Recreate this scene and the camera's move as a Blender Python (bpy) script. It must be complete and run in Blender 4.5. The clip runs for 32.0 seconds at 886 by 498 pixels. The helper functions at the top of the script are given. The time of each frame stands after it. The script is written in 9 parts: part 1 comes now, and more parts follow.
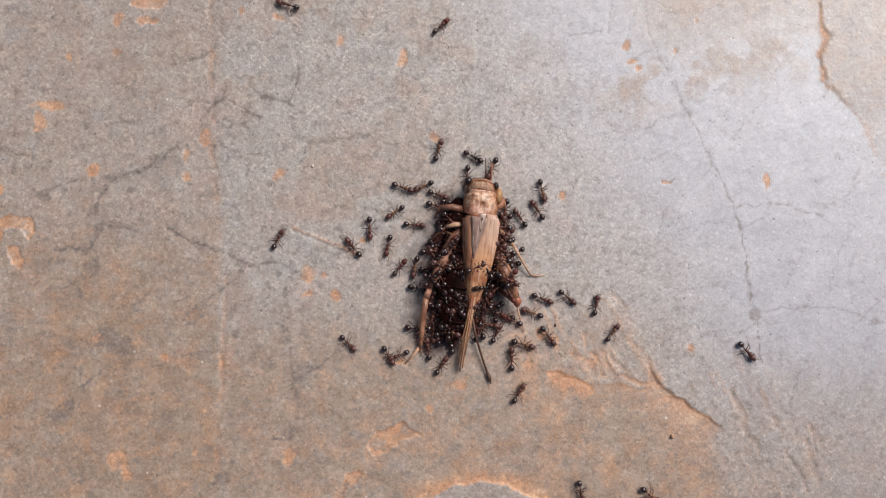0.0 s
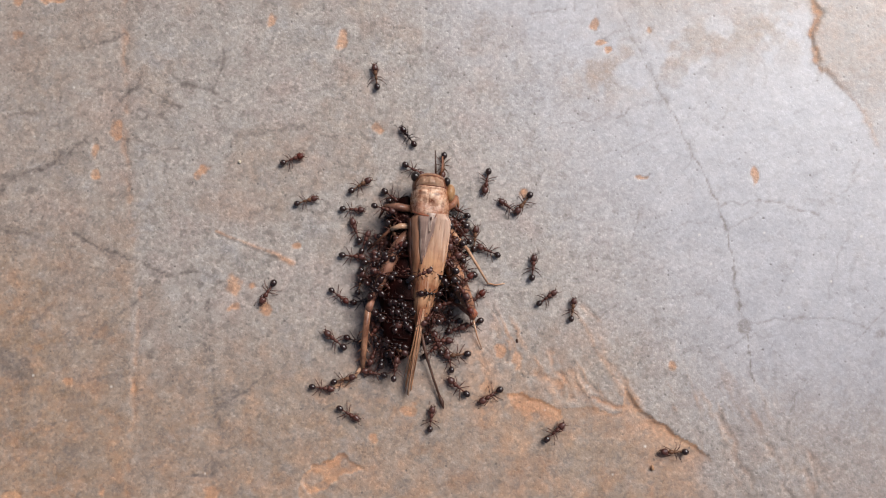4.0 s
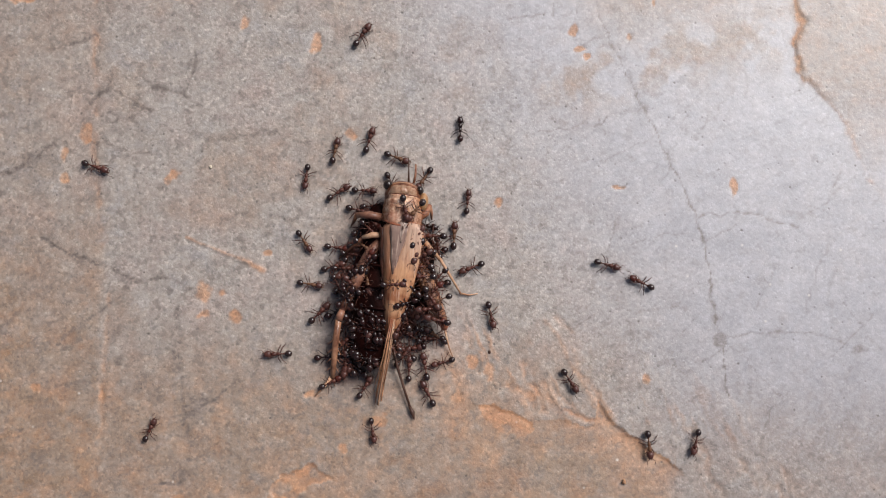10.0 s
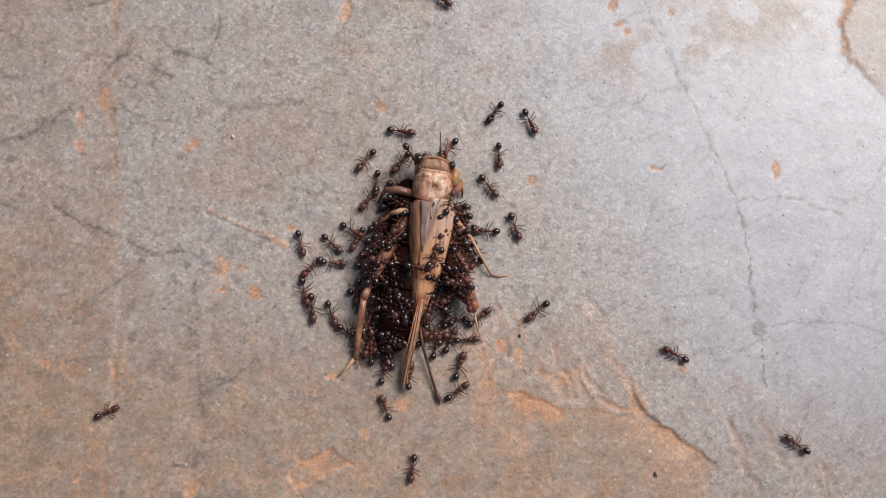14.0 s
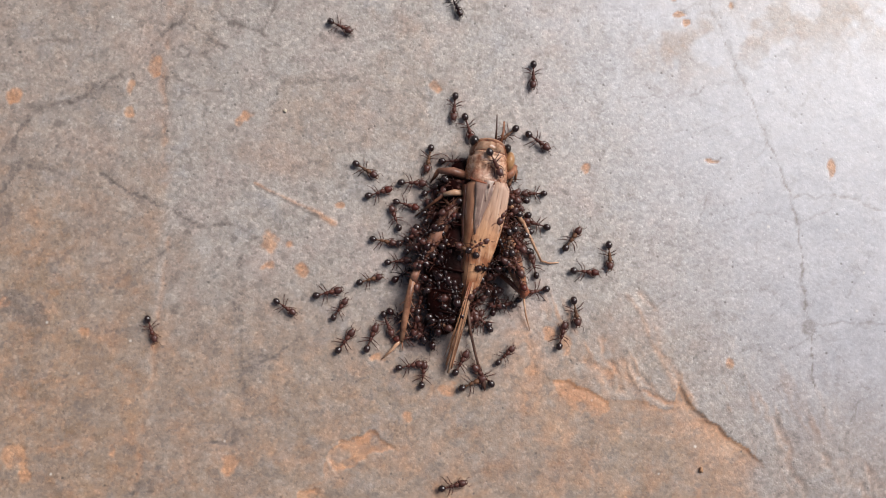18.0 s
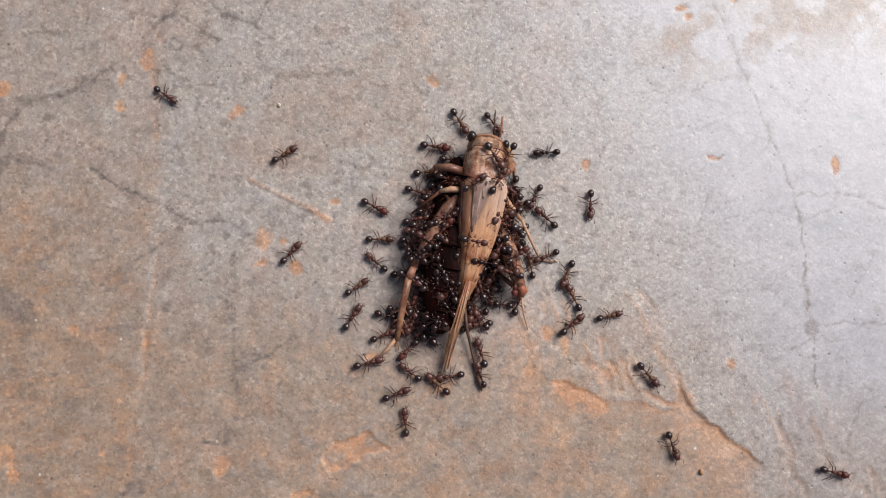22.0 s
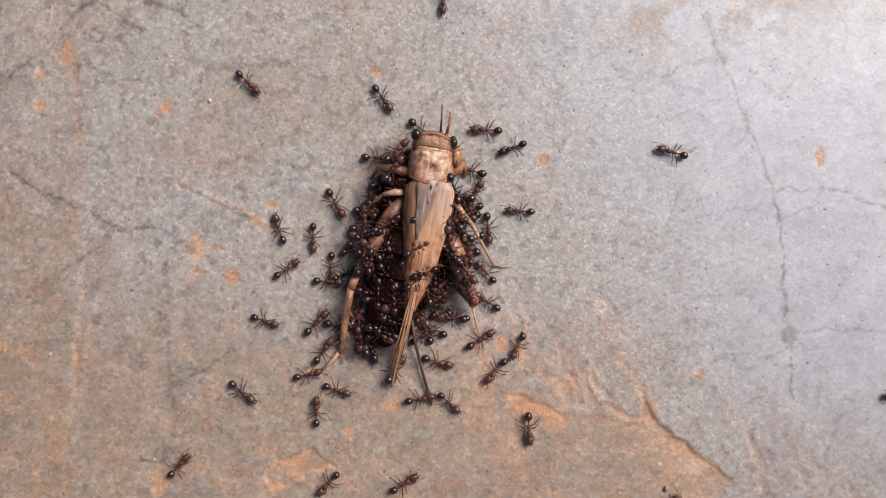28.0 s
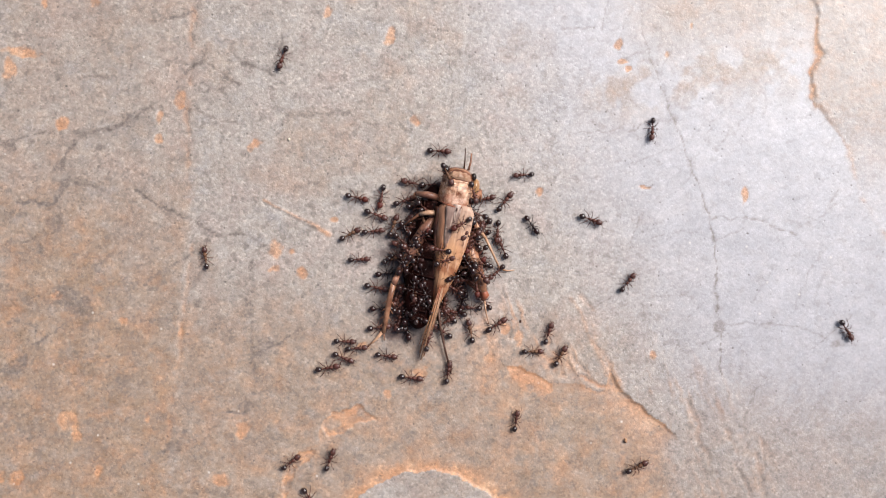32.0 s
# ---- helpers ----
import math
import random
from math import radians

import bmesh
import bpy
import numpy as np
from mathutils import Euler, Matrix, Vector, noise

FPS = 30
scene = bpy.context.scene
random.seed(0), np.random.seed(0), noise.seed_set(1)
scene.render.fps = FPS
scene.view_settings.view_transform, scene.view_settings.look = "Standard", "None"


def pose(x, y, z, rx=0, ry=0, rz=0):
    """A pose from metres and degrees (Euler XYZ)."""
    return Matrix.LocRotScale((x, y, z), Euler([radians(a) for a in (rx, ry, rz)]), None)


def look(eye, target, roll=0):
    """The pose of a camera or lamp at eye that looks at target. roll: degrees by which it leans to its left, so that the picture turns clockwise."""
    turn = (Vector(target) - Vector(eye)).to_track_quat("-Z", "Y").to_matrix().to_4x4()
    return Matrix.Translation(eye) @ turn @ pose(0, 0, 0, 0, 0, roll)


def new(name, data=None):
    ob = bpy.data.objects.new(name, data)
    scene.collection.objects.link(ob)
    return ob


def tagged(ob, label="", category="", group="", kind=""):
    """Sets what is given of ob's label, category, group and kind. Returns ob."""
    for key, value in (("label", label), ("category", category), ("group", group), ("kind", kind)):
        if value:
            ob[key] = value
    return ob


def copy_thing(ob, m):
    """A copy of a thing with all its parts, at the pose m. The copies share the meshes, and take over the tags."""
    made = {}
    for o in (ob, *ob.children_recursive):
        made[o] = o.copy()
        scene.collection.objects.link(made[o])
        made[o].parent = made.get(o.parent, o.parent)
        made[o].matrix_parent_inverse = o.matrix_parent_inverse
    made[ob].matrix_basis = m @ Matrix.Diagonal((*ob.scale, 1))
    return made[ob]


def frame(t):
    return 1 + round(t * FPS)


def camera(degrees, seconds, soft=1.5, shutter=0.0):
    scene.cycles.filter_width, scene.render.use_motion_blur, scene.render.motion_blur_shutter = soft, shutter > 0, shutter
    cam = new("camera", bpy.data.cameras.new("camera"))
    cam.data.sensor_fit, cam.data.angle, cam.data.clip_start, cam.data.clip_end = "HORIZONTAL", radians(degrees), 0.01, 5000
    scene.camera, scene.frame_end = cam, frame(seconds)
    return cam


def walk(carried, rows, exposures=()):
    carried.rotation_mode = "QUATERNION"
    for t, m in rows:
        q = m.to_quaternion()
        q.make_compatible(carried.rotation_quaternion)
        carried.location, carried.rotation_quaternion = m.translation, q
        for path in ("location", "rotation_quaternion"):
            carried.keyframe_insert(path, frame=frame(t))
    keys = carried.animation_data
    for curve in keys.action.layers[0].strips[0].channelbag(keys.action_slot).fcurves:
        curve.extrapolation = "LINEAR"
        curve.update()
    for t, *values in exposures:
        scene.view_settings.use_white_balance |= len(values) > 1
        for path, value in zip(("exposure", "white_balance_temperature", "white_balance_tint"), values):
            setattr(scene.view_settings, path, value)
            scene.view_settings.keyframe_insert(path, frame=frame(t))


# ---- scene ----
# ---- camera ----
MM = 0.001
cam = camera(51.3, 32.0, soft=1.15, shutter=0.35)
walk(cam, [
    (0, pose(-0.00030, 0.00157, 0.12800, 2.63, -0.38, 0.00)),
    (0.5, pose(0.00103, -0.00335, 0.12647, 3.90, -0.21, -0.02)),
    (1, pose(-0.00080, -0.00127, 0.12602, 3.37, -0.87, -0.34)),
    (1.5, pose(0.00071, -0.00560, 0.12589, 4.04, -0.42, -0.41)),
    (2, pose(0.00348, -0.00225, 0.12435, 3.84, -0.87, -0.75)),
    (2.5, pose(0.00548, 0.00030, 0.12318, 3.49, -1.75, -0.91)),
    (4.5, pose(0.00545, -0.00135, 0.10923, 4.93, -0.60, -0.20)),
    (5, pose(0.01160, 0.00037, 0.10845, 4.35, -0.37, 0.03)),
    (5.5, pose(0.01450, -0.00175, 0.10842, 4.92, 0.17, 0.13)),
    (6, pose(0.00949, -0.00215, 0.10912, 4.54, -0.47, 0.28)),
    (6.5, pose(0.00379, -0.00140, 0.10981, 3.85, -0.78, 0.24)),
    (7, pose(-0.00254, -0.00279, 0.11027, 4.40, -0.98, 0.81)),
    (7.5, pose(-0.00650, -0.00161, 0.10948, 3.94, -1.22, 1.26)),
    (8, pose(-0.00298, -0.00104, 0.10825, 3.84, -1.23, 1.01)),
    (8.5, pose(0.00056, 0.00003, 0.10780, 3.62, -0.63, 0.87)),
    (9, pose(0.00302, -0.00096, 0.10617, 3.95, -0.80, 0.66)),
    (9.5, pose(0.00610, -0.00050, 0.10435, 3.58, -0.81, 0.58)),
    (10, pose(0.00915, 0.00236, 0.11092, 3.53, -0.70, 0.23)),
    (10.5, pose(0.00834, 0.00102, 0.10953, 3.70, -0.67, 0.38)),
    (11, pose(0.00697, 0.00165, 0.10907, 4.16, -1.09, 0.61)),
    (11.5, pose(0.00461, 0.00427, 0.10652, 3.44, -1.57, 0.89)),
    (12, pose(0.00555, 0.00324, 0.10565, 3.63, -1.27, 0.95)),
    (12.5, pose(0.00568, 0.00377, 0.10538, 3.35, -1.36, 0.88)),
    (13, pose(0.00489, 0.00292, 0.10640, 3.17, -1.76, 0.71)),
    (13.5, pose(0.00472, 0.00020, 0.10661, 3.42, -1.50, 1.27)),
    (15.5, pose(0.00365, -0.00073, 0.10442, 3.84, -1.25, 1.78)),
    (16, pose(-0.00095, -0.00251, 0.10502, 3.76, -1.99, 2.49)),
    (16.5, pose(-0.00035, -0.00528, 0.10512, 3.77, -1.69, 3.33)),
    (17, pose(0.00052, -0.00335, 0.10592, 4.04, -1.82, 3.58)),
    (17.5, pose(-0.00120, -0.00259, 0.10498, 3.77, -2.31, 3.69)),
    (18, pose(-0.00188, -0.00324, 0.10441, 4.10, -2.08, 3.83)),
    (18.5, pose(-0.00364, -0.00280, 0.10442, 3.76, -2.31, 4.22)),
    (19, pose(-0.00398, -0.00362, 0.10280, 4.07, -2.41, 4.24)),
    (19.5, pose(-0.00560, -0.00249, 0.10237, 4.23, -2.78, 4.24)),
    (20, pose(-0.00597, -0.00392, 0.10231, 3.97, -2.64, 4.09)),
    (20.5, pose(-0.00570, -0.00121, 0.10418, 4.03, -2.73, 4.12)),
    (21, pose(-0.00566, -0.00261, 0.10570, 4.61, -2.70, 4.27)),
    (21.5, pose(-0.00311, -0.00239, 0.10480, 4.09, -2.25, 4.23)),
    (22, pose(-0.00163, -0.00252, 0.10259, 3.63, -2.17, 4.01)),
    (22.5, pose(0.00116, -0.00311, 0.10393, 3.51, -1.73, 4.35)),
    (23, pose(0.00268, -0.00349, 0.10283, 3.64, -1.61, 4.19)),
    (23.5, pose(0.00523, -0.00238, 0.10349, 3.04, -0.90, 3.86)),
    (24, pose(0.00514, -0.00143, 0.10658, 2.08, -0.77, 3.93)),
    (24.5, pose(0.00018, -0.00096, 0.11789, 0.71, -1.72, 3.72)),
    (25, pose(0.00010, 0.00081, 0.12842, -0.11, -1.35, 3.76)),
    (25.5, pose(0.00228, 0.00213, 0.13641, -1.27, -0.99, 3.15)),
    (26, pose(0.00440, 0.00607, 0.14689, 1.33, -0.28, 3.21)),
    (26.5, pose(0.00798, 0.00502, 0.13607, -0.23, -1.54, 2.90)),
    (28.5, pose(0.00617, 0.00789, 0.09183, -1.39, -0.02, 3.71)),
    (29, pose(0.00578, 0.00466, 0.09296, -1.37, -0.50, 3.89)),
    (29.5, pose(0.00520, 0.00420, 0.09540, -0.82, -0.12, 4.00)),
    (30, pose(0.00283, 0.00483, 0.09689, -0.77, -0.20, 4.12)),
    (30.5, pose(0.00427, 0.00694, 0.09940, -1.29, 0.23, 4.50)),
    (31, pose(0.00453, 0.00446, 0.09876, -0.66, -0.82, 4.53)),
    (31.5, pose(0.00103, 0.00661, 0.12778, -1.03, -2.04, 4.99)),
    (32, pose(-0.00033, 0.00706, 0.12661, -0.71, -2.17, 4.90)),
], exposures=[(0.0, 0.06), (2.5, 0.05), (5.0, -0.02), (13.0, -0.02), (16.0, 0.03), (22.0, 0.04), (24.0, 0.05), (25.0, 0.14), (27.5, 0.12), (29.0, 0.14), (30.0, 0.1), (31.0, 0.39), (32.0, 0.43)])

# ---- daylight ----
world = bpy.data.worlds.new("sky")
scene.world = world
world.use_nodes = True
SUN_UP, SUN_WAY = radians(48), radians(46)      # height of the bright sky, and its bearing from north to the east
wn = world.node_tree
sky = wn.nodes.new("ShaderNodeTexSky")
sky.sky_type, sky.sun_disc = "NISHITA", False
sky.sun_elevation, sky.sun_rotation = SUN_UP, SUN_WAY
sky.air_density, sky.dust_density = 1.0, 3.0
wn.nodes["Background"].inputs["Strength"].default_value = 0.06
wn.links.new(sky.outputs["Color"], wn.nodes["Background"].inputs["Color"])
sun = new("sun", bpy.data.lights.new("sun", "SUN"))
sun.data.energy, sun.data.angle, sun.data.color = 3.75, radians(34), (1.0, 0.978, 0.982)
sun.matrix_world = look((math.sin(SUN_WAY) * math.cos(SUN_UP), math.cos(SUN_WAY) * math.cos(SUN_UP), math.sin(SUN_UP)), (0, 0, 0))


# ---- materials ----
def graph(name):
    m = bpy.data.materials.new(name)
    m.use_nodes = True
    return m, m.node_tree.nodes, m.node_tree.links, m.node_tree.nodes["Principled BSDF"]


def add(nodes, kind, **values):
    n = nodes.new(kind)
    for key, value in values.items():
        n.inputs[key].default_value = value
    return n


def noise_node(nodes, links, vector, scale, detail=4.0, rough=0.6):
    n = add(nodes, "ShaderNodeTexNoise", Scale=scale, Detail=detail, Roughness=rough)
    links.new(vector, n.inputs["Vector"])
    return n.outputs["Fac"]


def ramp(nodes, links, fac, stops):
    r = nodes.new("ShaderNodeValToRGB")
    e = r.color_ramp.elements
    while len(e) < len(stops):
        e.new(0.5)
    for el, (p, c) in zip(e, stops):
        el.position = p
        el.color = (*c, 1) if len(c) == 3 else (c[0], c[0], c[0], 1)
    links.new(fac, r.inputs["Fac"])
    return r.outputs["Color"]


def mix(nodes, links, fac, a, b, kind="MIX"):
    n = nodes.new("ShaderNodeMix")
    n.data_type, n.blend_type = "RGBA", kind
    for value, i in ((fac, 0), (a, 6), (b, 7)):
        if isinstance(value, (int, float)):
            n.inputs[i].default_value = value
        elif isinstance(value, tuple):
            n.inputs[i].default_value = (*value, 1)
        else:
            links.new(value, n.inputs[i])
    return n.outputs[2]


def times(nodes, links, a, b, op="MULTIPLY"):
    n = nodes.new("ShaderNodeMath")
    n.operation = op
    n.use_clamp = op in ("MULTIPLY", "ADD")
    for value, i in ((a, 0), (b, 1)):
        if isinstance(value, (int, float)):
            n.inputs[i].default_value = value
        else:
            links.new(value, n.inputs[i])
    return n.outputs[0]


def bump(nodes, links, height, strength, distance, shader):
    n = add(nodes, "ShaderNodeBump", Strength=strength, Distance=distance)
    links.new(height, n.inputs["Height"])
    links.new(n.outputs["Normal"], shader.inputs["Normal"])


def floor_material():
    m, n, l, p = graph("worn_cement")
    co = n.new("ShaderNodeTexCoord").outputs["Object"]

    def attr(name):
        a = n.new("ShaderNodeAttribute")
        a.attribute_name = name
        return a.outputs["Fac"]

    def cells(scale):
        v = add(n, "ShaderNodeTexVoronoi", Scale=scale)
        l.new(co, v.inputs["Vector"])
        grey = n.new("ShaderNodeSeparateColor")
        l.new(v.outputs["Color"], grey.inputs["Color"])
        return v.outputs["Distance"], grey.outputs[0]
    earth, peel, crack, smooth, soak = attr("earth"), attr("peel"), attr("crack"), attr("smooth"), attr("soak")
    coarse = times(n, l, times(n, l, 1.0, times(n, l, smooth, 0.6), "SUBTRACT"), times(n, l, earth, 0.12), "SUBTRACT")
    broad = noise_node(n, l, co, 55, 5, 0.62)
    blotch = noise_node(n, l, co, 240, 6, 0.70)
    grain = noise_node(n, l, co, 1300, 4, 0.75)
    cement = ramp(n, l, blotch, [(0.3, (0.287, 0.248, 0.219)), (0.52, (0.371, 0.324, 0.290)), (0.75, (0.450, 0.399, 0.360))])
    # smooth cement, paler and bluish: the sky's sheen is put into its colour
    sheen_cement = ramp(n, l, blotch, [(0.3, (0.348, 0.338, 0.356)), (0.52, (0.406, 0.391, 0.409)), (0.75, (0.467, 0.448, 0.460))])
    soil = ramp(n, l, blotch, [(0.3, (0.194, 0.114, 0.061)), (0.5, (0.258, 0.161, 0.093)), (0.75, (0.325, 0.213, 0.130))])
    clay = ramp(n, l, blotch, [(0.25, (0.36, 0.15, 0.058)), (0.55, (0.50, 0.255, 0.128)), (0.8, (0.60, 0.37, 0.215))])
    rosy = ramp(n, l, noise_node(n, l, co, 130, 5, 0.66), [(0.36, (0.315, 0.296, 0.285)), (0.47, (0.36, 0.312, 0.262)), (0.55, (0.37, 0.30, 0.255)), (0.66, (0.41, 0.288, 0.235))])
    cement = mix(n, l, 0.42, cement, rosy)
    cement = mix(n, l, smooth, cement, sheen_cement)
    film = ramp(n, l, noise_node(n, l, co, 520, 6, 0.76), [(0.34, (0.0,)), (0.66, (1.0,))])
    share = times(n, l, times(n, l, earth, 0.75), times(n, l, ramp(n, l, broad, [(0.3, (0.25,)), (0.7, (0.6,))]), 0.36), "ADD")
    stain = ramp(n, l, noise_node(n, l, co, 420, 5, 0.72), [(0.36, (0.0,)), (0.62, (1.0,))])
    col = mix(n, l, times(n, l, share, film), cement, soil)
    col = mix(n, l, times(n, l, earth, 0.5), col, soil)
    warm = ramp(n, l, noise_node(n, l, co, 330, 5, 0.7), [(0.47, (0.0,)), (0.66, (0.46,))])
    col = mix(n, l, times(n, l, warm, earth), col, clay)
    col = mix(n, l, times(n, l, peel, stain), col, clay)
    col = mix(n, l, times(n, l, times(n, l, peel, peel), 0.8), col, clay)
    col = mix(n, l, times(n, l, crack, ramp(n, l, grain, [(0.40, (1.0,)), (0.62, (0.5,))])), col, (0.165, 0.128, 0.105))
    # red-brown stain, with the shade around the carcass put into the same colour
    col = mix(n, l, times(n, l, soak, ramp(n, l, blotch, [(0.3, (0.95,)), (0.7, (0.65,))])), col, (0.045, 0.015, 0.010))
    fleck = ramp(n, l, noise_node(n, l, co, 620, 2, 0.5), [(0.60, (0.0,)), (0.66, (0.5,))])
    col = mix(n, l, times(n, l, fleck, coarse), col, (0.17, 0.135, 0.11))
    sand_far, sand = cells(3500)
    tint = ramp(n, l, sand, [(0.0, (0.17,)), (0.3, (0.48,)), (0.7, (0.52,)), (1.0, (0.88,))])
    col = mix(n, l, times(n, l, coarse, 0.40), col, tint, "OVERLAY")
    col = mix(n, l, times(n, l, coarse, 0.40), col, ramp(n, l, grain, [(0.3, (0.2,)), (0.5, (0.5,)), (0.7, (0.78,))]), "OVERLAY")
    grit_far, grit = cells(1500)
    speck = times(n, l, ramp(n, l, grit, [(0.90, (0.0,)), (0.905, (1.0,))]), ramp(n, l, times(n, l, grit_far, times(n, l, grain, 0.9), "ADD"), [(0.52, (0.8,)), (0.66, (0.0,))]))
    col = mix(n, l, speck, col, (0.095, 0.075, 0.06))
    pale = times(n, l, ramp(n, l, grit, [(0.006, (1.0,)), (0.008, (0.0,))]), ramp(n, l, grit_far, [(0.15, (0.6,)), (0.32, (0.0,))]))
    col = mix(n, l, pale, col, (0.72, 0.66, 0.58))
    l.new(col, p.inputs["Base Color"])
    rough = mix(n, l, earth, ramp(n, l, blotch, [(0.3, (0.36,)), (0.7, (0.44,))]), (0.52, 0.52, 0.52))
    l.new(mix(n, l, peel, rough, (0.66, 0.66, 0.66)), p.inputs["Roughness"])
    p.inputs["Specular IOR Level"].default_value = 0.95
    lumps = noise_node(n, l, co, 2600, 3, 0.7)
    dome = times(n, l, ramp(n, l, sand_far, [(0.05, (1.0,)), (0.55, (0.0,))]), ramp(n, l, sand, [(0.62, (0.0,)), (0.72, (1.0,))]))
    pit = times(n, l, ramp(n, l, grit_far, [(0.08, (1.0,)), (0.3, (0.0,))]), ramp(n, l, grit, [(0.80, (0.0,)), (0.86, (1.0,))]))
    height = times(n, l, times(n, l, grain, 0.24), times(n, l, lumps, 0.36), "ADD")
    height = times(n, l, height, times(n, l, dome, 0.15), "ADD")
    height = times(n, l, times(n, l, height, times(n, l, pit, 0.25), "SUBTRACT"), coarse)
    height = times(n, l, height, times(n, l, times(n, l, blotch, 0.28), coarse), "ADD")
    bump(n, l, height, 0.46, 0.00015, p)
    return m


def chitin(name, dark, light, rough, scale=900, coat=0.0, stretch=(1, 1, 1), relief=0.2, spread=0.5, gloss=0.35):
    m, n, l, p = graph(name)
    tc = n.new("ShaderNodeTexCoord").outputs["Object"]
    mp = add(n, "ShaderNodeMapping", Scale=stretch)
    l.new(tc, mp.inputs["Vector"])
    v = mp.outputs["Vector"]
    a = noise_node(n, l, v, scale, 4, 0.65)
    b = noise_node(n, l, v, scale * 4.3, 3, 0.6)
    col = ramp(n, l, a, [(0.5 - spread / 2, dark), (0.5 + spread / 2, light)])
    col = mix(n, l, 0.3, col, ramp(n, l, b, [(0.3, (0.3,)), (0.7, (0.7,))]), "OVERLAY")
    info = n.new("ShaderNodeObjectInfo").outputs["Random"]
    hsv = add(n, "ShaderNodeHueSaturation")
    l.new(ramp(n, l, info, [(0.0, (0.75,)), (1.0, (1.0,))]), hsv.inputs["Value"])
    l.new(col, hsv.inputs["Color"])
    l.new(hsv.outputs["Color"], p.inputs["Base Color"])
    l.new(ramp(n, l, b, [(0.3, (rough,)), (0.7, (min(rough + 0.15, 1),))]), p.inputs["Roughness"])
    p.inputs["Coat Weight"].default_value = coat
    p.inputs["Specular IOR Level"].default_value = gloss
    bump(n, l, b, relief, 0.00006, p)
    return m


def wing_material(name, dark, light, vein, base=None):
    """Dry glossy membrane with fine long veins."""
    m, n, l, p = graph(name)
    co = n.new("ShaderNodeTexCoord").outputs["Object"]
    mp = add(n, "ShaderNodeMapping", Scale=(1, 0.035, 0.5))
    l.new(co, mp.inputs["Vector"])
    fine = noise_node(n, l, mp.outputs["Vector"], 4200, 3, 0.6)
    wide = noise_node(n, l, mp.outputs["Vector"], 1300, 2, 0.5)
    blot = noise_node(n, l, co, 330, 5, 0.62)
    col = ramp(n, l, blot, [(0.40, dark), (0.58, light)])
    if base:
        axes = n.new("ShaderNodeSeparateXYZ")
        l.new(co, axes.inputs["Vector"])
        along = times(n, l, times(n, l, axes.outputs["Y"], -60.0), times(n, l, blot, 0.35), "ADD")
        col = mix(n, l, ramp(n, l, along, [(0.52, (0.85,)), (0.80, (0.0,))]), col, base)
    col = mix(n, l, 0.26, col, ramp(n, l, wide, [(0.36, (0.3,)), (0.64, (0.72,))]), "OVERLAY")
    col = mix(n, l, 0.25, col, ramp(n, l, fine, [(0.36, (0.25,)), (0.64, (0.75,))]), "OVERLAY")
    col = mix(n, l, ramp(n, l, wide, [(0.32, (0.3,)), (0.42, (0.0,))]), col, vein)
    col = mix(n, l, ramp(n, l, fine, [(0.60, (0.0,)), (0.66, (0.4,))]), col, (0.66, 0.50, 0.39))
    l.new(col, p.inputs["Base Color"])
    l.new(ramp(n, l, blot, [(0.3, (0.28,)), (0.7, (0.46,))]), p.inputs["Roughness"])
    p.inputs["Specular IOR Level"].default_value = 0.22
    bump(n, l, mix(n, l, 0.5, wide, fine), 0.35, 0.00010, p)
    return m


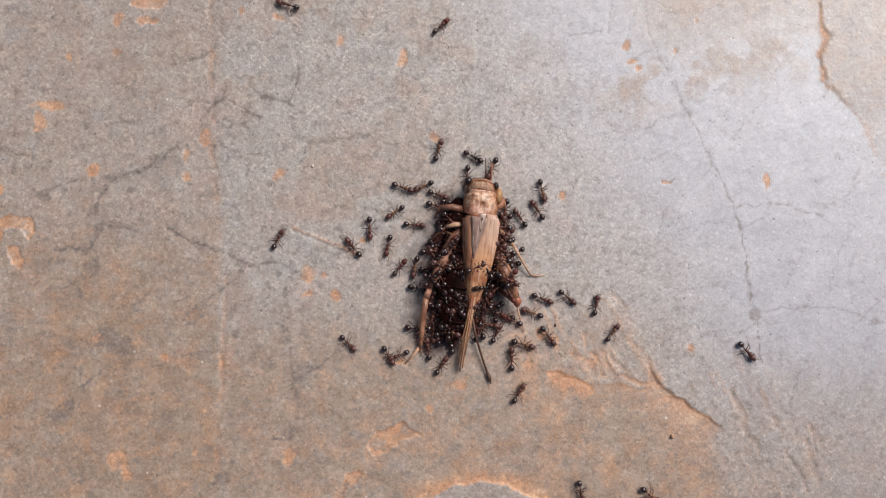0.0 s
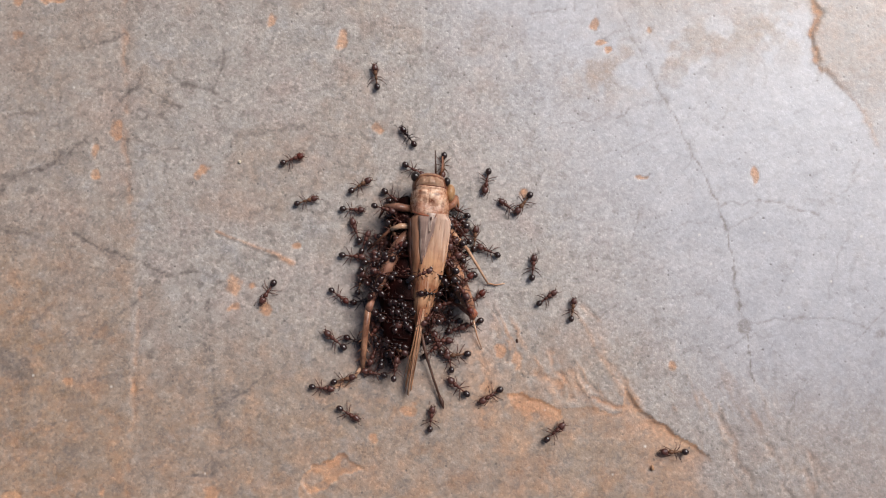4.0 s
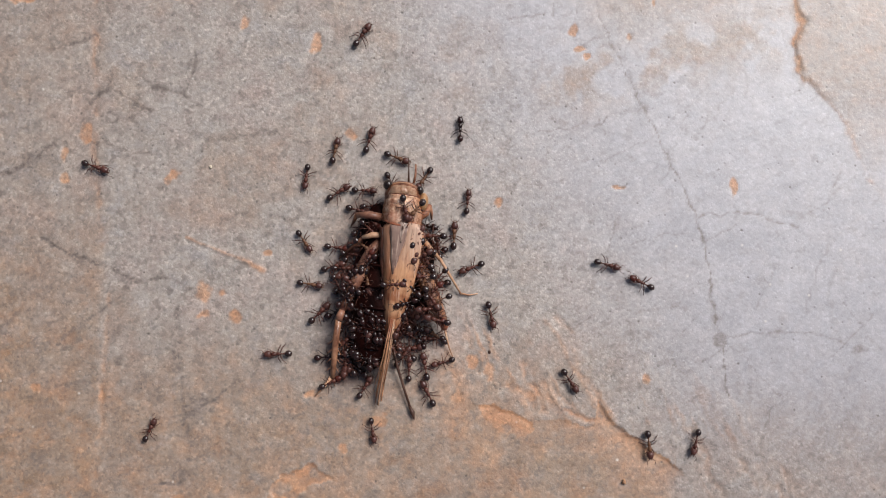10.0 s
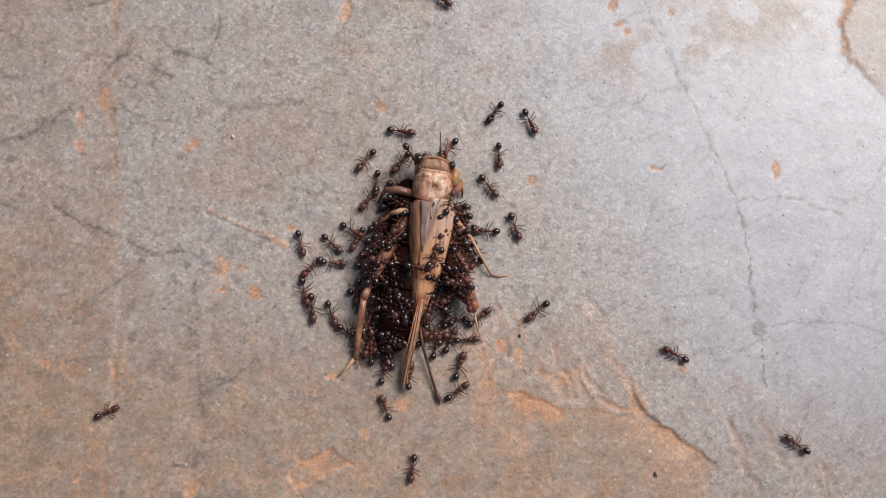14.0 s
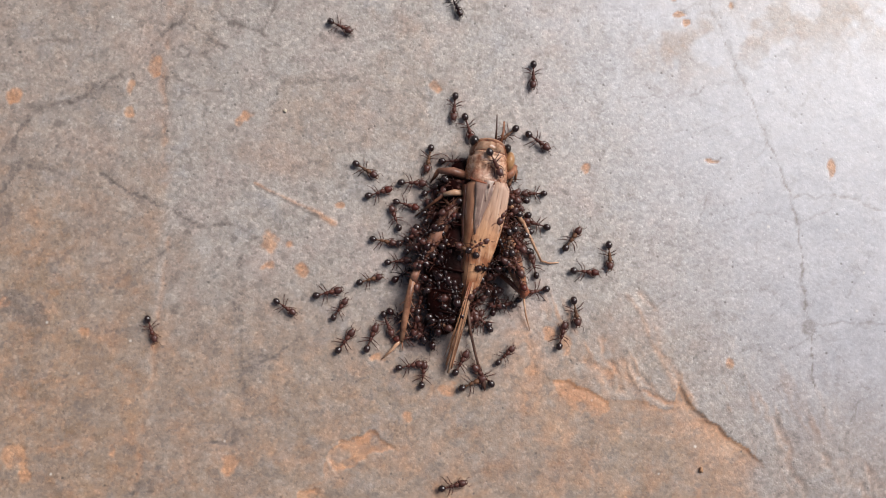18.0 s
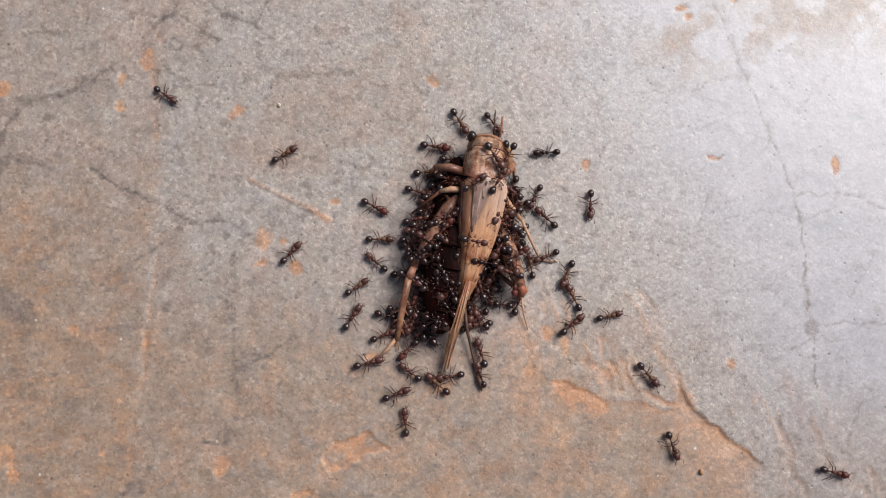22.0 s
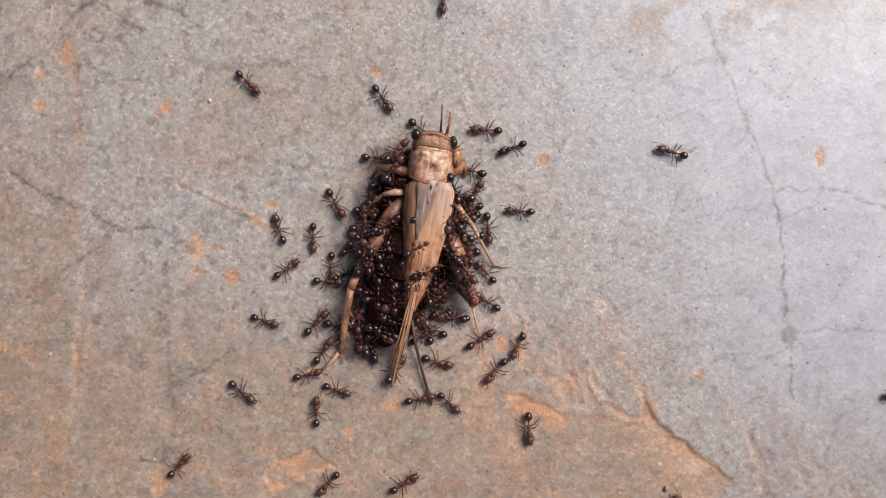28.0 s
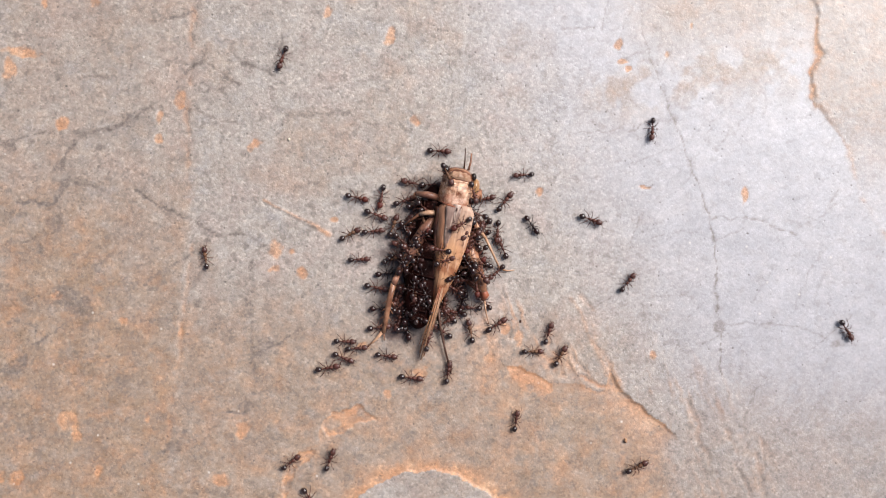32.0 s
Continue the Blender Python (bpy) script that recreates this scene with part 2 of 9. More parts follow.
def shield_material():
    """Pale pinkish plate with paired dark marks and rusty sides."""
    m, n, l, p = graph("tan_shield")
    co = n.new("ShaderNodeTexCoord").outputs["Object"]
    blot = noise_node(n, l, co, 620, 5, 0.66)
    fine = noise_node(n, l, co, 2600, 4, 0.65)
    col = ramp(n, l, blot, [(0.36, (0.22, 0.076, 0.038)), (0.46, (0.54, 0.292, 0.178)), (0.58, (0.74, 0.505, 0.352))])
    axes = n.new("ShaderNodeSeparateXYZ")
    l.new(co, axes.inputs["Vector"])

    def free(a, b, op):
        q = n.new("ShaderNodeMath")
        q.operation = op
        for value, i in ((a, 0), (b, 1)):
            if isinstance(value, (int, float)):
                q.inputs[i].default_value = value
            else:
                l.new(value, q.inputs[i])
        return q.outputs[0]
    side = free(free(free(axes.outputs["X"], 0.00033, "SUBTRACT"), 0.0, "ABSOLUTE"), 1000.0, "MULTIPLY")
    along = free(axes.outputs["Y"], 1000.0, "MULTIPLY")
    warp = free(free(blot, 0.5, "SUBTRACT"), 2.4, "MULTIPLY")
    for sx, sy, rx, ry, weight in ((0.85, -2.0, 0.55, 0.26, 0.6), (0.5, -2.95, 0.3, 0.6, 0.38), (1.6, -3.2, 0.32, 0.6, 0.5), (0.0, -2.4, 0.07, 1.2, 0.5)):
        far = free(free(free(free(side, sx, "SUBTRACT"), rx, "DIVIDE"), 2, "POWER"), free(free(free(along, sy, "SUBTRACT"), ry, "DIVIDE"), 2, "POWER"), "ADD")
        col = mix(n, l, ramp(n, l, free(far, warp, "ADD"), [(0.35, (weight,)), (1.0, (0.0,))]), col, (0.10, 0.028, 0.016))
    rear = free(free(along, -2.9, "SUBTRACT"), free(warp, 0.5, "MULTIPLY"), "ADD")
    col = mix(n, l, ramp(n, l, free(rear, -1.0, "MULTIPLY"), [(0.0, (0.0,)), (0.7, (0.45,))]), col, (0.24, 0.075, 0.045))
    rust = free(free(side, 1.75, "SUBTRACT"), free(warp, 0.35, "MULTIPLY"), "ADD")
    col = mix(n, l, ramp(n, l, rust, [(0.0, (0.0,)), (0.35, (0.7,))]), col, (0.40, 0.155, 0.065))
    col = mix(n, l, 0.45, col, ramp(n, l, fine, [(0.3, (0.25,)), (0.7, (0.75,))]), "OVERLAY")
    l.new(col, p.inputs["Base Color"])
    l.new(ramp(n, l, fine, [(0.3, (0.18,)), (0.7, (0.36,))]), p.inputs["Roughness"])
    p.inputs["Specular IOR Level"].default_value = 0.45
    bump(n, l, mix(n, l, 0.5, blot, fine), 1.0, 0.0002, p)
    return m


CEMENT = floor_material()
GASTER = chitin("black_chitin", (0.010, 0.0045, 0.0036), (0.044, 0.019, 0.014), 0.19, 1200, 0.0, relief=0.1, gloss=0.7)
ANT_HEAD = chitin("dark_brown_chitin", (0.030, 0.010, 0.0075), (0.115, 0.040, 0.028), 0.30, 1500, 0.0, gloss=0.5)
ANT_BODY = chitin("red_brown_chitin", (0.050, 0.015, 0.010), (0.165, 0.055, 0.036), 0.34, 1600, 0.0)
# ant brown taken down to near black, for the shade inside the carcass
SHADED_ANT = chitin("near_black_chitin", (0.006, 0.0019, 0.0014), (0.034, 0.0098, 0.0068), 0.19, 1600, gloss=0.5)
GUT_BROWN = chitin("dark_brown_film", (0.03, 0.009, 0.005), (0.15, 0.055, 0.03), 0.35, 700, spread=0.3)
RED_HEAD = chitin("rust_red_chitin", (0.04, 0.008, 0.005), (0.12, 0.025, 0.015), 0.34, 1500, 0.0)
PALE_BODY = chitin("amber_chitin", (0.08, 0.034, 0.016), (0.22, 0.10, 0.05), 0.42, 1600, 0.0)
ANT_LEG = chitin("leg_chitin", (0.040, 0.013, 0.0085), (0.135, 0.048, 0.031), 0.34, 2000)
SHIELD = shield_material()
CRICKET_HEAD = chitin("dark_red_head", (0.05, 0.014, 0.007), (0.26, 0.095, 0.045), 0.3, 620, 0.15, spread=0.35)
GOLD_BAND = chitin("golden_band", (0.54, 0.275, 0.155), (0.80, 0.56, 0.385), 0.24, 900, 0.2, spread=0.4, gloss=0.5)
PALE_BAND = chitin("pale_band", (0.38, 0.175, 0.09), (0.64, 0.40, 0.25), 0.4, 800, 0.1)
WING_TAN = wing_material("tan_wing", (0.24, 0.084, 0.040), (0.50, 0.24, 0.122), (0.17, 0.052, 0.024), (0.45, 0.22, 0.13))
WING_PALE = wing_material("straw_wing", (0.32, 0.126, 0.060), (0.58, 0.31, 0.166), (0.22, 0.076, 0.037), (0.60, 0.405, 0.30))
WING_DARK = wing_material("smoky_wing", (0.085, 0.045, 0.034), (0.26, 0.17, 0.135), (0.05, 0.02, 0.013))
LEG_TAN = chitin("tan_leg", (0.15, 0.042, 0.02), (0.47, 0.225, 0.125), 0.42, 750, 0.05, relief=0.4, spread=0.4)
LEG_PINK = chitin("pinkish_leg", (0.10, 0.03, 0.018), (0.40, 0.195, 0.122), 0.36, 620, 0.1, relief=0.5, spread=0.34)
LEG_AMBER = chitin("amber_leg", (0.12, 0.036, 0.018), (0.48, 0.235, 0.13), 0.34, 700, 0.1, relief=0.5, spread=0.32)
LEG_DARK = chitin("dark_tan_leg", (0.05, 0.017, 0.009), (0.24, 0.10, 0.052), 0.4, 750, 0.05, relief=0.4, spread=0.4)
KNEE_RED = chitin("rust_knee", (0.24, 0.06, 0.03), (0.46, 0.16, 0.08), 0.4, 700, 0.1)
FLESH = chitin("dark_gut", (0.003, 0.0008, 0.0006), (0.024, 0.0048, 0.0032), 0.42, 480, 0.0, relief=1.0, gloss=0.06)
SPIKE = chitin("dark_spike", (0.035, 0.015, 0.010), (0.13, 0.062, 0.04), 0.4, 900)
CLAY_CRUMB = chitin("clay_crumb", (0.40, 0.20, 0.10), (0.60, 0.36, 0.21), 0.8, 2500)
GRIT_PALE = chitin("pale_grit", (0.50, 0.40, 0.28), (0.75, 0.66, 0.52), 0.5, 2500)
CHEEK = chitin("amber_cheek", (0.28, 0.11, 0.04), (0.60, 0.36, 0.17), 0.3, 900, 0.2)
PALE_FOLD = chitin("pale_fold", (0.36, 0.23, 0.17), (0.62, 0.47, 0.385), 0.35, 900, 0.1, relief=0.5, spread=0.35)
EYE = chitin("black_eye", (0.01, 0.006, 0.004), (0.03, 0.015, 0.01), 0.2, 1500, 0.4)


# ---- mesh helpers ----
def mesh_object(name, bm, material, smooth=True):
    bmesh.ops.recalc_face_normals(bm, faces=bm.faces)
    me = bpy.data.meshes.new(name)
    bm.to_mesh(me)
    bm.free()
    if smooth:
        me.shade_smooth()
    me.materials.append(material)
    return new(name, me)


def part(name, bm, material, parent, label="", at=None):
    ob = mesh_object(name, bm, material)
    ob.parent = parent
    if at:
        ob.location = at
    return tagged(ob, label) if label else ob


def blob(bm, centre, radii, rings=7, sides=10, turn=None, power=1.0):
    """An ellipsoid along y, added to bm. centre and radii in mm; power under 1 squares it off."""
    m = Matrix.Translation([c * MM for c in centre]) @ (turn or Matrix.Identity(4))
    rows = []
    for i in range(rings + 1):
        a = math.pi * i / rings
        if i in (0, rings):
            rows.append([bm.verts.new(m @ Vector((0, -math.cos(a) * radii[1] * MM, 0)))])
            continue
        s = math.sin(a) ** power
        rows.append([bm.verts.new(m @ Vector((s * radii[0] * MM * math.cos(2 * math.pi * k / sides), -math.cos(a) * radii[1] * MM,
                                              s * radii[2] * MM * math.sin(2 * math.pi * k / sides)))) for k in range(sides)])
    for a, b in zip(rows, rows[1:]):
        for k in range(sides):
            j = (k + 1) % sides
            if len(a) == 1:
                bm.faces.new((a[0], b[k], b[j]))
            elif len(b) == 1:
                bm.faces.new((a[k], b[0], a[j]))
            else:
                bm.faces.new((a[k], b[k], b[j], a[j]))
    return bm


def tube(bm, points, radii, sides=6, flat=1.0):
    """A tapered limb through points (mm) with a radius at each, closed at both ends."""
    rings = []
    pts = [Vector(p) * MM for p in points]
    for i, p in enumerate(pts):
        d = (pts[min(i + 1, len(pts) - 1)] - pts[max(i - 1, 0)]).normalized()
        s = d.cross(Vector((0, 0, 1)))
        s = s.normalized() if s.length > 1e-4 else Vector((1, 0, 0))
        u = s.cross(d).normalized()
        r = radii[i] * MM
        rings.append([bm.verts.new(p + s * r * flat * math.cos(2 * math.pi * k / sides) + u * r * math.sin(2 * math.pi * k / sides)) for k in range(sides)])
    for a, b in zip(rings, rings[1:]):
        for k in range(sides):
            bm.faces.new((a[k], a[(k + 1) % sides], b[(k + 1) % sides], b[k]))
    bm.faces.new(rings[0])
    bm.faces.new(rings[-1])
    return bm


# ---- the floor ----
def lattice(x, y, size, seed):
    """Smooth value noise of that cell size (mm), 0 to 1."""
    table = np.random.RandomState(seed).rand(64, 64)
    fx, fy = x / size, y / size
    ix, iy = np.floor(fx).astype(int), np.floor(fy).astype(int)
    u, v = fx - ix, fy - iy
    u, v = u * u * (3 - 2 * u), v * v * (3 - 2 * v)
    g = lambda a, b: table[(ix + a) % 64, (iy + b) % 64]
    return (g(0, 0) * (1 - u) + g(1, 0) * u) * (1 - v) + (g(0, 1) * (1 - u) + g(1, 1) * u) * v


def cloud(x, y, size, seed, octaves=4):
    total, weight, a = 0, 0, 1.0
    for k in range(octaves):
        total, weight = total + a * lattice(x, y, size / 2 ** k, seed + k), weight + a
        a *= 0.55
    return total / weight


def away(x, y, line):
    """Distance (mm) from a broken line."""
    best = np.full(x.shape, 1e9)
    for (ax, ay), (bx, by) in zip(line, line[1:]):
        dx, dy = bx - ax, by - ay
        t = np.clip(((x - ax) * dx + (y - ay) * dy) / (dx * dx + dy * dy + 1e-9), 0, 1)
        best = np.minimum(best, np.hypot(x - ax - t * dx, y - ay - t * dy))
    return best


def within(x, y, ring):
    inside = np.zeros(x.shape, bool)
    for (ax, ay), (bx, by) in zip(ring, ring[1:] + ring[:1]):
        if ay != by:
            inside ^= ((ay > y) != (by > y)) & (x < (bx - ax) * (y - ay) / (by - ay) + ax)
    return inside


def step(a, b, v):
    t = np.clip((v - a) / (b - a), 0, 1)
    return t * t * (3 - 2 * t)


RIDGE_LINE = [(52.0, 47.8), (53.9, 42.4), (54.2, 39.0), (54.9, 37.3), (53.8, 34.6), (54.3, 31.0), (57.0, 28.1), (60.0, 24.7), (62.2, 18.6), (69.8, 8.5)]
# cracks and scratches: (line in mm, width, depth)
UPPER_LEFT = [
    ([(-66.3, 20.6), (-61.0, 21.4), (-58.2, 20.5), (-56.5, 20.1)], 0.50, 0.50),
    ([(-55.6, 15.1), (-52.8, 16.3), (-48.9, 17.1)], 0.40, 0.45),
    ([(-36.8, 21.5), (-38.7, 19.9), (-40.1, 19.3), (-43.0, 17.9), (-46.4, 16.5), (-47.2, 14.7), (-47.8, 12.7), (-48.8, 12.2)], 0.55, 0.9),
    ([(-47.1, 11.0), (-47.8, 8.8), (-48.5, 7.2), (-53.2, 7.5)], 0.6, 0.9),
    ([(-47.2, 10.0), (-43.8, 10.5), (-42.5, 10.0)], 0.45, 0.60),
    ([(-37.8, 10.4), (-35.0, 8.7), (-31.5, 7.6)], 0.50, 0.80),
    ([(-62.4, 21.0), (-64.3, 19.7), (-65.8, 20.1)], 0.40, 0.40),
]
STAR = [
    ([(-30.2, 29.8), (-30.6, 28.3), (-32.2, 26.7)], 0.50, 0.80),
    ([(-30.3, 28.6), (-27.8, 27.2), (-25.2, 25.6)], 0.36, 0.90),
    ([(-26.5, 30.3), (-24.9, 29.1), (-22.4, 28.3), (-20.4, 27.6)], 0.50, 0.75),
    ([(-32.4, 21.6), (-29.9, 21.4), (-27.4, 20.8)], 0.36, 0.80),
    ([(-27.4, 20.8), (-24.4, 20.5)], 0.30, 0.45),
    ([(-37.5, 33.1), (-33.6, 34.2), (-32.0, 35.2)], 0.45, 0.50),
    ([(-30.4, 25.8), (-29.1, 25.2), (-29.6, 24.1), (-30.7, 24.5), (-30.4, 25.8)], 0.30, 0.50),
    ([(-40.7, 28.5), (-39.7, 27.3), (-39.6, 26.5)], 0.30, 0.50),
    ([(-48.8, 24.0), (-44.9, 24.9), (-41.0, 25.2)], 0.45, 0.40),
    ([(-27.9, 25.0), (-26.6, 24.3)], 0.50, 0.50),
]
LOWER_LEFT = [
    ([(-45.5, -8.5), (-47.3, -10.3), (-49.7, -11.7)], 0.45, 0.45),
    ([(-50.6, -13.2), (-50.8, -14.7), (-52.1, -15.5), (-53.8, -15.6)], 0.55, 0.55),
    ([(-52.3, 1.6), (-50.4, 2.4), (-49.3, 0.4)], 0.50, 0.50),
    ([(-42.5, -0.5), (-39.7, 1.2), (-37.5, 2.5), (-35.2, 4.6)], 0.45, 0.36),
    ([(-35.7, -2.6), (-33.9, -0.7), (-30.6, 1.4), (-28.2, 3.5), (-27.2, 4.9)], 0.45, 0.42),
    ([(-32.9, 7.5), (-29.2, 6.9), (-27.9, 5.8)], 0.45, 0.80),
]
SEAM_SIDE = [
    ([(-27.1, 5.1), (-23.4, 5.8), (-21.7, 5.6), (-19.3, 3.8)], 0.50, 0.50),
    ([(-21.3, 1.7), (-21.5, -1.8), (-21.3, -5.4)], 0.40, 0.50),
    ([(-28.2, -4.7), (-25.3, -4.2)], 0.30, 0.50),
    ([(-35.7, -7.6), (-32.5, -6.8), (-30.1, -6.7)], 0.50, 0.45),
    ([(-19.8, -9.5), (-17.6, -8.9)], 0.45, 0.70),
    ([(-20.6, -12.1), (-19.4, -10.5)], 0.60, 0.60),
    ([(-24.3, -19.4), (-22.2, -18.8), (-20.0, -17.9)], 0.40, 0.60),
    ([(-31.9, -25.0), (-29.5, -24.1), (-28.2, -21.8)], 0.50, 0.60),
    ([(-39.6, -7.7), (-38.0, -5.2)], 0.50, 0.30),
]
MIDDLE = [
    ([(-21.1, 26.1), (-18.7, 21.9), (-19.1, 19.3)], 0.4, 0.36),
    ([(-18.7, 22.1), (-14.0, 22.5), (-10.8, 22.9), (-4.0, 21.8)], 0.5, 0.36),
    ([(-21.1, 28.1), (-19.9, 30.5), (-19.7, 33.7)], 0.4, 0.5),
    ([(-21.2, 1.3), (-20.8, -4.7), (-19.8, -11.2), (-19.4, -14.2)], 0.4, 0.45),
    ([(-19.8, -11.2), (-16.6, -8.6), (-14.6, -7.2)], 0.4, 0.75),
    ([(-30.5, -18.5), (-20.0, -16.0), (-9.0, -14.2)], 0.22, 0.4),
    ([(-14.5, 13.2), (-4.0, 12.8)], 0.25, 0.4),
]
LONG_CRACK = [
    ([(29.6, 37.8), (32.0, 32.1), (34.7, 27.4), (37.4, 21.0), (39.5, 17.0), (41.2, 13.1), (42.1, 9.9), (42.8, 6.0), (43.2, 1.3), (44.0, -2.7), (44.7, -8.1)], 0.26, 0.75),
    ([(29.0, 50.0), (29.2, 43.0), (29.6, 37.8)], 0.22, 0.45),
    ([(41.2, 13.1), (44.4, 13.9), (47.2, 13.9), (50.7, 12.8), (53.2, 12.3)], 0.24, 0.55),
    ([(53.2, 12.3), (57.5, 15.5), (60.5, 18.2)], 0.2, 0.3),
    ([(43.4, -1.3), (48.9, -0.7), (55.2, -0.9), (58.7, -2.0)], 0.3, 0.38),
]
SCRATCHES = [
    ([(21.2, 23.4), (25.5, 23.8), (29.5, 24.6), (31.9, 25.9), (35.1, 26.7)], 0.24, 0.42),
    ([(29.3, 25.1), (30.9, 22.6)], 0.2, 0.45), ([(41.4, 23.0), (43.6, 25.9), (46.2, 29.0)], 0.3, 0.3),
    ([(33.3, 9.7), (36.4, 10.8), (40.8, 11.5)], 0.2, 0.38), ([(17.7, 37.4), (20.9, 37.9), (23.4, 38.2)], 0.4, 0.38),
    ([(24.3, 42.6), (24.1, 37.6)], 0.16, 0.5), ([(31.7, 40.6), (36.8, 40.5), (42.8, 41.0)], 0.3, 0.36),
    ([(32.8, 0.6), (34.8, -5.0)], 0.26, 0.42), ([(49.4, -13.2), (52.9, -15.9), (57.9, -19.0), (60.2, -20.9), (64.0, -33.0)], 0.28, 0.42),
    ([(54.3, 14.7), (57.0, 13.7)], 0.16, 0.5), ([(56.3, 8.7), (55.3, 5.2), (54.4, 2.4)], 0.3, 0.32),
    ([(37.2, 8.3), (37.6, 5.2)], 0.16, 0.4), ([(33.6, 2.0), (38.7, 2.4)], 0.18, 0.34),
    ([(17.5, 30.9), (27.1, 33.9), (30.1, 36.0)], 0.2, 0.34), ([(14.4, 5.3), (23.1, 9.9)], 0.20, 0.17),
    ([(5.0, 44.5), (12.0, 43.2), (21.0, 46.4)], 0.34, 0.3), ([(37.0, 24.0), (48.0, 34.0)], 0.3, 0.2),
    ([(66.0, -13.0), (70.5, -15.5), (72.0, -23.0), (72.5, -31.0)], 0.41, 0.34),
    ([(62.5, -13.0), (67.5, -7.0)], 0.17, 0.3), ([(48.0, 2.0), (50.5, 7.0)], 0.17, 0.3),
]
COAT_EDGE = [
    # not a crack: the thin shadow beside the coat's ridge, drawn as colour
    ([(22.9, 0.6), (24.3, -1.3), (25.9, -4.5), (26.8, -5.8), (29.2, -9.0)], 0.16, 0.35),
    ([(29.2, -9.0), (30.2, -11.0), (32.2, -12.6), (34.8, -14.2), (37.1, -15.4), (38.7, -17.3)], 0.16, 0.5),
    ([(17.1, -7.2), (19.1, -8.2), (21.4, -9.2), (23.0, -8.8), (24.3, -10.1), (26.3, -11.3), (28.6, -11.9)], 0.25, 0.28),
    (RIDGE_LINE[:7], 0.16, 0.5),
]
CRACKS = UPPER_LEFT + STAR + LOWER_LEFT + SEAM_SIDE + MIDDLE + LONG_CRACK + SCRATCHES + COAT_EDGE
# clay showing through: x, y, half width, half height (mm)
LEFT_SPOTS = [
    (-44.9, 39.8, 0.9, 1.0), (-40.7, 39.5, 1.6, 0.6), (-48.2, 18.4, 0.8, 0.9), (-35.3, 20.4, 0.6, 0.8), (-35.3, 17.6, 0.6, 0.8), (-32.7, 22.9, 0.7, 1.3),
    (-22.0, 18.1, 0.6, 0.6), (-22.8, 40.0, 0.8, 0.5), (-60.9, 16.0, 0.9, 0.8),
    (-51.9, 34.3, 0.5, 0.7), (-45.1, 35.1, 0.6, 0.5), (-43.9, -21.6, 1.3, 1.2), (-43.0, -23.3, 0.6, 1.0), (-20.8, -20.9, 0.7, 1.0), (-33.5, -20.4, 0.5, 0.8),
    (-58.2, 5.5, 0.7, 0.7), (-29.9, -8.6, 0.5, 0.9), (-37.6, -7.6, 0.7, 0.5), (-50.2, -29.8, 0.9, 1.2), (-39.5, -28.3, 0.7, 0.8), (-46.9, -4.9, 0.9, 0.6),
]
MIDDLE_SPOTS = [
    (16.0, -5.5, 0.5, 1.2), (2.9, -11.4, 0.9, 0.7), (13.8, -4.3, 0.8, 0.7), (12.0, -8.5, 1.0, 1.3), (-5.0, -8.5, 0.9, 0.5), (-18.2, 3.5, 1.1, 1.6),
    (-18.2, 1.2, 0.8, 0.6), (-14.4, 1.1, 0.9, 0.6), (-22.7, 17.4, 0.6, 0.5), (-10.4, 8.5, 0.5, 0.5), (-0.7, 23.2, 0.6, 0.5), (17.0, 14.7, 0.6, 0.6),
    (-20.8, -21.0, 1.1, 1.2),
]
RIGHT_SPOTS = [
    (31.8, 16.6, 0.9, 0.3), (34.7, -6.6, 0.5, 0.6), (45.5, 17.0, 0.36, 1.2), (-5.2, 34.1, 0.6, 1.0), (26.3, 36.0, 0.5, 1.1), (27.0, 33.7, 0.6, 0.35),
    (28.0, 32.8, 0.5, 0.3), (36.2, 39.8, 0.3, 0.5), (33.2, 35.4, 0.3, 0.5), (-22.8, -28.0, 1.2, 0.8), (-27.9, 40.7, 0.5, 0.9), (-14.0, 37.0, 0.6, 0.8),
    (-55.0, -30.0, 2.5, 2.0), (-1.5, -14.6, 0.8, 0.7), (-54.4, 27.4, 2.4, 0.7), (-55.7, 25.2, 0.9, 1.4), (-15.8, 3.6, 0.5, 0.4),
]
SPOTS = LEFT_SPOTS + MIDDLE_SPOTS + RIGHT_SPOTS
STAINS = [
    (-65.1, 31.6, 1.3, 1.0), (-55.0, 14.6, 0.9, 0.7), (-38.9, 19.9, 0.9, 0.7), (-42.8, 15.5, 0.8, 0.6), (-47.0, 10.7, 1.0, 0.8), (-42.4, 10.0, 0.6, 0.5),
    (-30.6, 28.3, 0.7, 0.6), (-62.4, -5.5, 1.1, 1.3), (-47.8, 4.7, 1.0, 0.9), (-50.8, -14.0, 0.6, 0.7), (-52.2, -15.5, 1.0, 0.6), (-43.4, -6.4, 1.3, 1.6),
    (-45.7, -4.8, 1.7, 2.0), (-39.5, -12.4, 0.5, 0.3), (-37.4, -15.7, 1.3, 1.0), (-27.9, 5.8, 0.8, 0.7), (-20.5, -17.7, 0.9, 0.7), (-21.3, -5.4, 0.6, 0.5),
    (-31.7, -20.0, 0.8, 0.7), (-29.5, -24.3, 1.1, 0.7), (60.6, -2.6, 0.9, 0.8), (43.6, -1.6, 0.9, 0.9),
]
SHARP = [(29.3, -9.3), (30.5, -10.8), (32.2, -12.4), (34.2, -13.7), (36.1, -15.0), (37.8, -16.1), (39.2, -17.0)]
